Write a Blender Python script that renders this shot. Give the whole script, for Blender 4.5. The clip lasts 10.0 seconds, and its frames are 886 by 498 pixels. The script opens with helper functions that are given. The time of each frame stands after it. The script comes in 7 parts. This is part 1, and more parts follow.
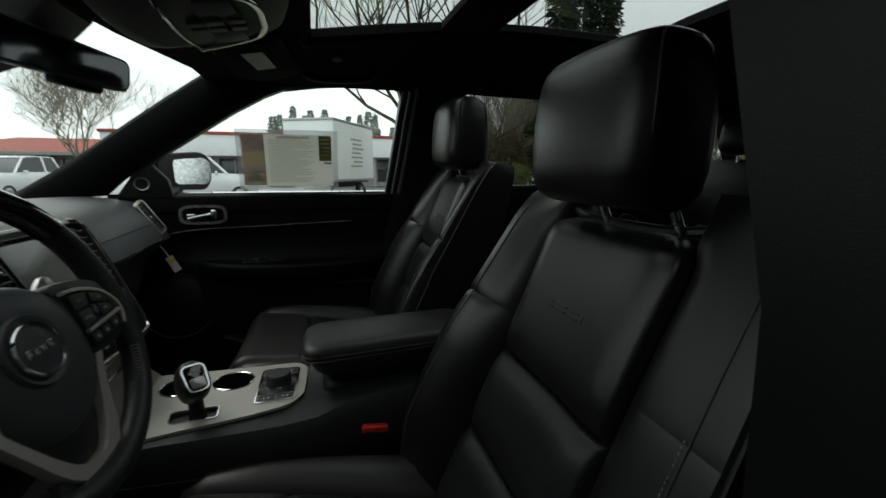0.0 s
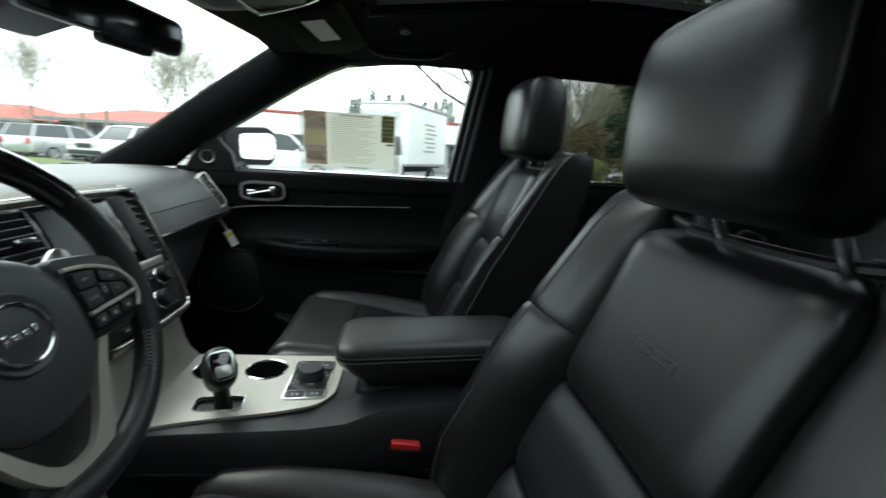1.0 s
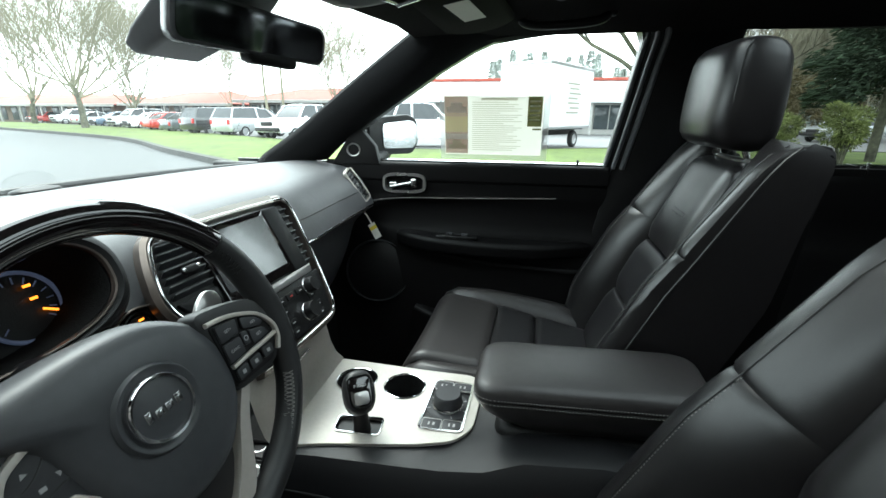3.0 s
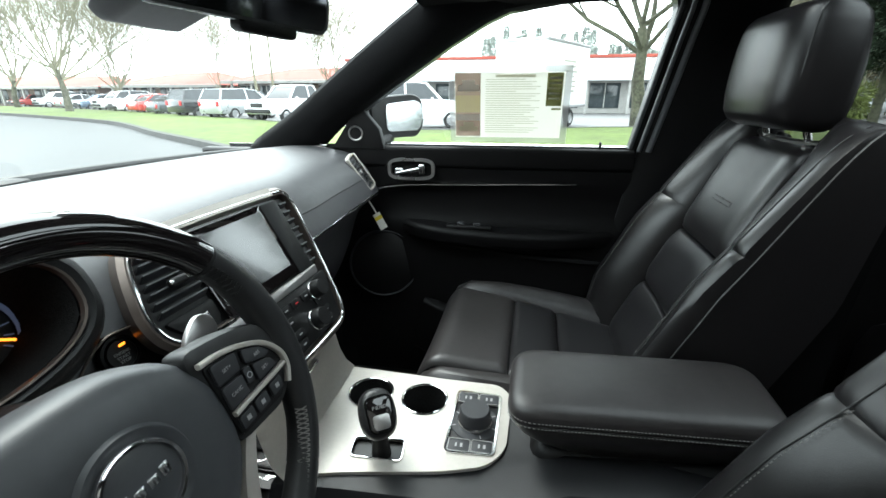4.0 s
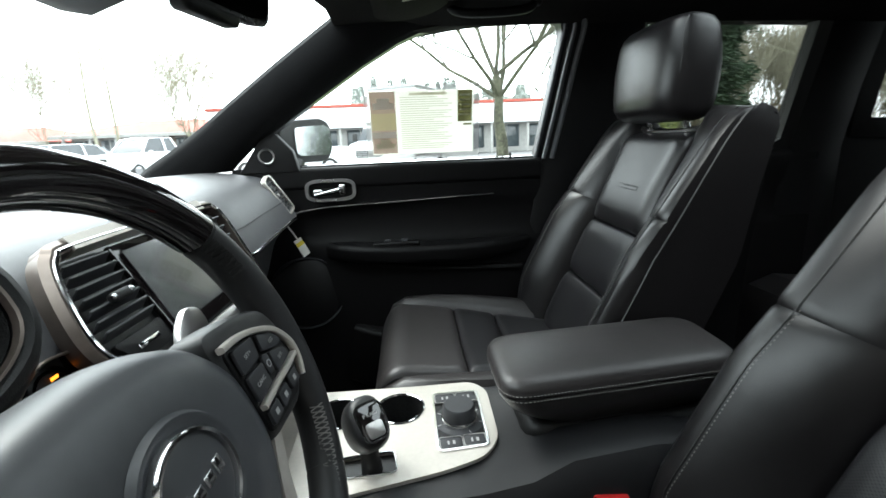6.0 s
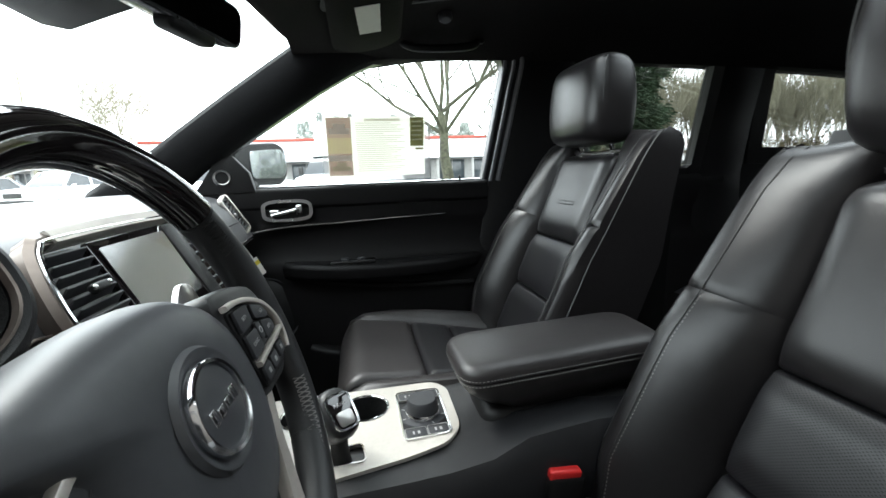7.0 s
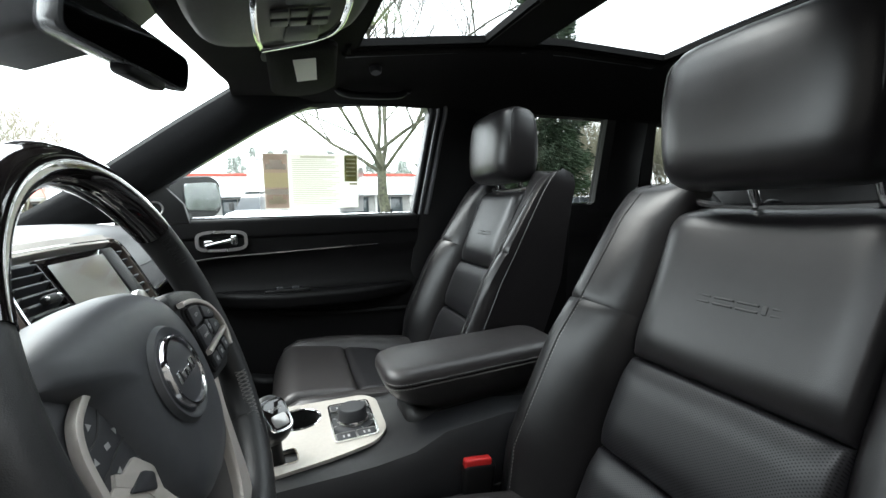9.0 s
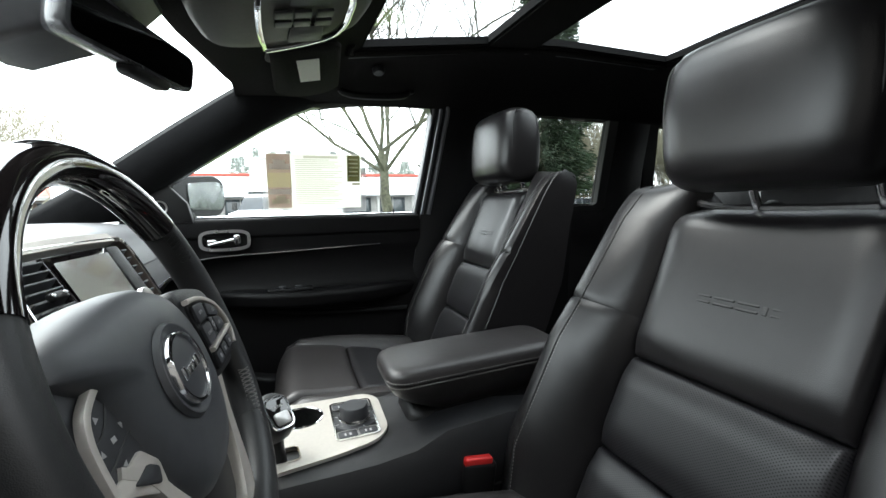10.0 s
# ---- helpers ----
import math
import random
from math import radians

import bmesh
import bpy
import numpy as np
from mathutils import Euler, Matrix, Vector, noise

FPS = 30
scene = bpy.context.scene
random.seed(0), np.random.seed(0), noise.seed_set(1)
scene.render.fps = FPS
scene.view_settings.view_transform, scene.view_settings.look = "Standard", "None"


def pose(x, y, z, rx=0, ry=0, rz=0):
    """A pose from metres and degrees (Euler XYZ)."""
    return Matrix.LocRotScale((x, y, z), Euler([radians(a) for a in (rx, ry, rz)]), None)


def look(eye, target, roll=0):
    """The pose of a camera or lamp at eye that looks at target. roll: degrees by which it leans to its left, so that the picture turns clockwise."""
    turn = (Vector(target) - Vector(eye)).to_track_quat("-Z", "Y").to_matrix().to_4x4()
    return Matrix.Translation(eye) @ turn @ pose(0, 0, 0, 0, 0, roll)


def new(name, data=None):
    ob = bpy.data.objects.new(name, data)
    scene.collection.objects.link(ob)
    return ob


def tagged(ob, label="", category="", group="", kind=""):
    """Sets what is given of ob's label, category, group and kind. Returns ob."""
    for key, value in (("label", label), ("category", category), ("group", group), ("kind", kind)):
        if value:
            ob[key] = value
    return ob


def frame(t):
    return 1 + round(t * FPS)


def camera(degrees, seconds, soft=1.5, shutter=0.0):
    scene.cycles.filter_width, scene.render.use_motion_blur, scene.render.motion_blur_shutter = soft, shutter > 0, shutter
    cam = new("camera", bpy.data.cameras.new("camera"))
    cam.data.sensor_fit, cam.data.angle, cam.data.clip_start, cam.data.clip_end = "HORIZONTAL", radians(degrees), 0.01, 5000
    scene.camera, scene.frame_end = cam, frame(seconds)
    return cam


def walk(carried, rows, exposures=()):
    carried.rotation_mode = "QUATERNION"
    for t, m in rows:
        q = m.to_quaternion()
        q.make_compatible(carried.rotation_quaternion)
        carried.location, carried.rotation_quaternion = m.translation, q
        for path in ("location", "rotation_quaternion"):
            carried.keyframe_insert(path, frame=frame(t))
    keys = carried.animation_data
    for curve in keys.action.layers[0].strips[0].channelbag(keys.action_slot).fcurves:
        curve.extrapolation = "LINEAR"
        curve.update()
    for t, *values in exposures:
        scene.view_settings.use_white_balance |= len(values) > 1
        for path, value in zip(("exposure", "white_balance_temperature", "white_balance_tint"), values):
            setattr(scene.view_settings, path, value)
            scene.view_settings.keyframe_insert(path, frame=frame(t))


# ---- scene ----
cam = camera(91.6, 10.0, shutter=0.5)
PATH = [
    (0, (0.285, -0.912, 1.309), (0.842, 0.975, 0.95), 0.2),
    (0.5, (0.308, -0.843, 1.312), (0.893, 1.026, 0.908), 2.3),
    (1, (0.33, -0.799, 1.306), (0.596, 1.138, 0.888), 3.5),
    (1.5, (0.348, -0.757, 1.312), (0.277, 1.178, 0.809), 4.2),
    (2, (0.358, -0.718, 1.33), (0.101, 1.181, 0.758), 3.6),
    (2.5, (0.333, -0.69, 1.354), (-0.001, 1.191, 0.762), 1.1),
    (3, (0.304, -0.658, 1.375), (-0.043, 1.219, 0.779), 0.4),
    (4.5, (0.196, -0.541, 1.369), (-0.064, 1.315, 0.67), -0.7),
    (5, (0.156, -0.538, 1.348), (0.023, 1.343, 0.681), -1.3),
    (5.5, (0.128, -0.559, 1.325), (0.161, 1.354, 0.74), -2.3),
    (6, (0.112, -0.586, 1.296), (0.306, 1.341, 0.795), -2.3),
    (7.5, (0.073, -0.694, 1.253), (0.603, 1.21, 0.947), -2.0),
    (8, (0.072, -0.732, 1.247), (0.68, 1.155, 0.984), -1.9),
    (8.5, (0.071, -0.76, 1.245), (0.741, 1.111, 1.025), -1.8),
    (9, (0.074, -0.772, 1.249), (0.793, 1.084, 1.05), -1.5),
    (9.5, (0.073, -0.774, 1.248), (0.783, 1.084, 1.043), -1.2),
    (10, (0.073, -0.776, 1.248), (0.783, 1.084, 1.052), -1.3),
]
EXPO = [(0, -1.2, 6450, 1), (0.5, -0.15, 6350, -1), (1, 0.3, 6200, -2), (1.5, 0.56, 6130, -2), (2, 0.75, 6100, -2), (2.5, 1.0, 6060, -2), (3, 1.0, 6080, -1), (4.5, 1.10, 6160, 3), (6, 1.20, 6210, 4), (7.5, 1.30, 6260, 7), (10, 1.30, 6280, 7)]
walk(cam, [(t, look(eye, target, roll)) for t, eye, target, roll in PATH], EXPO)

# ---- world and sun: a bright overcast sky ----
world = bpy.data.worlds.new("overcast")
scene.world = world
world.use_nodes = True
wn, wl = world.node_tree.nodes, world.node_tree.links
wn.clear()
sky = wn.new("ShaderNodeTexSky")
sky.sky_type = "NISHITA"
sky.sun_disc = False
sky.sun_elevation, sky.sun_rotation = radians(54), radians(308)
sky.air_density, sky.dust_density = 1.0, 4.0
grey = wn.new("ShaderNodeMix")
grey.data_type = "RGBA"
grey.inputs[0].default_value = 0.86
grey.inputs[7].default_value = (22.0, 22.6, 23.2, 1)
bg = wn.new("ShaderNodeBackground")
bg.inputs[1].default_value = 0.20
wout = wn.new("ShaderNodeOutputWorld")
wl.new(sky.outputs[0], grey.inputs[6])
wl.new(grey.outputs[2], bg.inputs[0])
wl.new(bg.outputs[0], wout.inputs[0])
sun_data = bpy.data.lights.new("sun", "SUN")
sun_data.energy, sun_data.angle, sun_data.color = 1.4, radians(20), (1.0, 0.97, 0.92)
sun = new("sun", sun_data)
sun.matrix_world = look((0, 0, 30), (17, -13, 0))

# ---- materials ----
def material(name, color, rough=0.5, metal=0.0, spread=0.15, scale=60.0, bump=0.0, bump_scale=400.0, big=3.0, coat=0.0, spec=0.5, kind="noise", color2=None, detail=4.0, each=False, stretch=None):
    """Base colour with variation at two scales, and a fine relief."""
    m = bpy.data.materials.new(name)
    m.use_nodes = True
    n, l = m.node_tree.nodes, m.node_tree.links
    b = n["Principled BSDF"]
    b.inputs["Roughness"].default_value = rough
    b.inputs["Metallic"].default_value = metal
    b.inputs["Coat Weight"].default_value = coat
    b.inputs["Specular IOR Level"].default_value = spec
    co = n.new("ShaderNodeTexCoord")
    src = co.outputs["Object"]
    if stretch:
        mp = n.new("ShaderNodeMapping")
        mp.inputs["Scale"].default_value = stretch
        l.new(src, mp.inputs[0])
        src = mp.outputs[0]
    fine = n.new("ShaderNodeTexNoise")
    fine.inputs["Scale"].default_value, fine.inputs["Detail"].default_value = scale, detail
    l.new(src, fine.inputs["Vector"])
    wide = n.new("ShaderNodeTexNoise")
    wide.inputs["Scale"].default_value = big
    l.new(src, wide.inputs["Vector"])
    add = n.new("ShaderNodeMath")
    add.operation = "ADD"
    l.new(fine.outputs[0], add.inputs[0])
    l.new(wide.outputs[0], add.inputs[1])
    half = n.new("ShaderNodeMath")
    half.operation = "MULTIPLY"
    half.inputs[1].default_value = 0.5
    l.new(add.outputs[0], half.inputs[0])
    fac = half.outputs[0]
    if each:
        info = n.new("ShaderNodeObjectInfo")
        mixr = n.new("ShaderNodeMath")
        mixr.operation = "MULTIPLY_ADD"
        mixr.inputs[1].default_value, mixr.inputs[2].default_value = 0.3, -0.15
        l.new(info.outputs["Random"], mixr.inputs[0])
        ad2 = n.new("ShaderNodeMath")
        ad2.operation = "ADD"
        l.new(mixr.outputs[0], ad2.inputs[0])
        l.new(fac, ad2.inputs[1])
        fac = ad2.outputs[0]
    ramp = n.new("ShaderNodeValToRGB")
    lo = tuple(c * (1 - spread) for c in color)
    hi = color2 if color2 else tuple(min(1, c * (1 + spread)) for c in color)
    ramp.color_ramp.elements[0].position, ramp.color_ramp.elements[1].position = 0.32, 0.68
    ramp.color_ramp.elements[0].color, ramp.color_ramp.elements[1].color = (*lo, 1), (*hi, 1)
    l.new(fac, ramp.inputs[0])
    l.new(ramp.outputs[0], b.inputs["Base Color"])
    rr = n.new("ShaderNodeMapRange")
    rr.inputs["To Min"].default_value, rr.inputs["To Max"].default_value = max(0.02, rough - 0.07), min(1, rough + 0.07)
    l.new(wide.outputs[0], rr.inputs["Value"])
    l.new(rr.outputs[0], b.inputs["Roughness"])
    if bump:
        bp = n.new("ShaderNodeBump")
        bp.inputs["Strength"].default_value, bp.inputs["Distance"].default_value = bump, 0.0012
        if kind == "cells":
            t = n.new("ShaderNodeTexVoronoi")
            t.inputs["Scale"].default_value = bump_scale
            l.new(src, t.inputs["Vector"])
            l.new(t.outputs["Distance"], bp.inputs["Height"])
        else:
            t = n.new("ShaderNodeTexNoise")
            t.inputs["Scale"].default_value, t.inputs["Detail"].default_value = bump_scale, 3.0
            l.new(src, t.inputs["Vector"])
            l.new(t.outputs[0], bp.inputs["Height"])
        l.new(bp.outputs[0], b.inputs["Normal"])
    return m


def glass_material(name, tint, gloss=0.9, dirt=0.0):
    m = bpy.data.materials.new(name)
    m.use_nodes = True
    n, l = m.node_tree.nodes, m.node_tree.links
    n.clear()
    out = n.new("ShaderNodeOutputMaterial")
    tr = n.new("ShaderNodeBsdfTransparent")
    tr.inputs[0].default_value = (*tint, 1)
    gl = n.new("ShaderNodeBsdfGlossy")
    gl.inputs["Roughness"].default_value = 0.02
    gl.inputs[0].default_value = (gloss, gloss, gloss, 1)
    lw = n.new("ShaderNodeLayerWeight")
    lw.inputs[0].default_value = 0.5
    pw = n.new("ShaderNodeMath")
    pw.operation = "POWER"
    pw.inputs[1].default_value = 5.0
    fr = n.new("ShaderNodeMath")
    fr.operation = "MULTIPLY_ADD"
    fr.inputs[1].default_value, fr.inputs[2].default_value = 0.9, 0.05
    l.new(lw.outputs["Facing"], pw.inputs[0])
    l.new(pw.outputs[0], fr.inputs[0])
    mx = n.new("ShaderNodeMixShader")
    l.new(fr.outputs[0], mx.inputs[0])
    l.new(tr.outputs[0], mx.inputs[1])
    l.new(gl.outputs[0], mx.inputs[2])
    l.new(mx.outputs[0], out.inputs[0])
    return m


def glow_material(name, color, strength):
    m = bpy.data.materials.new(name)
    m.use_nodes = True
    n = m.node_tree.nodes
    b = n["Principled BSDF"]
    b.inputs["Base Color"].default_value = (*[c * 0.3 for c in color], 1)
    b.inputs["Emission Color"].default_value = (*color, 1)
    b.inputs["Emission Strength"].default_value = strength
    return m


def perforated_material(name, color):
    """Leather with a regular field of pin holes."""
    m = material(name, color, 0.42, 0, 0.2, 90, 0.10, 1500, 5)
    n, l = m.node_tree.nodes, m.node_tree.links
    b = n["Principled BSDF"]
    co = n.new("ShaderNodeTexCoord")
    sep = n.new("ShaderNodeSeparateXYZ")
    l.new(co.outputs["Object"], sep.inputs[0])
    def chain(sock, ops):
        for op, v in ops:
            k = n.new("ShaderNodeMath")
            k.operation = op
            l.new(sock, k.inputs[0])
            if v is not None:
                k.inputs[1].default_value = v
            sock = k.outputs[0]
        return sock
    def both(op, a, c):
        k = n.new("ShaderNodeMath")
        k.operation = op
        l.new(a, k.inputs[0])
        l.new(c, k.inputs[1])
        return k.outputs[0]
    P = 0.0050
    along = both("ADD", sep.outputs[2], chain(sep.outputs[0], [("MULTIPLY", 0.8)]))
    a = both("ADD", sep.outputs[1], along)
    c = both("SUBTRACT", sep.outputs[1], along)
    fa = chain(a, [("DIVIDE", P), ("FRACT", None), ("SUBTRACT", 0.5), ("POWER", 2.0)])
    fb = chain(c, [("DIVIDE", P), ("FRACT", None), ("SUBTRACT", 0.5), ("POWER", 2.0)])
    d = both("ADD", fa, fb)
    hole = chain(d, [("LESS_THAN", 0.060)])
    mx = n.new("ShaderNodeMix")
    mx.data_type = "RGBA"
    l.new(hole, mx.inputs[0])
    old = b.inputs["Base Color"].links[0].from_socket
    l.new(old, mx.inputs[6])
    mx.inputs[7].default_value = (0.004, 0.004, 0.004, 1)
    l.new(mx.outputs[2], b.inputs["Base Color"])
    sheen = n.new("ShaderNodeMath")
    sheen.operation = "MULTIPLY_ADD"
    sheen.inputs[1].default_value, sheen.inputs[2].default_value = -0.25, 0.42
    l.new(hole, sheen.inputs[0])
    l.new(sheen.outputs[0], b.inputs["Specular IOR Level"])
    return m


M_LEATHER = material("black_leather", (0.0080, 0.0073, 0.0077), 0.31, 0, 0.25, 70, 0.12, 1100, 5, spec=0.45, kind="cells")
# the same leather, paler: light from above is put into the colour
M_LEATHER_LIT = material("leather_painted_lit", (0.024, 0.0215, 0.0215), 0.40, 0, 0.25, 70, 0.12, 1100, 5, spec=0.5, kind="cells")
M_PERF = perforated_material("perforated_leather", (0.0125, 0.0118, 0.0132))
M_THREAD = material("grey_thread", (0.22, 0.21, 0.20), 0.8, 0, 0.2, 200)
M_PIPE = material("black_piping", (0.012, 0.012, 0.012), 0.5, 0, 0.2, 90)
M_CONSOLE = material("console_skin", (0.0075, 0.0077, 0.0088), 0.42, 0, 0.18, 80, 0.2, 900, 3, kind="cells")
M_SHELL = material("matt_black_vinyl", (0.0022, 0.0022, 0.0024), 0.6, 0, 0.25, 70, 0.10, 1200, 5, spec=0.09, kind="cells")
M_DASH = material("soft_dash_skin", (0.056, 0.0565, 0.060), 0.46, 0, 0.18, 80, 0.16, 900, 3, spec=0.75, kind="cells")
M_WHEEL = material("wheel_leather", (0.012, 0.0122, 0.0128), 0.42, 0, 0.2, 90, 0.12, 1400, 6, kind="cells")
M_AIRBAG = material("airbag_skin", (0.050, 0.0525, 0.0575), 0.46, 0, 0.12, 90, 0.06, 1400, 6, spec=0.6)
M_PLASTIC = material("black_plastic", (0.005, 0.005, 0.0053), 0.45, 0, 0.2, 120, 0.25, 700, 6, spec=0.3)
M_BUTTON = material("button_plastic", (0.024, 0.025, 0.028), 0.5, 0, 0.15, 150)
M_PIANO = material("gloss_black_wood", (0.006, 0.005, 0.005), 0.06, 0, 0.3, 40, coat=1.0)
M_CHROME = material("chrome", (0.75, 0.75, 0.76), 0.10, 1.0, 0.05, 30)
M_SATIN = material("satin_champagne_metal", (0.535, 0.503, 0.458), 0.36, 0.40, 0.06, 160, 0.05, 900, 4)
M_SILVER = material("satin_silver", (0.45, 0.44, 0.43), 0.30, 0.85, 0.06, 120)
M_BRONZE = material("dark_bronze_trim", (0.135, 0.112, 0.098), 0.32, 0.8, 0.1, 120)
M_DOOR = material("door_skin", (0.0042, 0.0040, 0.0042), 0.50, 0, 0.2, 80, 0.2, 900, 3, spec=0.18, kind="cells")
M_LINER = material("black_headliner_cloth", (0.019, 0.0178, 0.0170), 0.95, 0, 0.25, 220, 0.4, 900, 4, spec=0.08)
M_CARPET = material("black_carpet", (0.012, 0.012, 0.012), 1.0, 0, 0.5, 300, 0.8, 600, 4, spec=0.08)
M_RUBBER = material("black_rubber", (0.006, 0.006, 0.006), 0.35, 0, 0.2, 100)
M_WINDSHIELD = glass_material("clear_glass", (0.72, 0.745, 0.73))
M_DIMMED = material("dimmed_mirror", (0.17, 0.175, 0.185), 0.02, 1.0, 0.01, 3)
M_ROOFGLASS = glass_material("roof_glass", (0.42, 0.435, 0.43))
M_TINT = glass_material("tinted_glass", (0.27, 0.28, 0.275))
M_SCREEN = material("screen_glass", (0.034, 0.035, 0.037), 0.16, 0, 0.6, 45, coat=0.3, spec=0.7)
M_SCREEN.node_tree.nodes["Principled BSDF"].inputs["IOR"].default_value = 1.75
M_RED = material("red_plastic", (0.55, 0.02, 0.02), 0.4, 0, 0.1, 100)
M_PAPER = material("white_paper", (0.78, 0.77, 0.72), 0.7, 0, 0.04, 90)
M_GREYINK = material("grey_ink", (0.36, 0.35, 0.30), 0.7, 0, 0.1, 90)
M_YELLOW = material("yellow_label", (0.75, 0.62, 0.05), 0.6, 0, 0.05, 90)
M_ORANGE = glow_material("orange_light", (1.0, 0.25, 0.02), 1.6)
M_DIALGLOW = glow_material("dial_light", (0.25, 0.3, 0.5), 0.06)
M_MARK = material("white_marking", (0.35, 0.35, 0.35), 0.6, 0, 0.05, 90)
M_CARPAINT = material("dark_car_paint", (0.020, 0.024, 0.028), 0.2, 0, 0.03, 20, coat=0.8)

# ---- building tools ----
def thing(name, at, label="", category="", group="", kind=""):
    ob = new(name)
    ob.empty_display_size = 0.05
    ob.location = at
    return tagged(ob, label, category, group, kind)


def part(name, bm, mat, parent=None, label="", flat=False):
    """Links a bmesh, given in world metres, as one mesh under a thing or a part."""
    me = bpy.data.meshes.new(name)
    bmesh.ops.recalc_face_normals(bm, faces=bm.faces)
    if not flat:
        for f in bm.faces:
            f.smooth = True
        for e in bm.edges:
            if len(e.link_faces) == 2 and e.calc_face_angle(0) > 0.75:
                e.smooth = False
    bm.to_mesh(me)
    bm.free()
    me.materials.append(mat)
    ob = new(name, me)
    if parent is not None:
        ob.parent = parent
        if parent.type == "EMPTY":
            ob.matrix_parent_inverse = Matrix.Translation(parent.location).inverted()
    if label:
        ob["label"] = label
    return ob


def structure(name, bm, mat, label, category="", flat=False):
    return tagged(part(name, bm, mat, None, "", flat), label, category, "", "structure")


def rbox(c, s, r=0.01, m=None, seg=3):
    """A box of size s round c with rounded edges, turned by m about its middle."""
    bm = bmesh.new()
    bmesh.ops.create_cube(bm, size=1)
    bmesh.ops.scale(bm, vec=s, verts=bm.verts)
    r = min(r, min(s) * 0.49)
    if r > 0:
        bmesh.ops.bevel(bm, geom=bm.edges[:], offset=r, segments=seg, profile=0.5, affect="EDGES")
    bm.transform(Matrix.Translation(c) @ (m.to_4x4() if m else Matrix.Identity(4)))
    return bm


def join(*bms):
    out = bmesh.new()
    for b in bms:
        me = bpy.data.meshes.new("tmp")
        b.to_mesh(me)
        b.free()
        out.from_mesh(me)
        bpy.data.meshes.remove(me)
    return out


def loft(loops, ends=True, closed=True):
    bm = bmesh.new()
    rows = [[bm.verts.new(p) for p in lp] for lp in loops]
    n = len(rows[0])
    for a, b in zip(rows, rows[1:]):
        for i in range(n if closed else n - 1):
            j = (i + 1) % n
            bm.faces.new((a[i], a[j], b[j], b[i]))
    if ends and closed:
        bm.faces.new(rows[0][::-1])
        bm.faces.new(rows[-1])
    return bm


def smooth_line(pts, n):
    """n points along a Catmull-Rom curve through pts."""
    P = [Vector(p) for p in pts]
    P = [P[0] * 2 - P[1]] + P + [P[-1] * 2 - P[-2]]
    out = []
    m = len(P) - 3
    for k in range(n):
        u = k / (n - 1) * m
        i = min(int(u), m - 1)
        t = u - i
        a, b, c, d = P[i:i + 4]
        out.append(0.5 * (2 * b + (c - a) * t + (2 * a - 5 * b + 4 * c - d) * t * t + (3 * b - a - 3 * c + d) * t ** 3))
    return out


def sweep(line, profile, up=(0, 0, 1), ends=True, scales=None, closed=False):
    """Sweeps a 2D profile (side, up) along a line of points."""
    loops = []
    n = len(line)
    for i, p in enumerate(line):
        if closed:
            t = line[(i + 1) % n] - line[i - 1]
        else:
            t = line[min(i + 1, n - 1)] - line[max(i - 1, 0)]
        t.normalize()
        side = t.cross(Vector(up)).normalized()
        u = side.cross(t)
        k = scales[i] if scales else 1
        loops.append([p + side * (a * k) + u * (b * k) for a, b in profile])
    if closed:
        loops.append(loops[0])
        bm = loft(loops, False)
        bmesh.ops.remove_doubles(bm, verts=bm.verts, dist=1e-6)
        return bm
    return loft(loops, ends)


def ring(r, n=12, rx=None):
    return [(r * math.cos(2 * math.pi * k / n), (rx or r) * math.sin(2 * math.pi * k / n)) for k in range(n)]


def tube(pts, r, n=10, smooth=0, up=(0, 0, 1), scales=None, closed=False):
    line = smooth_line(pts, smooth) if smooth else [Vector(p) for p in pts]
    return sweep(line, ring(r, n), up, True, scales, closed)


def lathe(profile, m, n=32):
    """Turns (radius, height) pairs round the z axis, then places them by m."""
    bm = bmesh.new()
    rows = []
    for r, h in profile:
        rows.append([bm.verts.new((max(r, 1e-5) * math.cos(2 * math.pi * k / n), max(r, 1e-5) * math.sin(2 * math.pi * k / n), h)) for k in range(n)])
    for a, b in zip(rows, rows[1:]):
        for i in range(n):
            j = (i + 1) % n
            bm.faces.new((a[i], a[j], b[j], b[i]))
    bmesh.ops.remove_doubles(bm, verts=bm.verts, dist=1e-4)
    bm.transform(m)
    return bm


def axis_to(c, direction, spin_ref=(0, 0, 1)):
    """A pose at c whose z looks along direction."""
    z = Vector(direction).normalized()
    x = Vector(spin_ref).cross(z)
    if x.length < 1e-4:
        x = Vector((0, 1, 0)).cross(z)
    x.normalize()
    y = z.cross(x)
    m = Matrix((x, y, z)).transposed().to_4x4()
    m.translation = c
    return m


def prism(poly, m, depth, r=0.0, seg=2):
    """A flat shape poly (2D), depth thick along +z, its edges rounded, placed by m."""
    bm = bmesh.new()
    vs = [bm.verts.new((a, b, 0)) for a, b in poly]
    f = bm.faces.new(vs)
    g = bmesh.ops.extrude_face_region(bm, geom=[f])
    top = [v for v in g["geom"] if isinstance(v, bmesh.types.BMVert)]
    bmesh.ops.translate(bm, verts=top, vec=(0, 0, depth))
    if r:
        es = [e for e in bm.edges if all(abs(v.co.z - depth) < 1e-6 for v in e.verts)]
        bmesh.ops.bevel(bm, geom=es, offset=r, segments=seg, profile=0.5, affect="EDGES", clamp_overlap=True)
    bm.transform(m)
    return bm


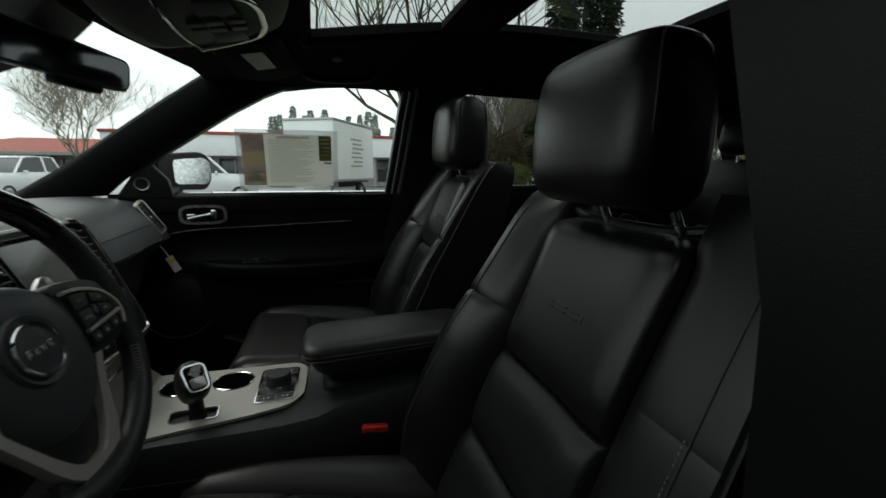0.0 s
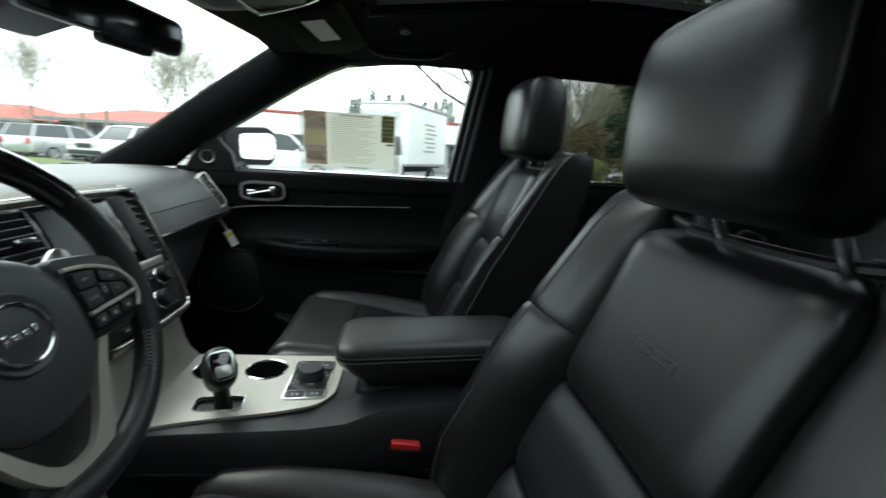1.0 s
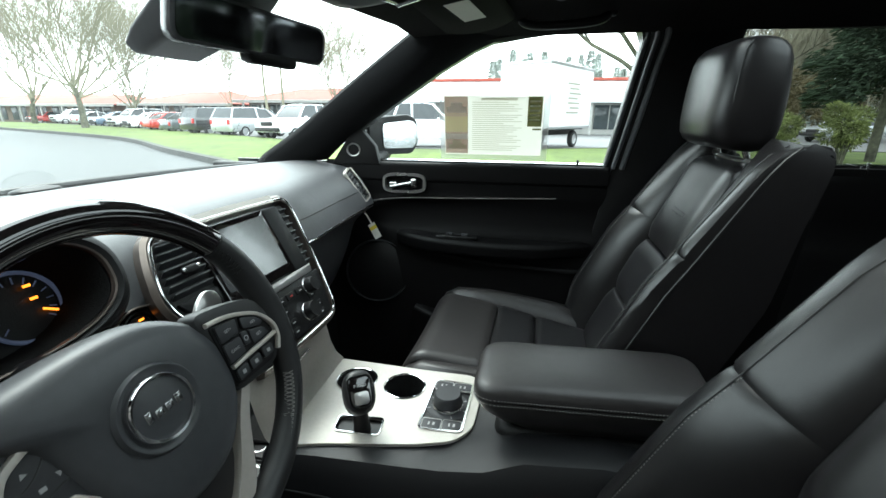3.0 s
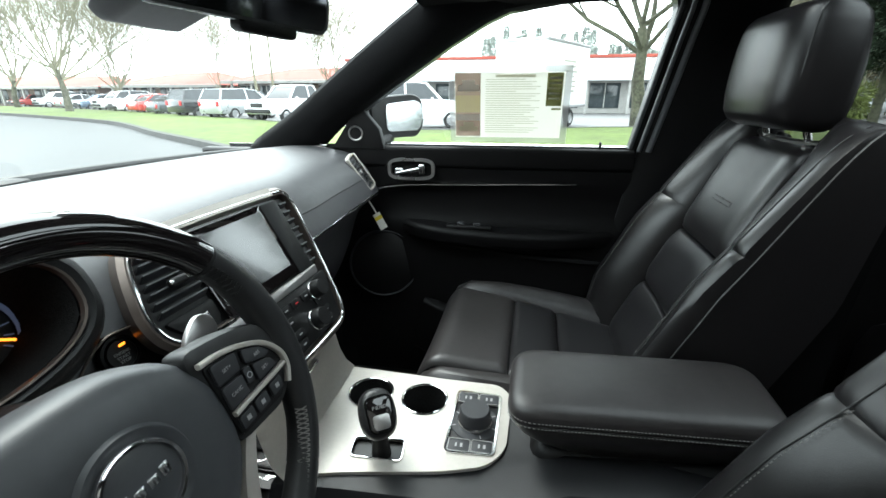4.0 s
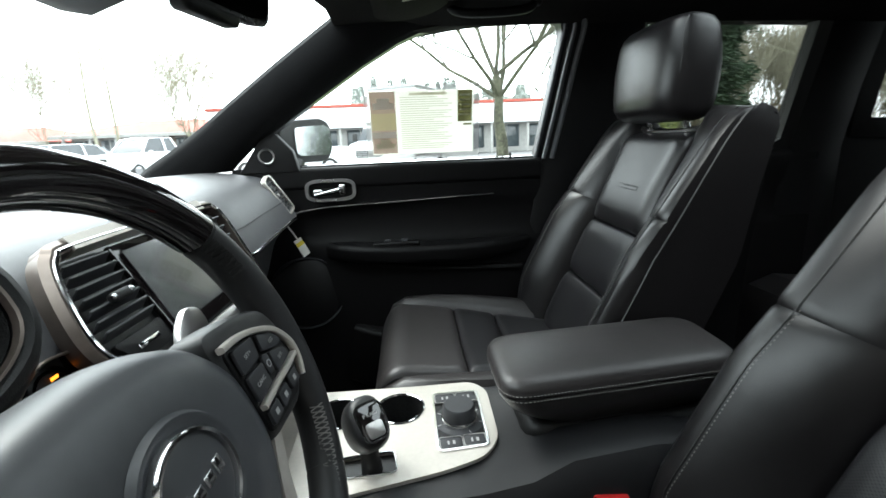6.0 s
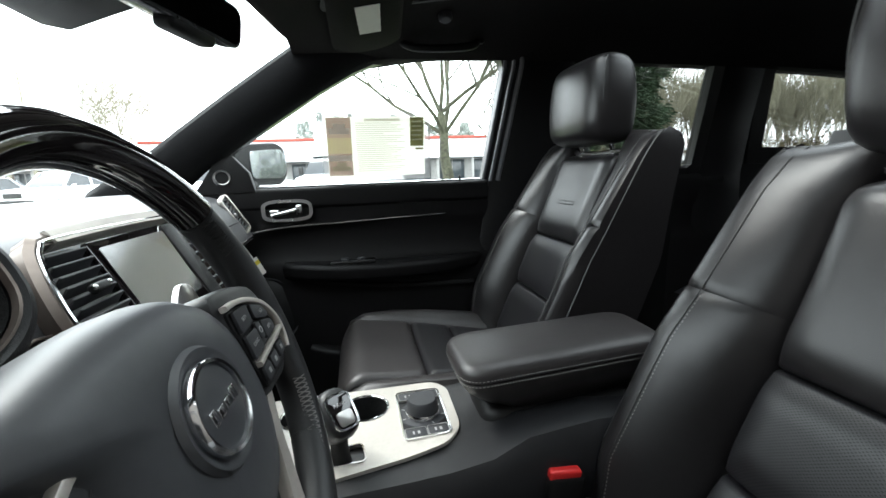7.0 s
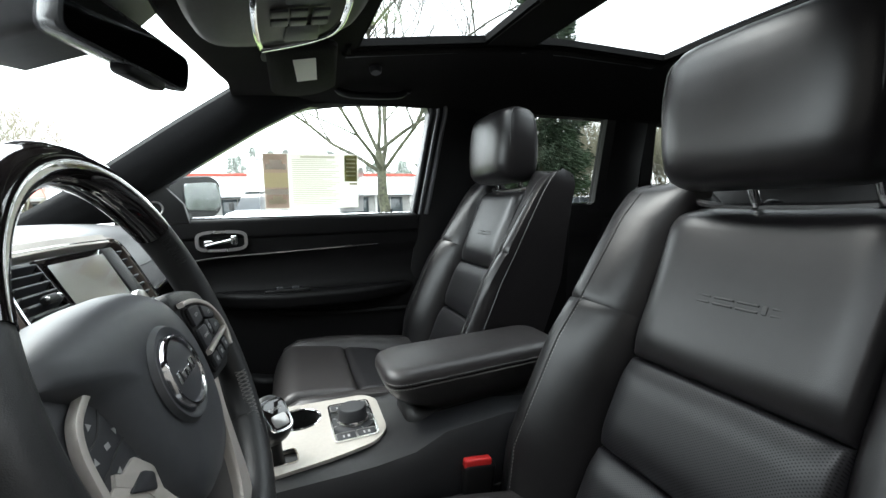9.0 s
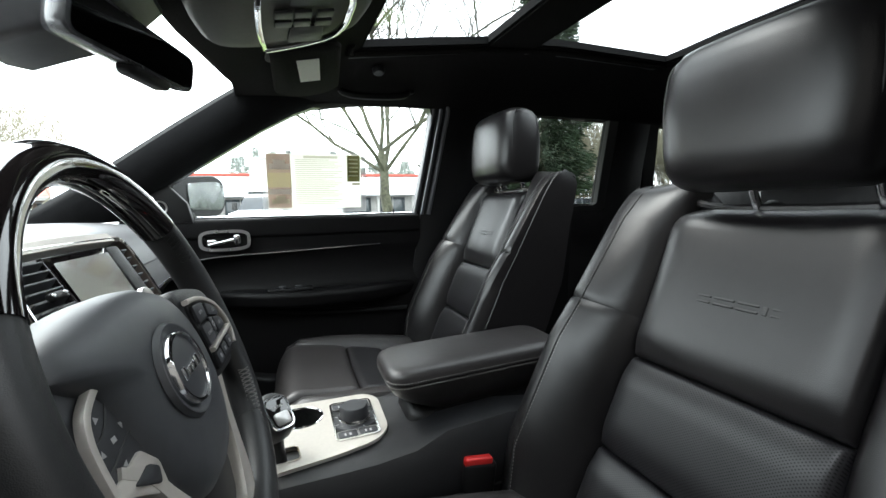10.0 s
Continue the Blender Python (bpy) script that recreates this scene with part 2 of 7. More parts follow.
def rounded(poly, r, n=4):
    """The corners of a 2D polygon rounded by r."""
    out = []
    k = len(poly)
    for i in range(k):
        p, a, b = Vector(poly[i]), Vector(poly[i - 1]), Vector(poly[(i + 1) % k])
        da, db = (a - p), (b - p)
        q = min(r, da.length * 0.45, db.length * 0.45)
        s, e = p + da.normalized() * q, p + db.normalized() * q
        for j in range(n + 1):
            t = j / n
            out.append(tuple((1 - t) ** 2 * s + 2 * t * (1 - t) * p + t * t * e))
    return out


def frame_ring(poly, width, m, depth, r=0.0):
    """A flat frame along a closed outline, width wide inwards."""
    k = len(poly)
    c = sum((Vector(p) for p in poly), Vector((0, 0))) / k
    inner = []
    for i in range(k):
        p, a, b = Vector(poly[i]), Vector(poly[i - 1]), Vector(poly[(i + 1) % k])
        t = (b - a).normalized()
        nrm = Vector((-t.y, t.x))
        if nrm.dot(c - p) < 0:
            nrm = -nrm
        inner.append(p + nrm * width)
    bm = bmesh.new()
    lo = [bm.verts.new((p[0], p[1], 0)) for p in poly]
    lo2 = [bm.verts.new((p[0], p[1], 0)) for p in inner]
    hi = [bm.verts.new((p[0], p[1], depth)) for p in poly]
    hi2 = [bm.verts.new((p[0], p[1], depth)) for p in inner]
    for i in range(k):
        j = (i + 1) % k
        bm.faces.new((hi[i], hi[j], hi2[j], hi2[i]))
        bm.faces.new((lo[j], lo[i], lo2[i], lo2[j]))
        bm.faces.new((lo[i], lo[j], hi[j], hi[i]))
        bm.faces.new((lo2[j], lo2[i], hi2[i], hi2[j]))
    bm.transform(m)
    return bm


def sheet(fn, us, vs, thick=0.0, skip=None):
    """A surface fn(u, v) over two lists of values, thick along its normals, without the cells that skip names."""
    bm = bmesh.new()
    g = [[bm.verts.new(fn(u, v)) for v in vs] for u in us]
    for i in range(len(us) - 1):
        for j in range(len(vs) - 1):
            if skip and skip((us[i] + us[i + 1]) / 2, (vs[j] + vs[j + 1]) / 2):
                continue
            bm.faces.new((g[i][j], g[i + 1][j], g[i + 1][j + 1], g[i][j + 1]))
    loose = [v for v in bm.verts if not v.link_faces]
    bmesh.ops.delete(bm, geom=loose, context="VERTS")
    if thick:
        bmesh.ops.recalc_face_normals(bm, faces=bm.faces)
        bmesh.ops.solidify(bm, geom=bm.faces[:], thickness=thick)
    return bm


def lin(a, b, n):
    return [a + (b - a) * k / (n - 1) for k in range(n)]


def interp(x, xs, ys):
    return float(np.interp(x, xs, ys))


def text_mesh(words, size, m, depth=0.0006):
    """Lettering in the built-in font as a bmesh, in the plane of m, centred."""
    cu = bpy.data.curves.new("tmp", "FONT")
    cu.body, cu.size, cu.extrude, cu.align_x, cu.align_y = words, size, depth, "CENTER", "CENTER"
    ob = bpy.data.objects.new("tmp", cu)
    scene.collection.objects.link(ob)
    me = bpy.data.meshes.new_from_object(ob.evaluated_get(bpy.context.evaluated_depsgraph_get()))
    bm = bmesh.new()
    bm.from_mesh(me)
    bm.transform(m)
    bpy.data.objects.remove(ob)
    bpy.data.curves.remove(cu)
    bpy.data.meshes.remove(me)
    return bm

# ---- the car's shell (x to the rear, y to the passenger side) ----
FLOOR = 0.42


def roof_z(x, y):
    z = interp(x, [-0.05, 0.05, 0.16, 0.285, 0.66, 0.9, 1.3, 2.0, 2.4], [1.585, 1.60, 1.625, 1.655, 1.705, 1.722, 1.716, 1.68, 1.60])
    a = abs(y)
    if a > 0.38:
        k = (a - 0.38) / 0.28
        z = z - (z - 1.592) * k ** 2.2
    return z


def in_roof_glass(x, y):
    return abs(y) < 0.345 and (0.285 < x < 0.655 or 0.805 < x < 1.31)


bm = sheet(lambda u, v: (u, v, roof_z(u, v)), sorted([-0.02, 0.05, 0.1, 0.16, 0.22, 0.285, 0.4, 0.53, 0.655, 0.73, 0.805, 0.93, 1.05, 1.18, 1.31, 1.45, 1.65, 1.85, 2.05, 2.25, 2.4]),
           [-0.66, -0.62, -0.57, -0.52, -0.47, -0.42, -0.38, -0.345, -0.2, 0, 0.2, 0.345, 0.38, 0.42, 0.47, 0.52, 0.57, 0.62, 0.66], 0.012, in_roof_glass)
structure("ceiling", bm, M_LINER, "black cloth headliner with a sunroof opening", "ceiling")

# sunroof: two glass panels in black frames, with a crossbar
roof = thing("sunroof", (0.8, 0, 1.70), "panoramic glass sunroof in a black frame with a crossbar", "sunroof", kind="structure")


def roof_glass(x0, x1):
    return sheet(lambda u, v: (u, v, roof_z(u, 0) + 0.014), lin(x0, x1, 6), lin(-0.40, 0.40, 5))


for a, b in ((0.25, 0.70), (0.76, 1.36)):
    part("pane", roof_glass(a, b), M_ROOFGLASS, roof, "tinted roof glass").visible_shadow = False
for s in (-1, 1):
    for a, b in ((0.27, 0.66), (0.80, 1.32)):
        line = [Vector((x, s * 0.348, roof_z(x, 0) + 0.006)) for x in lin(a, b, 8)]
        part("rail", sweep(line, [(-0.012, -0.014), (0.012, -0.014), (0.012, 0.005), (-0.012, 0.005)]), M_CARPET, roof)
        for k in range(3):
            line = [Vector((x, s * (0.372 + 0.014 * k), roof_z(x, 0.36) - 0.013 - 0.0 * k)) for x in lin(a, b, 8)]
            part("lip", sweep(line, [(-0.005, 0), (0.005, 0), (0.004, 0.012), (-0.004, 0.012)]), M_PLASTIC, roof)
for x in (0.282, 0.657, 0.803, 1.312):
    line = [Vector((x, y, roof_z(x, 0) + 0.006)) for y in lin(-0.35, 0.35, 5)]
    part("rail", sweep(line, [(-0.012, -0.014), (0.012, -0.014), (0.012, 0.005), (-0.012, 0.005)]), M_CARPET, roof)
for s in (-1, 1):
    part("opening_trim", sweep(smooth_line([(0.262, s * 0.30, roof_z(0.262, 0) - 0.012), (0.268, s * 0.348, roof_z(0.27, 0) - 0.014), (0.31, s * 0.362, roof_z(0.31, 0) - 0.016), (0.8, s * 0.362, roof_z(0.8, 0) - 0.016), (1.28, s * 0.362, roof_z(1.28, 0) - 0.016), (1.325, s * 0.350, roof_z(1.32, 0) - 0.014), (1.335, s * 0.30, roof_z(1.33, 0) - 0.012)], 50), ring(0.0085, 8)), M_LINER, roof, "rolled cloth edge of the roof opening")

# outer roof skin over the liner
bm = sheet(lambda u, v: (u, v, roof_z(u, 0) + 0.045 - (abs(v) / 0.72) ** 3 * 0.055), [0.0, 0.1, 0.23, 0.5, 0.70, 0.76, 1.0, 1.36, 1.7, 2.1, 2.45],
           [-0.72, -0.64, -0.52, -0.40, -0.2, 0, 0.2, 0.40, 0.52, 0.64, 0.72], 0.003, lambda x, y: abs(y) < 0.4 and (0.23 < x < 0.70 or 0.76 < x < 1.36))
structure("roof_skin", bm, M_CARPAINT, "dark painted steel roof of the car", "car roof")

# pillars; the passenger side is +1, the driver side -1
LOWER = [(-0.36, 0.745, 1.225), (-0.26, 0.728, 1.306), (-0.06, 0.702, 1.432), (0.14, 0.678, 1.548), (0.27, 0.668, 1.592), (0.36, 0.665, 1.605)]
UPPER = [(-0.60, 0.70, 1.215), (-0.45, 0.685, 1.305), (-0.316, 0.668, 1.397), (-0.174, 0.650, 1.494), (-0.01, 0.63, 1.600), (0.06, 0.62, 1.640)]


def front_pillar(side):
    lo, up = smooth_line(LOWER, 24), smooth_line(UPPER, 24)
    loops = []
    for a, b in zip(lo, up):
        d = b - a
        inn = Vector((0.01, -0.022, 0.0))
        out = Vector((-0.02, 0.075, 0.02))
        pts = [a + out * 0.7, a, a + d * 0.12 + inn * 0.7, a + d * 0.4 + inn * 1.25, a + d * 0.7 + inn * 1.1, a + d * 0.92 + inn * 0.5, b, b + out]
        loops.append([Vector((p.x, p.y * side, p.z)) for p in pts])
    return loft(loops)


M_PILLAR = material("pillar_cloth", (0.009, 0.009, 0.0095), 0.9, 0, 0.25, 250, 0.5, 900, 4, spec=0.12)
structure("front_pillar_right", front_pillar(1), M_PILLAR, "black cloth-covered windscreen pillar on the passenger side", "pillar")
structure("front_pillar_left", front_pillar(-1), M_PILLAR, "black cloth-covered windscreen pillar on the driver side", "pillar")


def mid_pillar(side, x0, x1, lean, y0=0.752, foot=0.45, flare=1.0):
    loops = []
    for z, w in ((foot, 1.25), (0.9, 1.1), (1.22, 0.95), (1.42, 0.9), (1.61, 0.95), (1.66, 1.1)):
        dx = lean * (z - 1.22)
        yi = interp(z, [0.45, 1.22, 1.61, 1.66], [y0 - 0.02, y0 - 0.025, y0 - 0.10, y0 - 0.14])
        c, h = (x0 + x1) / 2 + dx, (x1 - x0) / 2 * w
        loops.append([Vector((c + a * h, side * (yi + b), z)) for a, b in ((-flare, 0.10), (-1, 0.012), (-0.85, 0.0), (0.85, 0.0), (1, 0.012), (1, 0.10))])
    return loft(loops)


structure("mid_pillar_right", mid_pillar(1, 0.560, 0.800, 0.12), M_PLASTIC, "black plastic door pillar on the passenger side", "pillar")
structure("mid_pillar_left", mid_pillar(-1, 0.555, 0.79, -0.10, 0.725), M_PLASTIC, "black plastic door pillar on the driver side", "pillar")
structure("rear_pillar_right", mid_pillar(1, 1.400, 1.615, 0.0, 0.765, flare=0.3), M_PLASTIC, "black plastic rear door pillar", "pillar")
structure("rear_pillar_left", mid_pillar(-1, 1.375, 1.60, -0.06, 0.765), M_PLASTIC, "black plastic rear door pillar on the driver side", "pillar")


def side_rail(side):
    line = smooth_line([(0.18, 0.674, 1.583), (0.36, 0.668, 1.606), (0.6, 0.664, 1.612), (1.0, 0.668, 1.606), (1.4, 0.67, 1.60), (1.9, 0.67, 1.585), (2.3, 0.66, 1.56)], 30)
    line = [Vector((p.x, p.y * side, p.z)) for p in line]
    return sweep(line, [(-0.02, -0.012), (0.0, -0.016), (0.08, -0.010), (0.08, 0.05), (-0.02, 0.04)] if side < 0 else [(0.02, -0.012), (0.0, -0.016), (-0.08, -0.010), (-0.08, 0.05), (0.02, 0.04)])


structure("roof_rail_right", side_rail(1), M_LINER, "black cloth roof side rail above the doors", "roof rail")
structure("roof_rail_left", side_rail(-1), M_LINER, "black cloth roof side rail on the driver side", "roof rail")

# windscreen with its header
def screen_pt(u, v):
    x0, z0 = -0.84 + 0.22 * abs(v) ** 2.2, 1.155
    x1, z1 = 0.03 + 0.03 * abs(v) ** 2, 1.645 - 0.015 * abs(v) ** 2
    k = u
    return (x0 + (x1 - x0) * k, v * (0.735 - 0.085 * k), z0 + (z1 - z0) * k + 0.03 * math.sin(math.pi * k))


ws = structure("window_1", sheet(screen_pt, lin(0, 1, 10), lin(-1, 1, 13)), M_WINDSHIELD, "clear curved windscreen glass", "windscreen")
ws.visible_shadow = False
HEAD = [(0.66, -0.002, 1.593), (0.58, -0.010, 1.589), (0.45, -0.034, 1.585), (0.30, -0.058, 1.581), (0.15, -0.083, 1.577), (0.0, -0.098, 1.575)]
HEAD = HEAD + [(-y, x, z) for y, x, z in HEAD[-2::-1]]
loops = []
for y, x, z in HEAD:
    k = 0.62 / 0.66
    loops.append([Vector((x, y, z + 0.006)), Vector((x + 0.003, y, z - 0.003)), Vector((x + 0.02, y, z - 0.006)), Vector((0.03, y * k, 1.588 + 0.010 * (1 - abs(y)))), Vector((0.085, y * k, 1.600 + 0.012 * (1 - abs(y)))), Vector((0.085, y * k, 1.630)), Vector((0.02, y * k, 1.622))])
structure("header_trim", loft(loops), M_LINER, "black cloth windscreen header", "trim")

# black rubber, its reflection of the windscreen put into a lighter grey
M_SEAL_SHEEN = material("door_seal_painted_sheen", (0.10, 0.104, 0.108), 0.30, 0, 0.2, 100, spec=0.8)
M_GLOSSRUB = material("shiny_black_rubber", (0.035, 0.036, 0.038), 0.26, 0, 0.2, 100, spec=0.8)
# passenger front door
def door_y(x, z):
    y = interp(z, [0.40, 0.6, 0.80, 0.93, 0.955, 0.985, 1.0, 1.03, 1.09, 1.105, 1.125, 1.205, 1.225], [0.735, 0.725, 0.722, 0.728, 0.728, 0.728, 0.735, 0.745, 0.745, 0.738, 0.735, 0.728, 0.742])
    return y


door = thing("door_1", (0.1, 0.74, 0.45), "black passenger front door with satin metal trim and handle, closed", "car door", kind="structure")
zs = [0.40, 0.55, 0.7, 0.8, 0.88, 0.93, 0.96, 0.985, 1.0, 1.03, 1.06, 1.09, 1.105, 1.125, 1.16, 1.195, 1.21, 1.222, 1.228]
part("panel", sheet(lambda u, v: (u, door_y(u, v), v), lin(-0.36, 0.56, 24), zs, -0.05), M_DOOR, door)
part("belt_pad", sweep([Vector((x, 0.737, 1.212)) for x in lin(-0.30, 0.555, 12)], rounded([(-0.035, -0.05), (0.012, -0.05), (0.012, 0.012), (-0.035, 0.016)], 0.012)), M_DOOR, door, "soft black belt pad")
line = smooth_line([(-0.215, 0.722, 1.092), (-0.1, 0.728, 1.106), (0.1, 0.731, 1.113), (0.41, 0.735, 1.122)], 16)
part("trim_strip", sweep(line, rounded([(-0.006, -0.0035), (0.006, -0.0035), (0.006, 0.0035), (-0.006, 0.0035)], 0.002, 2), scales=[1.1 - 0.6 * k / 15 for k in range(16)]), M_CHROME, door, "thin bright metal strip")
# armrest and pull
line = smooth_line([(-0.11, 0.725, 0.985), (-0.05, 0.69, 0.982), (0.05, 0.672, 0.975), (0.2, 0.668, 0.970), (0.36, 0.675, 0.970), (0.47, 0.71, 0.972), (0.53, 0.735, 0.975)], 26)
part("armrest", sweep(line, rounded([(-0.09, -0.045), (0.0, -0.04), (0.008, 0.0), (-0.002, 0.012), (-0.09, 0.016)], 0.014)), M_DOOR, door, "padded black armrest")
part("switch_plate", rbox((0.10, 0.700, 0.990), (0.14, 0.035, 0.012), 0.004), M_PLASTIC, door)
for k in range(2):
    part("switch", rbox((0.075 + 0.05 * k, 0.698, 0.997), (0.022, 0.014, 0.012), 0.003), M_BUTTON, door, "small black window switch")
# lower pocket
line = smooth_line([(-0.05, 0.715, 0.72), (0.05, 0.69, 0.70), (0.3, 0.685, 0.70), (0.5, 0.70, 0.72)], 16)
part("pocket", sweep(line, rounded([(-0.06, -0.20), (0.0, -0.20), (0.01, 0.0), (-0.02, 0.01), (-0.06, 0.0)], 0.012)), M_DOOR, door)
line = smooth_line([(-0.10, 0.722, 0.975), (0.0, 0.721, 0.93), (0.2, 0.722, 0.90), (0.5, 0.724, 0.885)], 16)
part("crease", sweep(line, rounded([(-0.012, -0.006), (0.012, -0.006), (0.006, 0.008), (-0.006, 0.008)], 0.003, 2)), M_DOOR, door)
# inner handle in its bezel
mh = axis_to((-0.083, 0.727, 1.158), (0, -1, 0), (0, 0, 1))
oval = [(0.073 * math.copysign(abs(math.cos(a)) ** 0.55, math.cos(a)), 0.033 * math.copysign(abs(math.sin(a)) ** 0.55, math.sin(a))) for a in lin(0, 2 * math.pi, 41)[:-1]]
part("handle_bezel", frame_ring(oval, 0.009, mh @ pose(0, 0, -0.004), 0.016), M_SILVER, door, "satin silver handle bezel")
part("handle_cup", prism([(a * 0.86, b * 0.72) for a, b in oval], mh @ pose(0, 0, -0.006), 0.004), M_PLASTIC, door)
part("handle", join(rbox((-0.090, 0.713, 1.153), (0.085, 0.014, 0.013), 0.006, Matrix.Rotation(radians(-12), 3, "Y")), rbox((-0.048, 0.711, 1.160), (0.020, 0.018, 0.030), 0.006), rbox((-0.118, 0.714, 1.152), (0.03, 0.012, 0.022), 0.006)), M_CHROME, door, "chrome door pull")
# loudspeaker
ms = axis_to((-0.182, 0.715, 0.845), (0.25, -1, 0.1))
sp = part("speaker", lathe([(0, 0.012), (0.098, 0.010), (0.106, 0.004), (0.106, -0.05)], ms @ Matrix.Diagonal((1, 1.02, 1, 1)), 36), M_PLASTIC, door, "round black speaker grille")
part("rim", lathe([(0.106, 0.0), (0.108, 0.010), (0.110, 0.012), (0.1125, 0.009), (0.1125, -0.03)], ms, 40), M_BUTTON, sp)
# sail panel with tweeter
M_SAIL = Matrix(((1, 0, 0, 0), (0, 0, -1, 0.742), (0, 1, 0, 0), (0, 0, 0, 1)))
sail = prism([(-0.335, 1.215), (-0.165, 1.215), (-0.178, 1.275), (-0.225, 1.33), (-0.265, 1.312)], M_SAIL, 0.022, 0.006)
part("sail_panel", sail, M_PLASTIC, door)
mt = axis_to((-0.252, 0.716, 1.262), (0.35, -1, 0.1))
tw = part("tweeter", lathe([(0, 0.004), (0.0165, 0.004), (0.0175, 0.0), (0.0175, -0.03)], mt, 24), M_PLASTIC, door)
part("rim", lathe([(0.0175, 0.002), (0.018, 0.007), (0.0200, 0.008), (0.0225, 0.005), (0.0235, -0.03)], mt, 28), M_SILVER, tw, "satin silver tweeter ring")
# window frame of the door, glass and seal
WIN = [(-0.215, 1.222), (-0.265, 1.300), (-0.16, 1.368), (-0.06, 1.430), (0.04, 1.492), (0.14, 1.546), (0.20, 1.570), (0.27, 1.586), (0.36, 1.594), (0.46, 1.599), (0.54, 1.6005), (0.570, 1.597), (0.588, 1.586), (0.594, 1.565), (0.585, 1.50), (0.565, 1.36), (0.545, 1.222)]


def slope_y(z):
    return 0.757 - (z - 1.22) * 0.203


def slant(poly, dy):
    return [Vector((x, slope_y(z) + dy, z)) for x, z in poly]


def ribbon(poly, dy, wid, dep, inward=1):
    """A frame along a closed window outline in the slanted plane."""
    k = len(poly)
    c = sum((Vector(p) for p in poly), Vector((0, 0))) / k
    bm = bmesh.new()
    rows = []
    for i in range(k):
        p, a, b = Vector(poly[i]), Vector(poly[i - 1]), Vector(poly[(i + 1) % k])
        t = ((p - a).normalized() + (b - p).normalized()).normalized()
        nr = Vector((-t.y, t.x))
        if nr.dot(c - p) < 0:
            nr = -nr
        q = p - nr * wid * inward
        rows.append([bm.verts.new((w.x, slope_y(w.y) + dy + d, w.y)) for w, d in ((p, 0), (p, dep), (q, dep), (q, 0))])
    for i in range(k):
        a, b = rows[i], rows[(i + 1) % k]
        for u in range(4):
            v = (u + 1) % 4
            bm.faces.new((a[u], a[v], b[v], b[u]))
    return bm


part("window_frame", ribbon(WIN, -0.012, 0.035, 0.04), M_RUBBER, door, "black rubber window seal")
bm = bmesh.new()
bm.faces.new([bm.verts.new(p) for p in slant(WIN, 0.012)])
pane = part("pane", bm, M_WINDSHIELD, door, "clear side window glass")
pane.visible_shadow = False
part("weather_strip", sweep([Vector((x, 0.765, 1.224)) for x in lin(-0.24, 0.55, 6)], [(-0.012, -0.01), (0.016, -0.01), (0.016, 0.006), (-0.012, 0.008)]), M_CHROME, door, "bright outer window sill strip")
part("lock_pin", lathe([(0.0035, -0.01), (0.004, 0.014), (0.0, 0.018)], pose(0.465, 0.742, 1.228), 10), M_PLASTIC, door)
bright = smooth_line([(0.545, 0.745, 1.222), (0.568, 0.717, 1.36), (0.590, 0.688, 1.50), (0.602, 0.672, 1.58), (0.585, 0.667, 1.603)], 20)
part("edge_trim", sweep(bright, ring(0.006, 8), (0, 1, 0)), M_SEAL_SHEEN, door, "glossy black window channel, reflected light put into its grey")
for dx, r in ((0.022, 0.006), (0.046, 0.008)):
    part("pillar_seal", sweep([p + Vector((dx, -0.010 - dx * 0.25, 0)) for p in bright[:17]], ring(r, 8), (0, 1, 0)), M_SEAL_SHEEN, door, "shiny black rubber door seal, reflected light put into its grey")

# door skin outside, and the mirror on it
bm = sheet(lambda u, v: (u, 0.80 + 0.06 * math.sin(math.pi * (v - 0.4) / 0.9), v), lin(-0.55, 0.62, 8), lin(0.42, 1.215, 8), 0.004)
part("outer_skin", bm, M_CARPAINT, door, "dark painted door skin")

# passenger rear door
rear = thing("door_2", (1.1, 0.74, 0.45), "black rear passenger door with privacy glass, closed", "car door", kind="structure")
part("panel", sheet(lambda u, v: (u, door_y(u, v) + 0.01, v), lin(0.74, 1.52, 14), zs, -0.05), M_DOOR, rear)
RWIN = [(0.755, 1.235), (0.79, 1.56), (0.81, 1.590), (0.84, 1.598), (1.33, 1.600), (1.365, 1.597), (1.375, 1.58), (1.368, 1.25), (1.35, 1.238)]
part("window_frame", ribbon(RWIN, -0.012, 0.05, 0.04), M_RUBBER, rear, "black rubber window seal")
bm = bmesh.new()
bm.faces.new([bm.verts.new(p) for p in slant(RWIN, 0.012)])
pane = part("pane", bm, M_TINT, rear, "dark tinted privacy glass")
part("weather_strip", sweep([Vector((x, 0.772, 1.238)) for x in lin(0.79, 1.36, 6)], [(-0.012, -0.01), (0.016, -0.01), (0.016, 0.008), (-0.012, 0.010)]), M_CHROME, rear, "bright outer window sill strip")
part("lock_pin", lathe([(0.0035, -0.01), (0.004, 0.018), (0.006, 0.022), (0.0, 0.024)], pose(1.24, 0.744, 1.232), 10), M_CHROME, rear)
QWIN = [(1.675, 1.305), (1.645, 1.57), (1.66, 1.592), (2.05, 1.575), (2.2, 1.35), (2.15, 1.30)]
quarter = thing("window_2", (1.9, 0.74, 1.3), "small tinted rear quarter window in black trim", "window", kind="structure")
part("window_frame", ribbon(QWIN, -0.012, 0.08, 0.04), M_PLASTIC, quarter)
bm = bmesh.new()
bm.faces.new([bm.verts.new(p) for p in slant(QWIN, 0.012)])
pane = part("pane", bm, M_TINT, quarter, "dark tinted glass")
part("panel", rbox((1.98, 0.79, 0.87), (0.9, 0.08, 0.87), 0.02), M_PLASTIC, quarter)

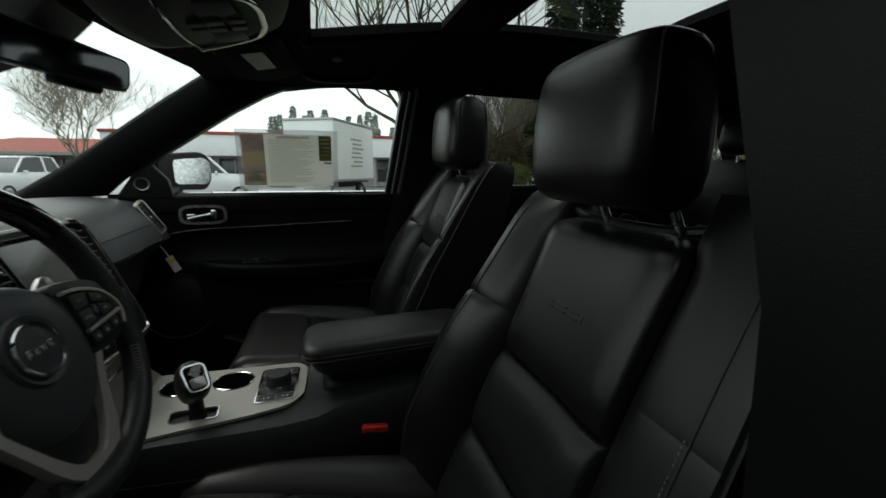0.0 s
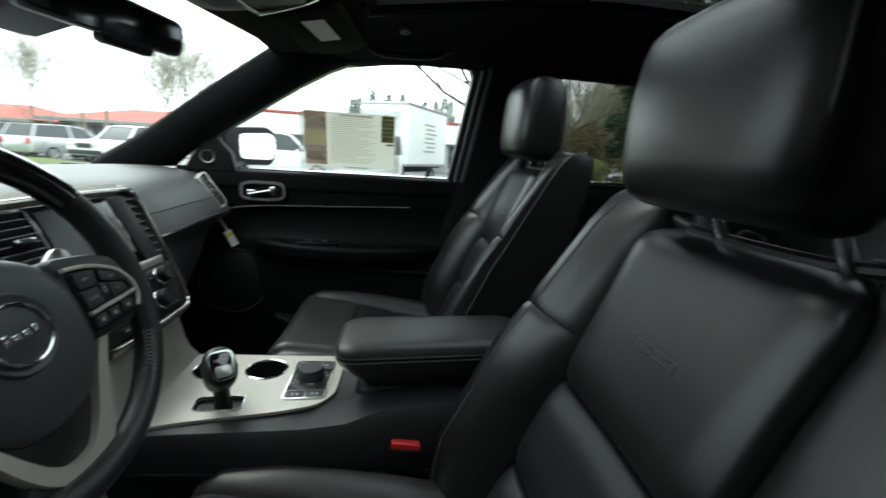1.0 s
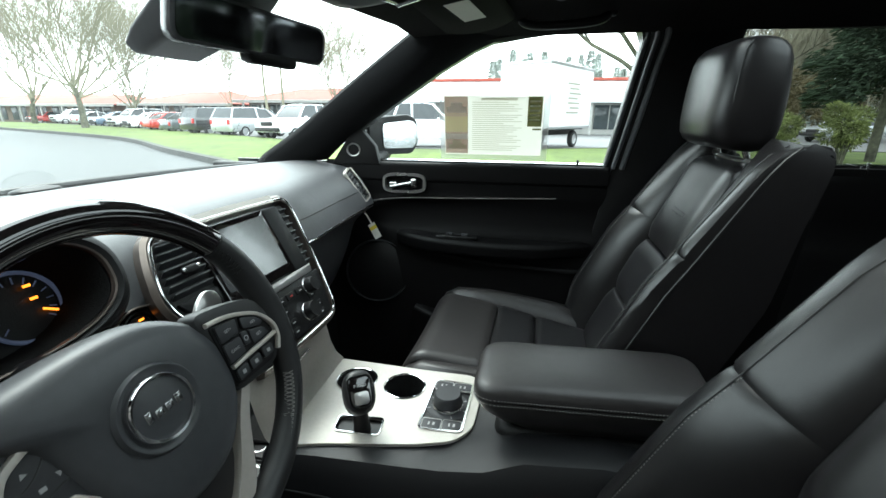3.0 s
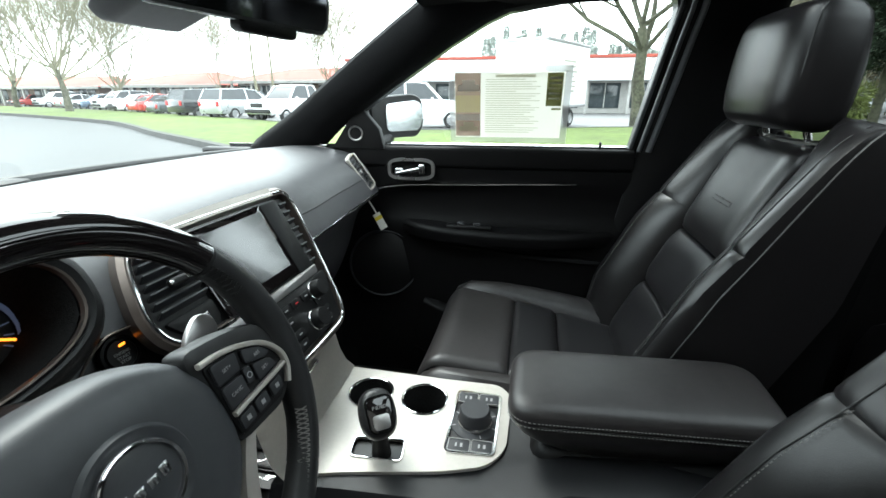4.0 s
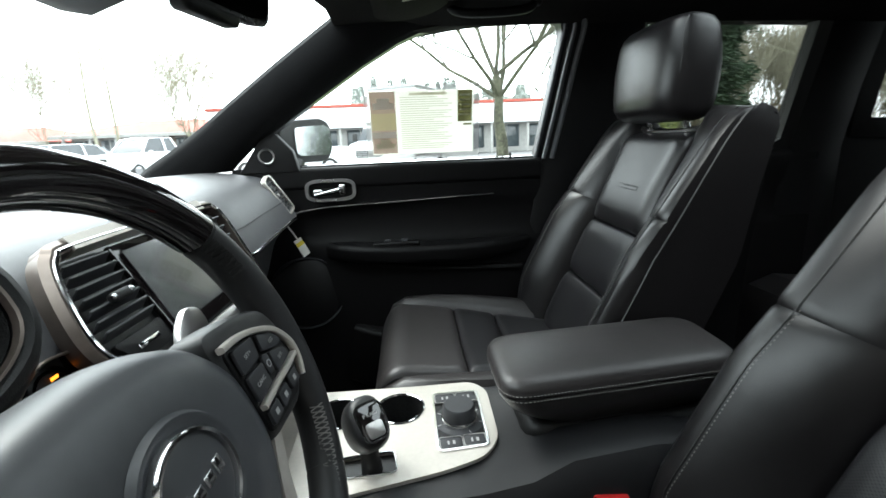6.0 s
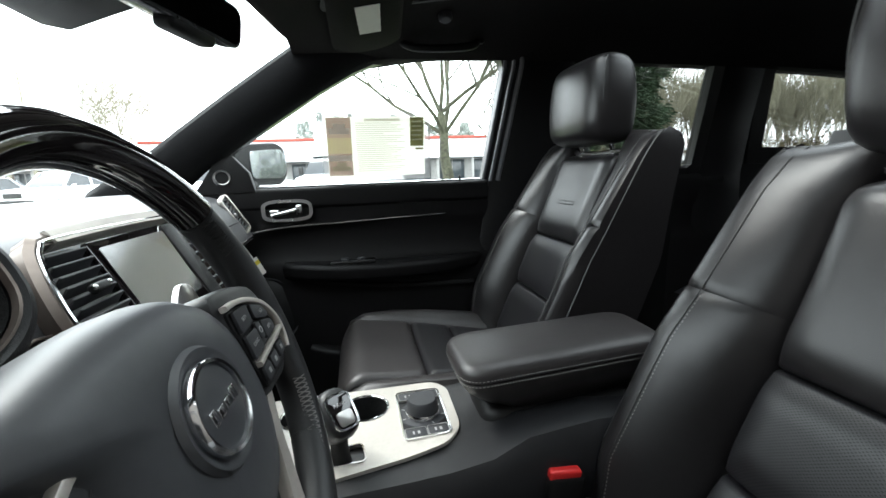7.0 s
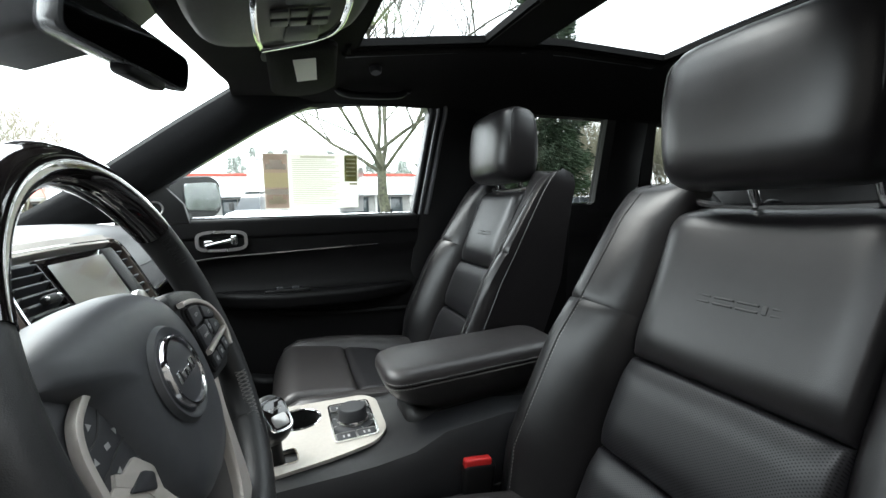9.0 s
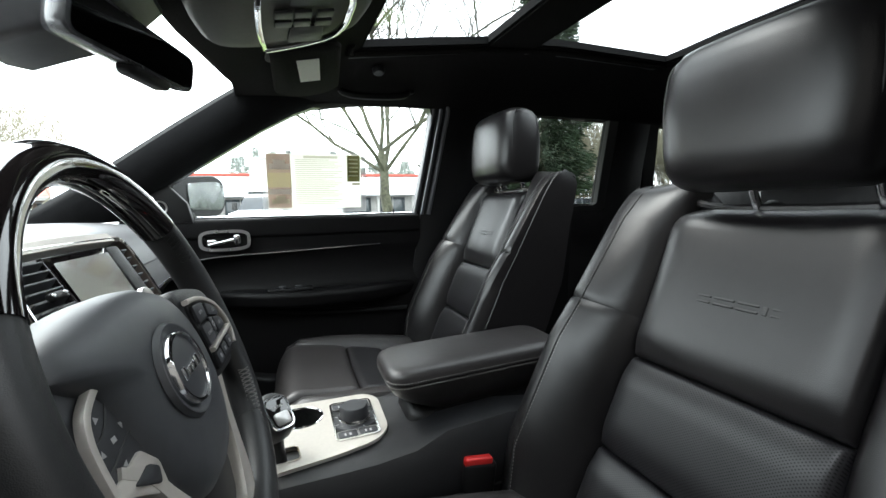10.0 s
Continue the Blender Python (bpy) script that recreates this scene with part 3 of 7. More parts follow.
# driver side: the front door stands open, the rear door is shut
left = thing("door_3", (1.1, -0.74, 0.45), "black rear door on the driver side with privacy glass, closed", "car door", kind="structure")
part("panel", sheet(lambda u, v: (u, -door_y(u, v) - 0.01, v), lin(0.80, 1.52, 10), zs, 0.05), M_DOOR, left)
mirror_y = Matrix.Diagonal((1, -1, 1, 1))
b = ribbon(RWIN, -0.012, 0.05, 0.04)
b.transform(mirror_y)
part("window_frame", b, M_RUBBER, left)
bm = bmesh.new()
bm.faces.new([bm.verts.new((p.x, -p.y, p.z)) for p in slant(RWIN, 0.012)])
pane = part("pane", bm, M_TINT, left, "dark tinted privacy glass")
q2 = thing("window_3", (1.9, -0.74, 1.3), "small tinted rear quarter window on the driver side", "window", kind="structure")
b = ribbon(QWIN, -0.012, 0.08, 0.04)
b.transform(mirror_y)
part("window_frame", b, M_PLASTIC, q2)
bm = bmesh.new()
bm.faces.new([bm.verts.new((p.x, -p.y, p.z)) for p in slant(QWIN, 0.012)])
pane = part("pane", bm, M_TINT, q2, "dark tinted glass")
part("panel", rbox((1.98, -0.79, 0.87), (0.9, 0.08, 0.87), 0.02), M_PLASTIC, q2)
structure("tailgate", join(rbox((2.42, 0, 0.85), (0.06, 1.4, 0.85), 0.02), rbox((2.36, 0, 1.62), (0.12, 1.3, 0.08), 0.02), rbox((2.40, 0.62, 1.43), (0.06, 0.14, 0.36), 0.02), rbox((2.40, -0.62, 1.43), (0.06, 0.14, 0.36), 0.02)), M_PLASTIC, "black inner tailgate closing the load bay", "tailgate")
structure("window_4", sheet(lambda u, v: (2.42 - 0.05 * v, u, 1.26 + 0.36 * v), lin(-0.58, 0.58, 5), lin(0, 1, 3)), M_TINT, "dark tinted rear window glass", "window")
# the driver door, swung open on its front hinges
op = thing("door_4", (-0.45, -0.80, 0.45), "black driver door swung wide open", "car door", kind="structure")
md = Matrix.Translation((-0.45, -0.80, 0)) @ Matrix.Rotation(radians(-40), 4, "Z") @ Matrix.Translation((0.45, 0.80, 0))
b = sheet(lambda u, v: (u, -door_y(u, v), v), lin(-0.42, 0.56, 8), zs, 0.05)
b.transform(md)
part("panel", b, M_DOOR, op)
b = ribbon(WIN, -0.012, 0.045, 0.04)
b.transform(md @ mirror_y)
part("window_frame", b, M_RUBBER, op)
structure("floor", rbox((0.75, 0, 0.39), (3.4, 1.54, 0.06), 0.01), M_CARPET, "black carpeted car floor", "floor")
structure("sill_left", rbox((0.1, -0.76, 0.43), (1.3, 0.10, 0.09), 0.02), M_PLASTIC, "black door sill on the open driver side", "sill")
structure("firewall", sheet(lambda u, v: (-0.62 - 0.25 * v, u, 0.42 + 0.7 * v), lin(-0.72, 0.72, 4), lin(0, 1, 6), 0.02), M_CARPET, "black carpeted footwell front", "firewall")
structure("side_kick_right", rbox((-0.55, 0.75, 0.8), (0.5, 0.04, 0.82), 0.01), M_PLASTIC, "black footwell side trim", "trim")
structure("side_kick_left", rbox((-0.62, -0.75, 0.8), (0.4, 0.04, 0.82), 0.01), M_PLASTIC, "black footwell side trim on the driver side", "trim")
# bonnet and cowl outside
bm = sheet(lambda u, v: (u, v, 1.10 - 0.16 * ((-0.85 - u) / 1.1) ** 1.6 - 0.07 * abs(v / 0.8) ** 3), lin(-0.86, -1.95, 12), lin(-0.80, 0.80, 13), 0.01)
structure("bonnet", bm, M_CARPAINT, "dark painted bonnet of the car", "bonnet")
structure("cowl", rbox((-0.86, 0, 1.12), (0.14, 1.45, 0.05), 0.015), M_PLASTIC, "black plastic cowl below the windscreen", "cowl")

# unseen dark wall, added to block light from the open driver side
structure("light_block_wall", rbox((1.0, -2.1, 1.54), (16, 0.2, 3.23), 0.02), material("light_block_dark", (0.075, 0.068, 0.060), 0.9, 0, 0.3, 6, 0.4, 40, 0.6), "unseen plain dark wall added to block light beside the parked car", "wall")

# ---- seats ----
def build_seat(cx, cy, dz, label, wide=1.0, pads=1.0, shift=(0, 0, 0), low=1.0, drop=0.0, posts=(0.0, 0.075)):
    """A front seat whose passenger-side twin has its back foot at x = 0.52; cx, cy, dz shift it."""
    seat = thing("front_seat", (0.3 + cx, cy, FLOOR), label, "car seat", "front seats")
    lean = radians(23)
    up = Vector((math.sin(lean), 0, math.cos(lean)))
    fwd = Vector((-math.cos(lean), 0, math.sin(lean)))
    base = Vector((0.505 + cx, cy, 0.765 + dz))

    def bp(s, w, d):
        return base + up * s + Vector((0, w, 0)) + fwd * d

    def half(s):
        return interp(s, [0, 0.17, 0.33, 0.45, 0.53, 0.556, 0.572], [0.140, 0.137, 0.133, 0.134, 0.138, 0.132, 0.112]) * pads

    def outer(s):
        return interp(s, [0, 0.1, 0.25, 0.375, 0.5, 0.57, 0.60, 0.615, 0.624], [0.280, 0.288, 0.287, 0.282, 0.277, 0.275, 0.274, 0.269, 0.260]) * wide

    def crest(s):
        return interp(s, [0, 0.1, 0.3, 0.375, 0.47, 0.55, 0.59, 0.61, 0.624], [0.066, 0.090, 0.080, 0.064, 0.048, 0.034, 0.020, 0.006, -0.022])

    def pad(s0, s1, puff):
        def f(u, v):
            s = s0 + (s1 - s0) * u
            h = half(s)
            # a tight seam, then a soft swell towards the middle
            k = 1.0
            for gap in (min(u, 1 - u) * (s1 - s0), (1 - abs(v)) * h):
                e, g = min(1, gap / 0.007), min(1, gap / 0.045)
                k *= 0.58 * math.sqrt(max(0, 1 - (1 - e) ** 2)) + 0.42 * math.sin(g * math.pi / 2)
            d = -0.010 + (puff + 0.012) * k + 0.012 * v * v * k
            if s > 0.54:
                d -= (s - 0.54) ** 2 * 14
            return bp(s, v * h, d)
        half_u = [0, 0.006, 0.014, 0.025, 0.04, 0.06, 0.09, 0.13, 0.18, 0.25, 0.35]
        us = half_u + [0.5] + [1 - u for u in half_u[::-1]]
        half_v = [1, 0.99, 0.975, 0.955, 0.93, 0.89, 0.83, 0.76, 0.68, 0.5, 0.25]
        return sheet(f, us, [-v for v in half_v] + [0] + half_v[::-1])

    back = part("backrest", pad(0.330 - drop, 0.574, 0.016), M_LEATHER, seat, "smooth black leather upper back pad")
    part("middle_pad", pad(0.174 - drop * 0.7, 0.330 - drop, 0.016), M_PERF, back, "perforated black leather pad")
    part("lower_pad", pad(0.0, 0.174 - drop * 0.7, 0.016), M_PERF, back, "perforated black leather pad")

    def cross(s, k=1.0):
        """Half the bolster's section: its distance from the middle and its height over the pad."""
        h, o, r = half(min(s, 0.56)), outer(s), crest(s) * k
        w = o - h
        return [(h - 0.004, -0.035), (h, -0.004), (h + 0.07 * w, 0.20 * r + 0.004), (h + 0.25 * w, 0.52 * r + 0.005), (h + 0.48 * w, 0.80 * r + 0.003), (h + 0.70 * w, 0.97 * r), (h + 0.86 * w, 1.0 * r), (h + 0.95 * w, 0.90 * r), (o - 0.001, 0.62 * r - 0.004), (o, 0.2 * r - 0.02), (o, -0.06), (o - 0.004, -0.11)]

    def bolster(sgn, s0, s1):
        loops = []
        for s in [s0, s0 + 0.006, s0 + 0.018] + lin(s0 + 0.04, s1 - 0.04, 9) + [s1 - 0.03, s1 - 0.018, s1 - 0.006, s1]:
            e = min(1, (s1 - s) / 0.016 if s1 < 0.59 else 1, (s - s0) / 0.016 if s0 > 0.02 else 1)
            k = 0.93 + 0.07 * math.sqrt(max(0, 1 - (1 - e) ** 2))
            sec = cross(s, k * (low if sgn < 0 else 1))
            sec = sec[:9] + [(sec[8][0] - 0.004, -0.03), (sec[8][0] - 0.03, -0.04)]
            loops.append([bp(s, sgn * a, d) for a, d in sec])
        return loft(loops, True, True)

    for sgn in (-1, 1):
        bo = part("bolster", bolster(sgn, 0.0, 0.376), M_LEATHER, seat, "black leather side bolster with grey stitching")
        part("upper_bolster", bolster(sgn, 0.376, 0.622), M_LEATHER, bo)
        flank = []
        for s in lin(0.0, 0.626, 26):
            rim_, rear_ = cross(min(s, 0.622), low if sgn < 0 else 1)[8:10], interp(s, [0, 0.36, 0.50, 0.60, 0.626], [-0.11, -0.11, -0.078, -0.060, -0.052])
            flank.append([bp(s, sgn * a, d) for a, d in rim_ + [(outer(s), rear_ * 0.6), (outer(s) - 0.002, rear_)]])
        part("bolster_flank", loft(flank, False, False), M_LEATHER, bo, "black leather flank")
        pts, inner = [], []
        for s in lin(0.02, 0.612, 24):
            a, d = cross(s, low if sgn < 0 else 1)[8]
            pts.append(bp(s, sgn * a, d + 0.002))
            a, d = cross(s, low if sgn < 0 else 1)[5]
            inner.append(bp(s, sgn * a, d + 0.0005))
        part("piping", tube(pts, 0.0024, 6, up=(0, 1, 0)), M_PIPE, bo)
        part("seam", tube(inner, 0.0010, 6, up=(0, 1, 0)), M_PIPE, bo)
        # stitches beside the seam
        st = []
        fine = smooth_line(inner[:15], 120)
        for a, b in zip(fine[::2], fine[1::2]):
            off = fwd * 0.0008 + Vector((0, -sgn * 0.006, 0))
            st.append(tube([a + off, a + off + (b - a) * 1.0], 0.0006, 4, up=(0, 1, 0)))
        part("stitching", join(*st), M_THREAD, bo, "grey thread stitches")

    # shell behind the pads, its shoulders higher than the middle
    def crown(w):
        return interp(abs(w), [0, 0.08, 0.115, 0.15, 0.19, 0.225, 0.25, 0.267, 0.274], [0.566, 0.567, 0.582, 0.610, 0.625, 0.628, 0.626, 0.614, 0.57])

    loops = []
    for w in [-0.274, -0.267, -0.25, -0.225, -0.19, -0.15, -0.115, -0.08, 0, 0.08, 0.115, 0.15, 0.19, 0.225, 0.25, 0.267, 0.274]:
        T = crown(w)
        loops.append([bp(s, w * wide * 0.985, d) for s, d in ((-0.06, -0.02), (0.2, -0.02), (0.45, -0.02), (T - 0.025, -0.018), (T - 0.006, -0.024), (T + 0.002, -0.036), (T + 0.006, -0.048), (T, -0.058), (T - 0.03, -0.068), (0.50, -0.088), (0.36, -0.135), (0.2, -0.20), (0.06, -0.24), (-0.06, -0.25))])
    part("back_shell", loft(loops), M_SHELL, seat, "matt black seat back shell")

    # raised badge on the upper pad, drawn as plain strokes
    wx = -0.064
    rot = Matrix.Rotation(lean, 3, "Y")
    for wd, tall in ((0.020, 0.0030), (0.006, 0.0115), (0.028, 0.0030), (0.028, 0.0030), (0.021, 0.0030), (0.020, 0.0030)):
        for ds in ((0.0,) if tall > 0.01 else (-0.0043, 0.0043)):
            part("badge_stroke", rbox(bp(0.428 + ds, wx + wd / 2, 0.0182), (0.0036, wd, tall), 0.0010, rot), M_PIPE, back, "embossed bar in the leather")
        wx += wd + 0.0046
    # rolled edge behind the top of the pads
    roll = [bp(0.574 + 0.022 * (w / 0.15) ** 4, w * pads, -0.010 - 0.012 * (w / 0.15) ** 4) for w in lin(-0.15, 0.15, 15)]
    part("top_roll", tube(roll, 0.0065, 8, 30, up=tuple(up)), M_LEATHER, back)

    # headrest on two posts
    hc = Vector((0.716 + cx + shift[0], cy + 0.003 + shift[1], 1.412 + dz + shift[2]))
    hup = Vector((math.sin(radians(5)), 0, math.cos(radians(5))))
    hf = Vector((-hup.z, 0, hup.x))
    loops = []
    N = 28
    for k in [-1, -0.97, -0.9, -0.75, -0.5, -0.2, 0.1, 0.4, 0.65, 0.82, 0.93, 0.98, 1]:
        r = (1 - abs(k) ** 6.0) ** (1 / 3.4) if abs(k) < 1 else 0.0
        r = max(r, 0.40)
        hw = (0.140 - 0.012 * max(0, -k) - 0.012 * max(0, k)) * (0.74 + 0.26 * r)
        tk = (0.060 + 0.003 * max(0, -k) - 0.006 * max(0, k)) * r
        lp = []
        for j in range(N):
            a = 2 * math.pi * j / N
            ca, sa = math.cos(a), math.sin(a)
            w = hw * math.copysign(abs(ca) ** 0.40, ca)
            d = tk * math.copysign(abs(sa) ** 0.52, sa) + (0.008 if sa > 0 else 0) * (1 - (w / hw) ** 2)
            lp.append(hc + hup * (0.100 * k) + Vector((0, w, 0)) + hf * (d + 0.006 * k))
        loops.append(lp)
    head = part("headrest", loft(loops), M_LEATHER, seat, "padded black leather headrest")
    for sgn in (-1, 1):
        pts = [hc + hup * (0.097 * z) + Vector((0, sgn * y, 0)) + hf * d for z, y, d in ((-0.95, 0.112, 0.020), (-0.6, 0.124, 0.034), (0, 0.131, 0.040), (0.5, 0.130, 0.042), (0.85, 0.124, 0.038), (0.99, 0.105, 0.020))]
        part("seam", tube(pts, 0.0020, 6, 20, up=(0, 1, 0)), M_PIPE, head)
    for sgn in (-1, 1):
        c = bp(0.545, sgn * posts[1] + 0.003 + shift[1] + posts[0], -0.040)
        top = hc - hup * 0.07 + Vector((0.012, sgn * posts[1] + posts[0], 0))
        post = part("post", tube([c, top], 0.0065, 12, up=(0, 1, 0)), M_CHROME, head, "chrome headrest post")
        part("sleeve", lathe([(0.014, 0.0), (0.014, 0.045), (0.011, 0.049), (0.007, 0.049)], axis_to(c, up), 16), M_PLASTIC, post)

    # cushion
    def cz(x):
        return interp(x, [0.03, 0.10, 0.25, 0.42, 0.52, 0.60], [0.815, 0.830, 0.812, 0.785, 0.772, 0.768]) + dz

    def cpad(x0, x1, puff):
        def f(u, v):
            x = x0 + (x1 - x0) * u
            h = interp(x, [0.0, 0.20, 0.25, 0.55], [0.196, 0.186, 0.178, 0.140])
            e = min(1, min(u, 1 - u) * (x1 - x0) / 0.022)
            g = min(1, (1 - abs(v)) * h / 0.022)
            k = math.sqrt(max(0, 1 - (1 - e) ** 2)) * math.sqrt(max(0, 1 - (1 - g) ** 2))
            z = cz(x) - 0.016 + puff * k + 0.010 * v * v
            if x < 0.10:
                z -= ((0.10 - x) / 0.066) ** 2.8 * 0.072
            return Vector((x + cx, cy + v * h, z))
        us = [0, 0.01, 0.03, 0.05, 0.08, 0.12, 0.16, 0.20, 0.25, 0.32, 0.4, 0.55, 0.7, 0.83, 0.9, 0.95, 0.985, 1]
        vs = [-1, -0.985, -0.95, -0.9, -0.82, -0.6, -0.3, 0, 0.3, 0.6, 0.82, 0.9, 0.95, 0.985, 1]
        return sheet(f, us, vs)

    # cushion top and bolsters use the paler leather with roof light painted in
    cu = part("cushion", cpad(0.034, 0.245, 0.018), M_LEATHER_LIT, seat, "black leather seat cushion")
    part("middle_pad", cpad(0.245, 0.36, 0.018), M_PERF, cu, "perforated black leather pad")
    part("rear_pad", cpad(0.36, 0.54, 0.018), M_PERF, cu, "perforated black leather pad")
    for sgn in (-1, 1):
        loops = []
        for x in [0.035, 0.045, 0.07, 0.11, 0.2, 0.3, 0.4, 0.5, 0.55, 0.57]:
            h = interp(x, [0.0, 0.20, 0.25, 0.55], [0.196, 0.186, 0.178, 0.140])
            o = interp(x, [0.035, 0.07, 0.2, 0.4, 0.57], [0.232, 0.250, 0.264, 0.268, 0.262])
            z = cz(x) - 0.016
            rs = interp(x, [0.035, 0.06, 0.15, 0.35, 0.5, 0.57], [0.004, 0.018, 0.036, 0.050, 0.050, 0.02])
            dr = ((0.10 - x) / 0.066) ** 2.8 * 0.072 if x < 0.10 else 0
            w = o - h
            pr = [(h - 0.003, -0.05), (h, 0.0), (h + 0.12 * w, rs * 0.55), (h + 0.4 * w, rs), (h + 0.7 * w, rs * 0.95), (h + 0.92 * w, rs * 0.3), (o, -0.03), (o - 0.006, -0.11)]
            loops.append([Vector((x + cx, cy + sgn * a, z + d - dr)) for a, d in pr])
        part("cushion_bolster", loft(loops), M_LEATHER_LIT, cu)
    loops = []
    for z, a, b, w in ((0.782, 0.115, 0.56, 0.20), (0.776, 0.070, 0.58, 0.235), (0.762, 0.053, 0.60, 0.25), (0.72, 0.050, 0.60, 0.25), (0.67, 0.06, 0.60, 0.245)):
        z = z + dz - 0.022
        loops.append([Vector((x + cx, cy + y, z)) for x, y in rounded([(a, -w), (a, w), (b, w), (b, -w)], 0.05)])
    part("cushion_front", loft(loops), M_LEATHER, cu)
    # plastic base down to the floor, valance on both sides
    loops = []
    for z, a, b, w in ((0.66 + dz, 0.09, 0.62, 0.262), (0.58 + dz, 0.11, 0.60, 0.262), (0.50, 0.14, 0.56, 0.235), (FLOOR, 0.16, 0.55, 0.22)):
        loops.append([Vector((x + cx, cy + y, z)) for x, y in rounded([(a, -w), (a, w), (b, w), (b, -w)], 0.04)])
    part("base", loft(loops), M_PLASTIC, seat, "black plastic seat base")
    seat.rotation_euler = (0, 0, radians(-2))
    return seat


build_seat(0, 0.392, 0.0, "black leather front passenger seat with perforated pads and headrest", 0.905)
build_seat(-0.035, -0.388, -0.054, "black leather driver seat with perforated pads and headrest", 0.985, 1.09, (-0.010, 0.0, 0.004), 0.16, 0.014, (-0.038, 0.070))

# rear bench, mostly hidden behind the front seats
bench = thing("rear_bench", (1.5, 0, FLOOR), "black leather rear bench seat with two headrests", "car seat")
loops = []
for x, z in ((1.20, 0.74), (1.22, 0.80), (1.30, 0.83), (1.55, 0.80), (1.75, 0.78)):
    loops.append([Vector((x, y, zz)) for y, zz in ((-0.66, 0.55), (-0.66, z - 0.03), (-0.62, z), (0.62, z), (0.66, z - 0.03), (0.66, 0.55))])
part("cushion", loft(loops), M_LEATHER, bench)
loops = []
for x, z, t in ((1.70, 0.78, 0.14), (1.78, 1.0, 0.14), (1.86, 1.25, 0.12), (1.885, 1.335, 0.09), (1.90, 1.355, 0.05)):
    loops.append([Vector((x + a, y, z)) for a, y in rounded([(0, -0.65), (0, 0.65), (t, 0.65), (t, -0.65)], 0.03)])
part("backrest", loft(loops), M_LEATHER, bench)
for y in (-0.38, 0.38):
    h = part("headrest", rbox((1.90, y, 1.445), (0.10, 0.25, 0.15), 0.045, Matrix.Rotation(radians(12), 3, "Y"), 4), M_LEATHER, bench, "padded black leather headrest")
    for s in (-0.05, 0.05):
        part("post", tube([(1.895, y + s, 1.31), (1.90, y + s, 1.41)], 0.006, 10, up=(0, 1, 0)), M_CHROME, h)
part("base", rbox((1.5, 0, 0.50), (0.55, 1.25, 0.17), 0.02), M_PLASTIC, bench)

# ---- dashboard ----
dash = thing("dashboard", (-0.45, 0, FLOOR), "black soft-touch dashboard with satin metal vents and screen", "dashboard")


def dash_lip(y):
    """x and z of the line where the dash top begins to roll down."""
    x = interp(y, [-0.74, -0.6, -0.52, -0.38, -0.30, -0.25, -0.20, 0.10, 0.26, 0.70, 0.74], [-0.25, -0.21, -0.19, -0.165, -0.195, -0.265, -0.318, -0.315, -0.295, -0.31, -0.34])
    z = interp(y, [-0.74, -0.56, -0.48, -0.38, -0.30, -0.25, -0.19, 0.0, 0.2, 0.4, 0.6, 0.74], [1.195, 1.225, 1.265, 1.280, 1.262, 1.236, 1.217, 1.217, 1.218, 1.220, 1.218, 1.212])
    return x, z


def dash_top(u, y):
    xl, zl = dash_lip(y)
    x0 = -0.80 + 0.22 * abs(y / 0.735) ** 2.2
    x = x0 + (xl - x0) * u
    z = 1.195 + (zl - 1.195) * u ** 0.7 + 0.018 * math.sin(math.pi * min(1, u))
    return Vector((x, y, z))


ROLL = smooth_line([(0, 0, 0), (0.032, 0, -0.006), (0.060, 0, -0.018), (0.085, 0, -0.040), (0.104, 0, -0.068), (0.118, 0, -0.096), (0.127, 0, -0.118), (0.128, 0, -0.130), (0.112, 0, -0.142), (0.060, 0, -0.19), (0.02, 0, -0.30), (-0.04, 0, -0.42), (-0.12, 0, -0.50)], 60)
DRIVE = smooth_line([(0, 0, 0), (0.012, 0, -0.006), (0.016, 0, -0.018), (-0.02, 0, -0.10), (0.0, 0, -0.14), (0.035, 0, -0.18), (0.05, 0, -0.26), (0.03, 0, -0.36), (-0.06, 0, -0.45), (-0.12, 0, -0.50)], 60)


def dash_face(u, y):
    """From the lip down to the knees."""
    xl, zl = dash_lip(y)
    k = min(59, int(round(u * 59)))
    w = min(1, max(0, (-0.19 - y) / 0.11))
    w = w * w * (3 - 2 * w)
    p = ROLL[k] * (1 - w) + DRIVE[k] * w
    back = 0.034 * min(1, max(0, (1.120 - zl - p.z) / 0.012)) * min(1, max(0, (-0.13 - y) / 0.04)) if y > -0.30 else 0.034 * min(1, max(0, (1.120 - zl - p.z) / 0.012)) * max(0, 1 - (-0.30 - y) / 0.05)
    return Vector((xl + p.x - back, y, zl + p.z))


ys = sorted(lin(-0.735, 0.735, 40) + [-0.25, -0.2, 0.195, 0.205])
US = lin(0, 0.94, 15) + [1 + u for u in lin(0, 1, 60)]


def dash_skin(u, y):
    return dash_top(u, y) if u < 1 else dash_face(u - 1, y)


def behind_dials(u, y):
    return (abs(y + 0.38) < 0.165 and 1 < u < 1.34) or (abs(y + 0.38) < 0.130 and 1.3 < u < 1.46)


part("skin", sheet(dash_skin, US, sorted(lin(-0.735, 0.735, 60) + [-0.25, -0.2]), 0.02, behind_dials), M_DASH, dash, "soft grey-black grained dash skin")
# low oval light sensor near the windscreen foot
part("light_sensor", loft([[Vector((-0.735 + 0.028 * k * math.cos(a), 0.095 + 0.052 * k * math.sin(a), 1.196 + h)) for a in lin(0, 6.283 * 31 / 32, 32)] for k, h in ((1.0, 0.0), (1.0, 0.014), (0.93, 0.019), (0.6, 0.023), (0.1, 0.024))]), M_PLASTIC, dash, "low black oval light sensor")
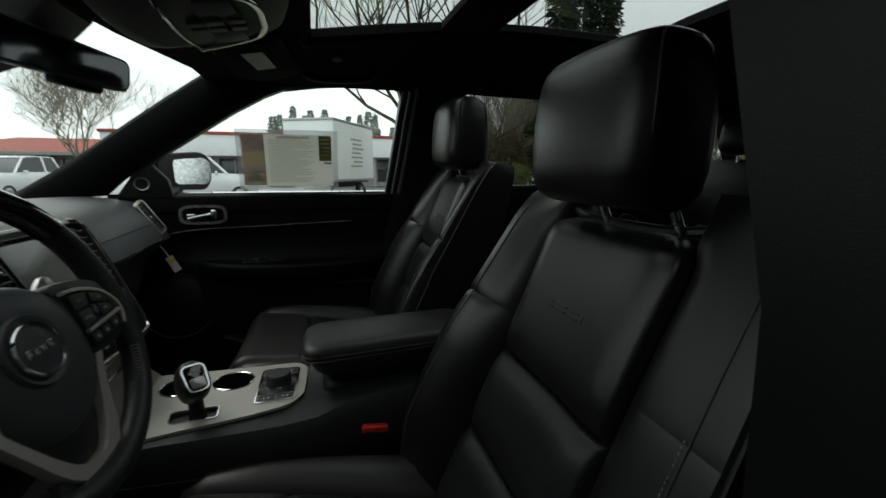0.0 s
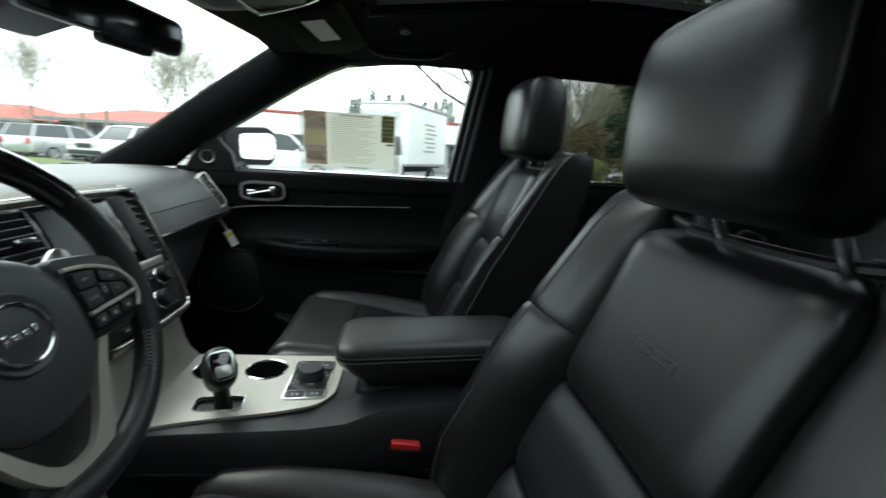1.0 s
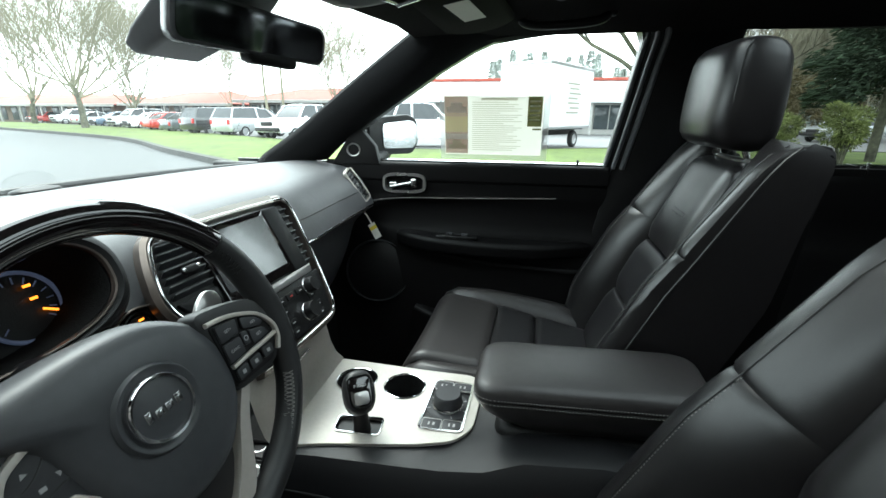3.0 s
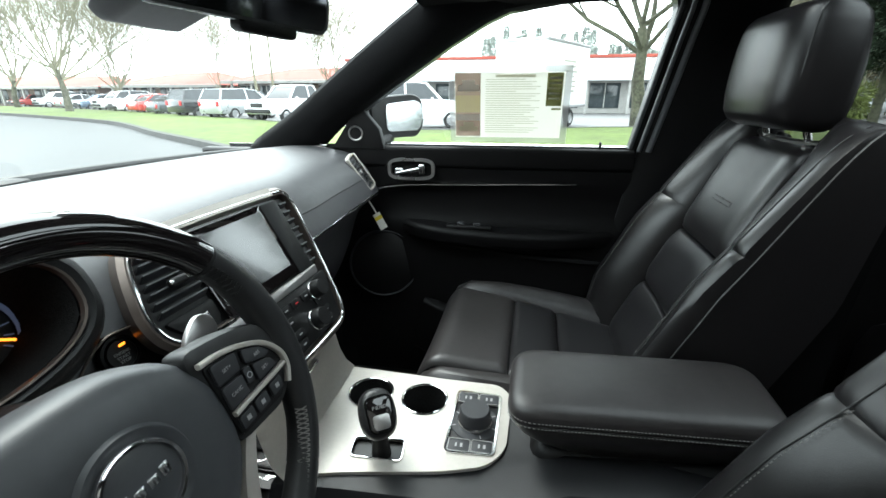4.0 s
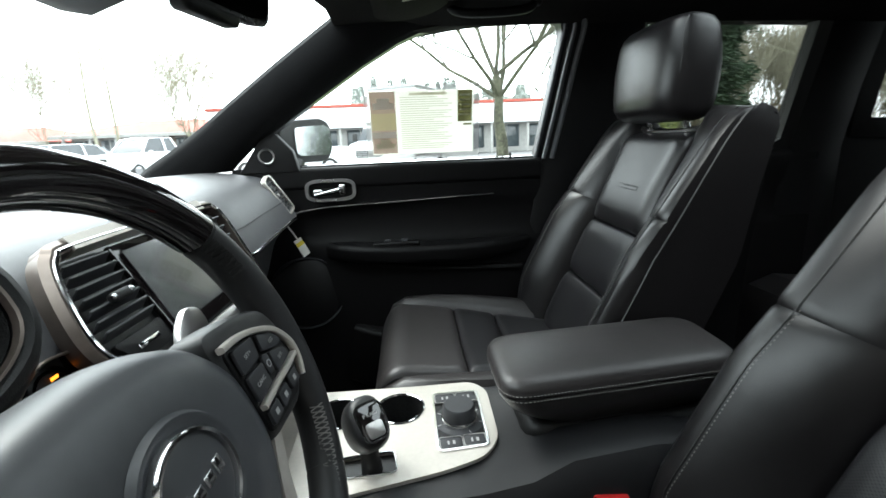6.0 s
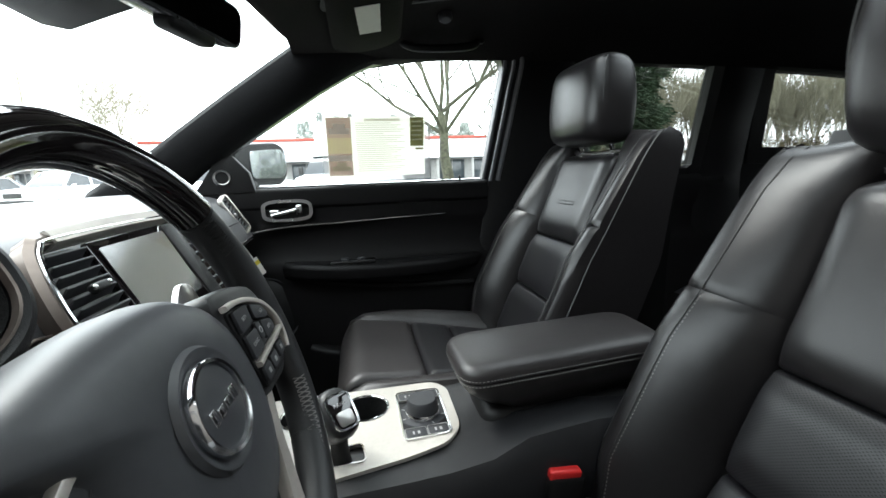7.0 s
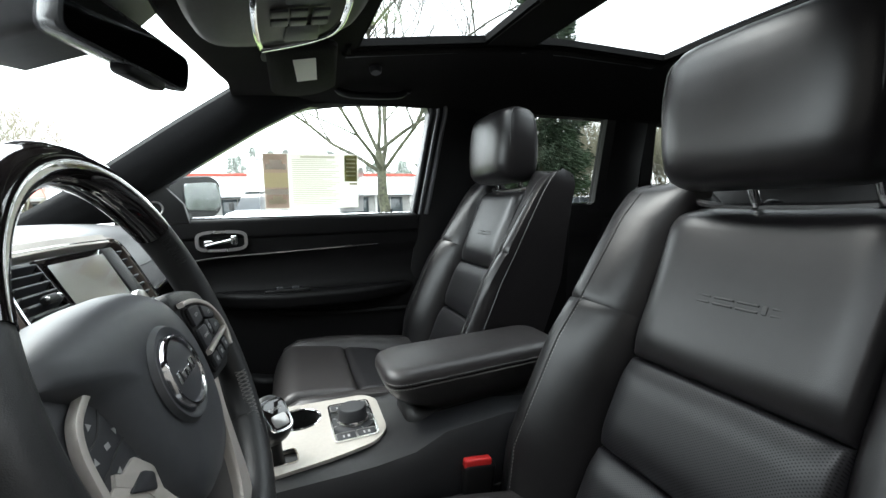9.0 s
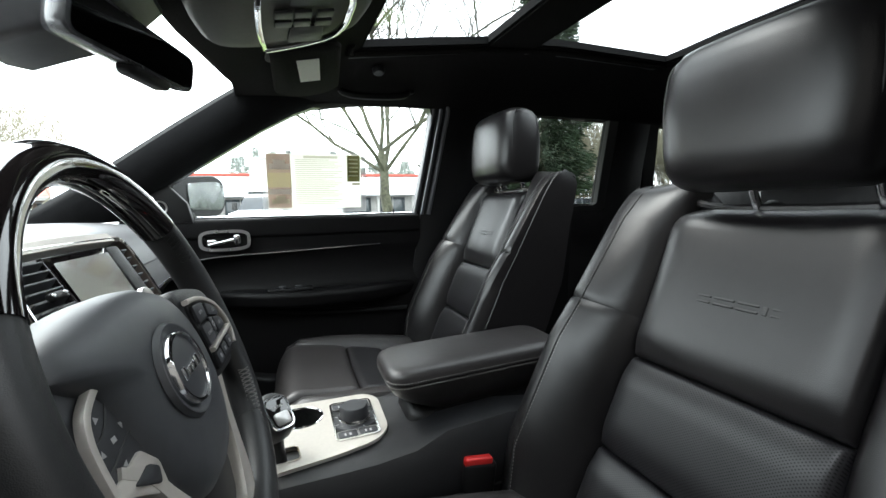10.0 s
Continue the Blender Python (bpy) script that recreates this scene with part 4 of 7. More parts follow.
# bright strip along the passenger dash
pts = []
for y in lin(0.19, 0.68, 14):
    xl, zl = dash_lip(y)
    pts.append((xl + 0.1300, y, zl - 0.124))
part("trim_strip", tube(pts, 0.0028, 8, 24), M_CHROME, dash, "thin bright metal strip")
pts = [(dash_lip(y)[0] + 0.1085, y, dash_lip(y)[1] - 0.0750) for y in lin(0.19, 0.60, 10)]
part("seam", tube(pts, 0.0016, 6, 20), M_PIPE, dash)
line = []
for y in lin(0.225, 0.69, 12):
    xl, zl = dash_lip(y)
    line.append((xl + 0.050, y, zl - 0.205))
part("glovebox_gap", tube(line, 0.0022, 6), M_PIPE, dash)
# centre speaker grille on the top
line = [dash_top(0, y) + Vector((0.004, 0, 0.012)) for y in lin(-0.73, 0.73, 40)]
part("screen_seal", sweep(line, ring(0.009, 8)), M_RUBBER, dash, "black seal along the windscreen foot")
part("top_grille", prism(rounded([(-0.05, -0.10), (0.03, -0.10), (0.03, 0.10), (-0.05, 0.10)], 0.02), axis_to((-0.62, 0.0, 1.205), (0.03, 0, 1)) , 0.006, 0.002), M_PLASTIC, dash, "flat black speaker grille")


def air_vent(name, m, w, h, slats, along, frame_mat, poly=None, width=0.010):
    """A framed vent with slats and a thumb knob; along: the slats' direction."""
    poly = poly or rounded([(-w / 2, -h / 2), (w / 2, -h / 2), (w / 2, h / 2), (-w / 2, h / 2)], 0.014)
    v = part(name, frame_ring(poly, width, m, 0.012), frame_mat, dash, "framed air vent with black slats")
    part("cavity", prism([(a * 0.92, b * 0.92) for a, b in poly], m @ pose(0, 0, -0.045), 0.012), M_PLASTIC, v)
    for k in range(slats):
        f = -0.5 + (k + 0.5) / slats
        if along == "h":
            s = rbox((0, f * (h - 2 * width), 0.002), (w - 1.5 * width, 0.0055, 0.012), 0.0015, Matrix.Rotation(radians(-20), 3, "X"))
        else:
            s = rbox((f * (w - 2 * width), 0, -0.004), (0.0045, h - 1.5 * width, 0.018), 0.0015, Matrix.Rotation(radians(35), 3, "Y"))
        s.transform(m)
        part("slat", s, M_BUTTON, v)
    kn = rbox((0, 0, 0.004), (0.010, 0.012, 0.010), 0.003)
    kn.transform(m)
    part("knob", kn, M_SILVER, v, "small metal vent tab")
    return v


VD = Vector((-0.046, -0.048, 0.097)).normalized()
VZ = Vector((0.80, -0.42, 0.40))
VZ = (VZ - VD * VZ.dot(VD)).normalized()
MV = Matrix((VD.cross(VZ), VD, VZ)).transposed().to_4x4()
MV.translation = (-0.213, 0.622, 1.160)
air_vent("side_vent", MV, 0.038, 0.122, 8, "h", M_SATIN, width=0.0050)

# centre stack: tilted panel with screen, vents and controls
SN = Vector((0.8734, -0.0534, 0.485)).normalized()
SC = Vector((-0.178, 0.0, 1.132))
MS = axis_to(SC, SN, (0, 0, 1))
stack = part("control_panel", prism(rounded([(-0.160, 0.068), (-0.176, -0.02), (-0.140, -0.175), (0.140, -0.175), (0.165, -0.06), (0.172, 0.068)], 0.02), MS @ pose(0, 0, -0.105), 0.100, 0.004), M_PLASTIC, dash, "black centre stack panel")
line = [MS @ Vector(p) for p in ((-0.085, -0.070, 0), (-0.13, -0.067, 0), (-0.160, -0.060, 0.0), (-0.180, -0.042, 0), (-0.186, -0.012, 0), (-0.178, 0.025, 0), (-0.165, 0.058, 0), (-0.152, 0.073, 0), (-0.13, 0.079, 0), (0.0, 0.080, 0), (0.135, 0.078, 0), (0.168, 0.073, 0), (0.178, 0.05, 0), (0.173, 0.0, 0), (0.162, -0.07, 0), (0.150, -0.13, 0.0), (0.140, -0.165, 0.0), (0.120, -0.182, 0.0), (0.06, -0.186, 0), (-0.06, -0.186, 0), (-0.11, -0.183, 0))]
fine = smooth_line(line, 110)
part("bezel", sweep(fine, [(-0.010, -0.014), (-0.011, 0.002), (-0.005, 0.008), (0.004, 0.007), (0.007, -0.006), (0.007, -0.014)], SN), M_BRONZE, stack, "satin bronze bezel")
part("bezel_edge", sweep([p + SN * 0.008 for p in fine], ring(0.0026, 8), SN), M_CHROME, stack, "thin bright edge")
wide = smooth_line([MS @ Vector(p) for p in ((-0.13, 0.080, 0.002), (0.0, 0.082, 0.002), (0.135, 0.080, 0.002))], 20)
part("bezel_top", sweep(wide, [(-0.010, -0.010), (-0.010, 0.006), (0.006, 0.009), (0.009, 0.0), (0.009, -0.012)], SN), M_SATIN, stack, "champagne satin bezel bar")


def stack_vent(poly, x0, x1, name):
    v = part(name, prism(poly, MS @ pose(0, 0, -0.004), 0.001), M_RUBBER, stack, "black slatted air vent")
    for k in range(7):
        y = 0.058 - k * 0.0122
        lo = x0 + 0.22 * max(0, y)
        b = rbox(((lo + x1) / 2, y, 0.002), (x1 - lo - 0.006, 0.003, 0.016), 0.0012, Matrix.Rotation(radians(-28), 3, "X"))
        b.transform(MS)
        part("slat", b, M_BUTTON, v)
    kn = rbox(((x0 + x1) / 2 + 0.004, 0.014, 0.012), (0.030, 0.012, 0.010), 0.004)
    kn.transform(MS)
    tab = part("knob", kn, M_PLASTIC, v, "black vent tab")
    for dx in (-0.013, 0.013):
        b = rbox(((x0 + x1) / 2 + 0.004 + dx, 0.015, 0.016), (0.006, 0.006, 0.005), 0.002)
        b.transform(MS)
        part("bright_tip", b, M_CHROME, tab, "bright tip")
    sub = part("slider_panel", prism(rounded([(x0 + 0.002, -0.026), (x1 - 0.003, -0.026), (x1 - 0.006, -0.056), (x0 + 0.022, -0.056)][::-1], 0.006), MS @ pose(0, 0, -0.002), 0.006, 0.001), M_PLASTIC, v)
    part("slider", prism(rounded([(x0 + 0.026, -0.038), (x1 - 0.022, -0.038), (x1 - 0.022, -0.044), (x0 + 0.026, -0.044)][::-1], 0.002), MS @ pose(0, 0, 0.004), 0.002, 0.0006), M_CHROME, sub, "bright vent slider")


lv = rounded([(-0.152, 0.068), (-0.178, -0.005), (-0.172, -0.040), (-0.150, -0.060), (-0.092, -0.064), (-0.090, 0.068)], 0.012)
stack_vent(lv, -0.172, -0.090, "air_vent")
rv = rounded([(0.090, 0.066), (0.090, -0.085), (0.150, -0.085), (0.162, -0.03), (0.168, 0.066)], 0.012)
v = part("air_vent", prism(rv, MS @ pose(0, 0, -0.004), 0.001), M_RUBBER, stack, "narrow black air vent")
part("cover", prism(rounded([(0.090, 0.066), (0.090, -0.085), (0.132, -0.085), (0.138, 0.066)], 0.008), MS @ pose(0, 0, -0.002), 0.010, 0.003), M_PLASTIC, v, "smooth black vent cover")
for k in range(8):
    y = 0.052 - k * 0.0165
    xm = 0.150 - 0.0016 * k
    s = rbox((xm, y, 0.003), (0.022, 0.004, 0.012), 0.0015, Matrix.Rotation(radians(-28), 3, "X"))
    s.transform(MS)
    part("slat", s, M_BUTTON, v)
# screen
scr = part("screen", prism(rounded([(-0.088, 0.068), (-0.088, -0.066), (0.092, -0.066), (0.092, 0.068)], 0.005), MS @ pose(0, 0, 0.0), 0.006, 0.002), M_PIANO, stack, "glossy black touchscreen surround")
part("display", prism(rounded([(-0.080, 0.056), (-0.080, -0.058), (0.080, -0.058), (0.080, 0.056)], 0.003), MS @ pose(0, 0, 0.0075, 2.5), 0.0006), M_SCREEN, scr, "dark dusty touchscreen glass")
# control rows
ctl = part("control_panel", prism(rounded([(-0.130, -0.086), (-0.118, -0.178), (0.125, -0.178), (0.148, -0.100), (0.150, -0.086)], 0.006), MS @ pose(0, 0, -0.004), 0.012, 0.003), M_PLASTIC, stack, "black control panel with knobs")
part("silver_bar", prism(rounded([(-0.120, -0.070), (-0.120, -0.086), (0.130, -0.086), (0.136, -0.070)], 0.004), MS @ pose(0, 0, 0.0), 0.010, 0.003), M_SILVER, stack, "satin silver bar")
for x, y, r in ((0.092, -0.108, 0.0165), (0.055, -0.150, 0.0185), (-0.092, -0.108, 0.0165)):
    k = part("knob", lathe([(0, 0.022), (r * 0.86, 0.022), (r * 0.92, 0.019), (r, 0.004), (r, -0.004)], MS @ pose(x, y, 0.008), 28), M_PLASTIC, ctl, "round black rotary knob")
    part("ring", lathe([(r * 0.95, 0.004), (r * 1.02, 0.006), (r * 1.08, 0.004), (r * 1.08, 0.0)], MS @ pose(x, y, 0.008), 28), M_CHROME, k, "chrome knob ring")
for r_, y in enumerate((-0.106, -0.126, -0.150, -0.167)):
    for k in range(6):
        x = -0.060 + k * 0.030 + (0.0 if r_ % 2 else 0.004)
        if (r_ >= 1 and 0.026 < x < 0.084) or (r_ == 0 and x > 0.066):
            continue
        b_ = part("button", prism(rounded([(x - 0.012, y - 0.007), (x + 0.012, y - 0.007), (x + 0.012, y + 0.007), (x - 0.012, y + 0.007)], 0.003, 2), MS @ pose(0, 0, 0.008), 0.003, 0.001), M_PLASTIC, ctl)
        part("mark", prism([(x - 0.004, y - 0.001), (x + 0.004, y - 0.001), (x + 0.004, y + 0.001), (x - 0.004, y + 0.001)], MS @ pose(0, 0, 0.0112), 0.0003), M_RED if (r_, k) == (0, 3) else M_MARK, b_)
# lower apron of the stack in champagne metal, flowing into the console
ap = []
for k, (x, z, w) in enumerate(((-0.116, 0.985, 0.138), (-0.110, 0.96, 0.138), (-0.103, 0.925, 0.138), (-0.096, 0.892, 0.138), (-0.086, 0.866, 0.140), (-0.070, 0.850, 0.142))):
    ap.append([Vector((x, y, z)) for y in lin(-w, w, 9)])
bm = loft(ap, False, False)
bmesh.ops.solidify(bm, geom=bm.faces[:], thickness=0.006)
part("apron", bm, M_SATIN, dash, "champagne satin metal apron")
part("apron_slot", rbox((-0.100, 0.0, 0.925), (0.012, 0.09, 0.006), 0.002), M_CHROME, dash)

# instrument cluster in an oval hood
CL = Vector((-0.191, -0.381, 1.190))
CLN = Vector((0.93, 0, 0.36)).normalized()
MC = axis_to(CL, CLN, (0, 0, 1))


def oval_pts(rx, ry, z, n=48):
    out = []
    for a in lin(0, 2 * math.pi, n + 1)[:-1]:
        ca, sa = math.cos(a), math.sin(a)
        out.append(MC @ Vector((rx * math.copysign(abs(ca) ** 0.8, ca), ry * math.copysign(abs(sa) ** 0.8, sa), z)))
    return out


clus = part("instrument_hood", loft([oval_pts(0.139, 0.060, 0.002), oval_pts(0.146, 0.066, 0.006), oval_pts(0.153, 0.073, 0.004), oval_pts(0.161, 0.082, -0.006), oval_pts(0.169, 0.092, -0.03), oval_pts(0.174, 0.102, -0.09)], False), M_PLASTIC, dash, "oval hooded instrument cluster")
part("bowl", loft([oval_pts(0.120, 0.050, -0.078), oval_pts(0.126, 0.053, -0.04), oval_pts(0.134, 0.057, -0.002)], False), M_CARPET, clus, "deep matt black dial bowl")
part("ring", loft([oval_pts(0.1345, 0.0570, 0.000), oval_pts(0.1355, 0.0580, 0.005), oval_pts(0.1378, 0.0597, 0.006), oval_pts(0.1390, 0.0606, 0.002)], False), M_BRONZE, clus, "thin chrome cluster rim")
part("face", loft([oval_pts(0.124, 0.052, -0.074), oval_pts(0.06, 0.03, -0.0735), oval_pts(0.001, 0.001, -0.0733)], False), M_PLASTIC, clus, "dark instrument face")
for sx, r in ((-0.072, 0.041), (0.080, 0.041)):
    d = part("dial", lathe([(r - 0.002, 0.0), (r - 0.001, 0.003), (r + 0.002, 0.003), (r + 0.003, 0.0)], MC @ pose(sx, -0.005, -0.071), 40), M_DIALGLOW, clus, "faintly lit round dial")
    marks = []
    for a in lin(-40, 220, 14):
        c, s = math.cos(radians(a)), math.sin(radians(a))
        t = rbox((0, 0, 0), (0.008, 0.0014, 0.0006), 0)
        t.transform(MC @ pose(sx + (r - 0.009) * c, -0.005 + (r - 0.009) * s, -0.0715, 0, 0, a))
        marks.append(t)
    part("marks", join(*marks), M_DIALGLOW, d)
    t = rbox((0.028, 0, 0), (0.016, 0.0025, 0.001), 0)
    t.transform(MC @ pose(sx, -0.005, -0.069, 0, 0, 205 if sx < 0 else -30))
    part("needle", t, M_ORANGE, d, "orange pointer")
for x, y in ((0.094, 0.016), (0.094, 0.000), (0.062, 0.022)):
    t = rbox((x, y, -0.068), (0.008, 0.0032, 0.001), 0)
    t.transform(MC)
    part("warning_light", t, M_ORANGE, clus, "small orange warning light")
part("display", prism(rounded([(-0.03, -0.04), (0.03, -0.04), (0.03, 0.03), (-0.03, 0.03)], 0.004), MC @ pose(0, 0, -0.0715), 0.001), M_SCREEN, clus)
# bright sweep line and start button right of the column
part("trim_strip", tube([(-0.195, -0.170, 1.115), (-0.194, -0.201, 1.122), (-0.192, -0.225, 1.126), (-0.190, -0.244, 1.121), (-0.187, -0.262, 1.111), (-0.184, -0.285, 1.090)], 0.0016, 8, 24), M_BRONZE, dash, "thin bronze strip")
mb = axis_to((-0.212, -0.205, 1.087), (0.92, -0.15, 0.38))
st = part("start_button", lathe([(0, 0.010), (0.016, 0.010), (0.018, 0.007), (0.018, -0.02)], mb, 28), M_PLASTIC, dash, "round black start button with orange light")
part("ring", lathe([(0.018, 0.006), (0.019, 0.010), (0.022, 0.009), (0.023, 0.0)], mb, 28), M_PLASTIC, st)
part("lamp", rbox(mb @ Vector((0.004, 0.010, 0.0105)), (0.001, 0.008, 0.003), 0), M_ORANGE, st, "lit orange lamp")
part("lettering", join(text_mesh("ENGINE", 0.0052, mb @ pose(0, 0.0012, 0.0104), 0.0002), text_mesh("START", 0.0052, mb @ pose(0, -0.004, 0.0104), 0.0002), text_mesh("STOP", 0.0052, mb @ pose(0, -0.009, 0.0104), 0.0002)), M_MARK, st)
# steering column shroud
part("column_shroud", loft([[Vector((x, -0.38 + a * w, z + b * w * 0.8)) for a, b in ring(1.0, 16)] for x, z, w in ((-0.22, 0.985, 0.070), (-0.12, 1.010, 0.064), (-0.06, 1.035, 0.056), (-0.05, 1.040, 0.050))]), M_PLASTIC, dash)

# hanging paper tag at the dash end
tag = thing("hang_tag", (-0.17, 0.63, 0.96), "white paper tag with a yellow band hanging by a string", "paper tag")
mt = axis_to((-0.173, 0.668, 1.003), (0.6, -0.8, 0.1)) @ pose(0, 0, 0, 0, 0, 24)
part("card", prism(rounded([(-0.012, -0.028), (0.012, -0.028), (0.012, 0.028), (-0.012, 0.028)], 0.002), mt, 0.0008), M_PAPER, tag)
part("band", prism([(-0.012, 0.006), (0.012, 0.006), (0.012, 0.018), (-0.012, 0.018)], mt @ pose(0, 0, 0.001), 0.0004), M_YELLOW, tag, "yellow printed band")
part("strap", sweep(smooth_line([(-0.211, 0.668, 1.076), (-0.203, 0.667, 1.062), (-0.192, 0.667, 1.044), (-0.184, 0.668, 1.028)], 12), [(-0.005, -0.0005), (0.005, -0.0005), (0.005, 0.0005), (-0.005, 0.0005)], (1, 0, 0)), M_PAPER, tag, "white paper strap")

# ---- centre console ----
con = thing("centre_console", (0.25, 0, FLOOR), "black centre console with a champagne metal top plate", "centre console")
loops = []
for x, w, z, yl, yr, deep in ((-0.09, 0.165, 0.850, -0.10, 0.118, 0.14), (0.0, 0.155, 0.848, -0.092, 0.116, 0.14), (0.1, 0.150, 0.846, -0.086, 0.114, 0.14), (0.16, 0.147, 0.845, -0.07, 0.11, 0.14), (0.165, 0.146, 0.845, -0.068, 0.11, 0.006), (0.2, 0.145, 0.845, -0.05, 0.10, 0.006), (0.27, 0.140, 0.850, -0.05, 0.09, 0.004), (0.33, 0.130, 0.868, -0.05, 0.05, 0.004), (0.45, 0.125, 0.875, -0.05, 0.05, 0.004), (0.62, 0.120, 0.86, -0.05, 0.05, 0.004), (0.70, 0.115, 0.82, -0.05, 0.05, 0.004)):
    loops.append([Vector((x, y, zz)) for y, zz in ((-w + 0.02, FLOOR), (-w, 0.60), (-w, 0.76), (-w + 0.006, z - 0.03), (-w + 0.022, z - 0.008), (yl, z - 0.004), (yl + 0.002, z - deep), (yr - 0.002, z - deep), (yr, z - 0.004), (w - 0.022, z - 0.008), (w - 0.006, z - 0.03), (w, 0.76), (w, 0.60), (w - 0.02, FLOOR))])
part("body", loft(loops), M_CONSOLE, con, "black grained console body")
for s in (-1, 1):
    pts = smooth_line([(-0.10, s * 0.160, 0.79), (0.1, s * 0.1515, 0.775), (0.3, s * 0.139, 0.76), (0.6, s * 0.122, 0.75)], 20)
    part("seam", sweep(pts, ring(0.0018, 6)), M_PIPE, con)
PLATE = rounded([(-0.085, -0.135), (0.0, -0.112), (0.08, -0.098), (0.15, -0.086), (0.215, -0.066), (0.243, -0.030), (0.250, 0.10), (0.228, 0.130), (0.12, 0.132), (-0.085, 0.142)], 0.022)
ZP = 0.846


def with_holes(poly, holes, m, depth):
    """A plate with round or free holes through it, by triangulated fill."""
    bm = bmesh.new()
    rims = []
    edges = []
    for lp in [poly] + holes:
        vs = [bm.verts.new((a, b, 0)) for a, b in lp]
        rims.append(vs)
        for i in range(len(vs)):
            edges.append(bm.edges.new((vs[i], vs[(i + 1) % len(vs)])))
    bmesh.ops.triangle_fill(bm, use_beauty=True, edges=edges)
    g = bmesh.ops.extrude_face_region(bm, geom=bm.faces[:])
    bmesh.ops.translate(bm, verts=[v for v in g["geom"] if isinstance(v, bmesh.types.BMVert)], vec=(0, 0, depth))
    bm.transform(m)
    return bm


def circle(cx, cy, r, n=32):
    return [(cx + r * math.cos(2 * math.pi * k / n), cy + r * math.sin(2 * math.pi * k / n)) for k in range(n)]


CUPS = ((-0.010, 0.070), (0.093, 0.068))
SLOT = rounded([(0.004, -0.082), (0.088, -0.080), (0.084, -0.034), (0.000, -0.040)], 0.010)
DIAL = rounded([(0.146, -0.050), (0.226, -0.046), (0.232, 0.100), (0.150, 0.102)], 0.012)
part("top_plate", with_holes(PLATE, [circle(*c, 0.040) for c in CUPS] + [SLOT, DIAL], pose(0, 0, ZP - 0.004), 0.006), M_SATIN, con, "champagne satin metal console plate")
for cx, cy in CUPS:
    cup = part("cup_holder", lathe([(0.0, -0.105), (0.034, -0.105), (0.037, -0.09), (0.0395, 0.0), (0.0395, 0.002)], pose(cx, cy, ZP), 36), M_CARPET, con, "deep round black cup holder")
    part("rim", tube([(cx + 0.0408 * math.cos(a), cy + 0.0408 * math.sin(a), ZP + 0.0025) for a in lin(0, 2 * math.pi, 49)[:-1]], 0.0024, 8, closed=True), M_CHROME, cup, "chrome cup holder rim")
# shifter
sh = part("shifter_slot", prism(SLOT, pose(0, 0, ZP - 0.03), 0.026), M_RUBBER, con, "black shifter gate with bright rim")
part("rim", frame_ring(SLOT, 0.002, pose(0, 0, ZP + 0.001), 0.0035), M_CHROME, sh, "thin chrome rim")
shift = thing("gear_selector", (0.045, -0.062, ZP), "black gear selector knob with chrome ring and silver button", "gear selector")
part("stalk", loft([[Vector((x + a * w, y + b * w, z)) for a, b in ring(1, 16)] for x, y, z, w in ((0.052, -0.062, 0.822, 0.017), (0.050, -0.062, 0.87, 0.013), (0.048, -0.062, 0.905, 0.015))]), M_PLASTIC, shift)
KF = Vector((0.40, -0.62, 0.68)).normalized()
mk = axis_to((0.048, -0.062, 0.914), KF, (0, 0, 1))
loops = []
for z, k in ((-0.042, 0.30), (-0.038, 0.62), (-0.026, 0.86), (-0.008, 0.98), (0.006, 1.0), (0.017, 0.96), (0.023, 0.86), (0.026, 0.70)):
    loops.append([mk @ Vector((0.0275 * k * math.copysign(abs(math.cos(q)) ** 0.8, math.cos(q)), 0.003 + 0.0375 * k * math.copysign(abs(math.sin(q)) ** 0.8, math.sin(q)), z)) for q in lin(0, 2 * math.pi, 25)[:-1]])
knob = part("knob", loft(loops), M_WHEEL, shift, "black leather selector knob")
mf = mk @ pose(0, 0, 0.0245)
kr = rounded([(-0.0185, -0.0265), (0.0185, -0.0265), (0.0215, 0.0275), (-0.0215, 0.0275)], 0.014)
part("face", prism([(a * 0.9, b * 0.9) for a, b in kr], mf, 0.004, 0.0015), M_PIANO, knob, "glossy black selector face")
part("ring", frame_ring(kr, 0.003, mf @ pose(0, 0, -0.002), 0.006), M_CHROME, knob, "chrome ring")
part("release_button", prism(rounded([(-0.012, -0.021), (0.012, -0.021), (0.0125, 0.0), (-0.0125, 0.0)], 0.006), mf @ pose(0, 0, 0.004), 0.003, 0.001), M_SILVER, knob, "silver release button")
for i, c in enumerate("PRND"):
    part("lettering", text_mesh(c, 0.0070, mf @ pose(-0.0085 + 0.0057 * i, 0.010, 0.0042), 0.0002), M_MARK, knob)

# terrain dial
td = part("terrain_dial", prism(DIAL, pose(0, 0, ZP - 0.006), 0.006, 0.001), M_PLASTIC, con, "dark control pad with rotary dial and buttons")
part("rim", frame_ring(DIAL, 0.0032, pose(0, 0, ZP + 0.0005), 0.004), M_CHROME, td, "thin chrome frame")
part("knob", lathe([(0, 0.030), (0.0235, 0.030), (0.026, 0.027), (0.0275, 0.006), (0.028, 0.0)], pose(0.189, 0.025, ZP), 36), M_BUTTON, td, "black rotary knob")
part("knob_ring", lathe([(0.0275, 0.0075), (0.0285, 0.0095), (0.0300, 0.007), (0.0300, 0.0)], pose(0.189, 0.025, ZP), 36), M_CHROME, td, "chrome knob ring")
part("dial_plate", lathe([(0.030, 0.0015), (0.041, 0.0015), (0.042, 0.0)], pose(0.189, 0.025, ZP), 36), M_BUTTON, td)
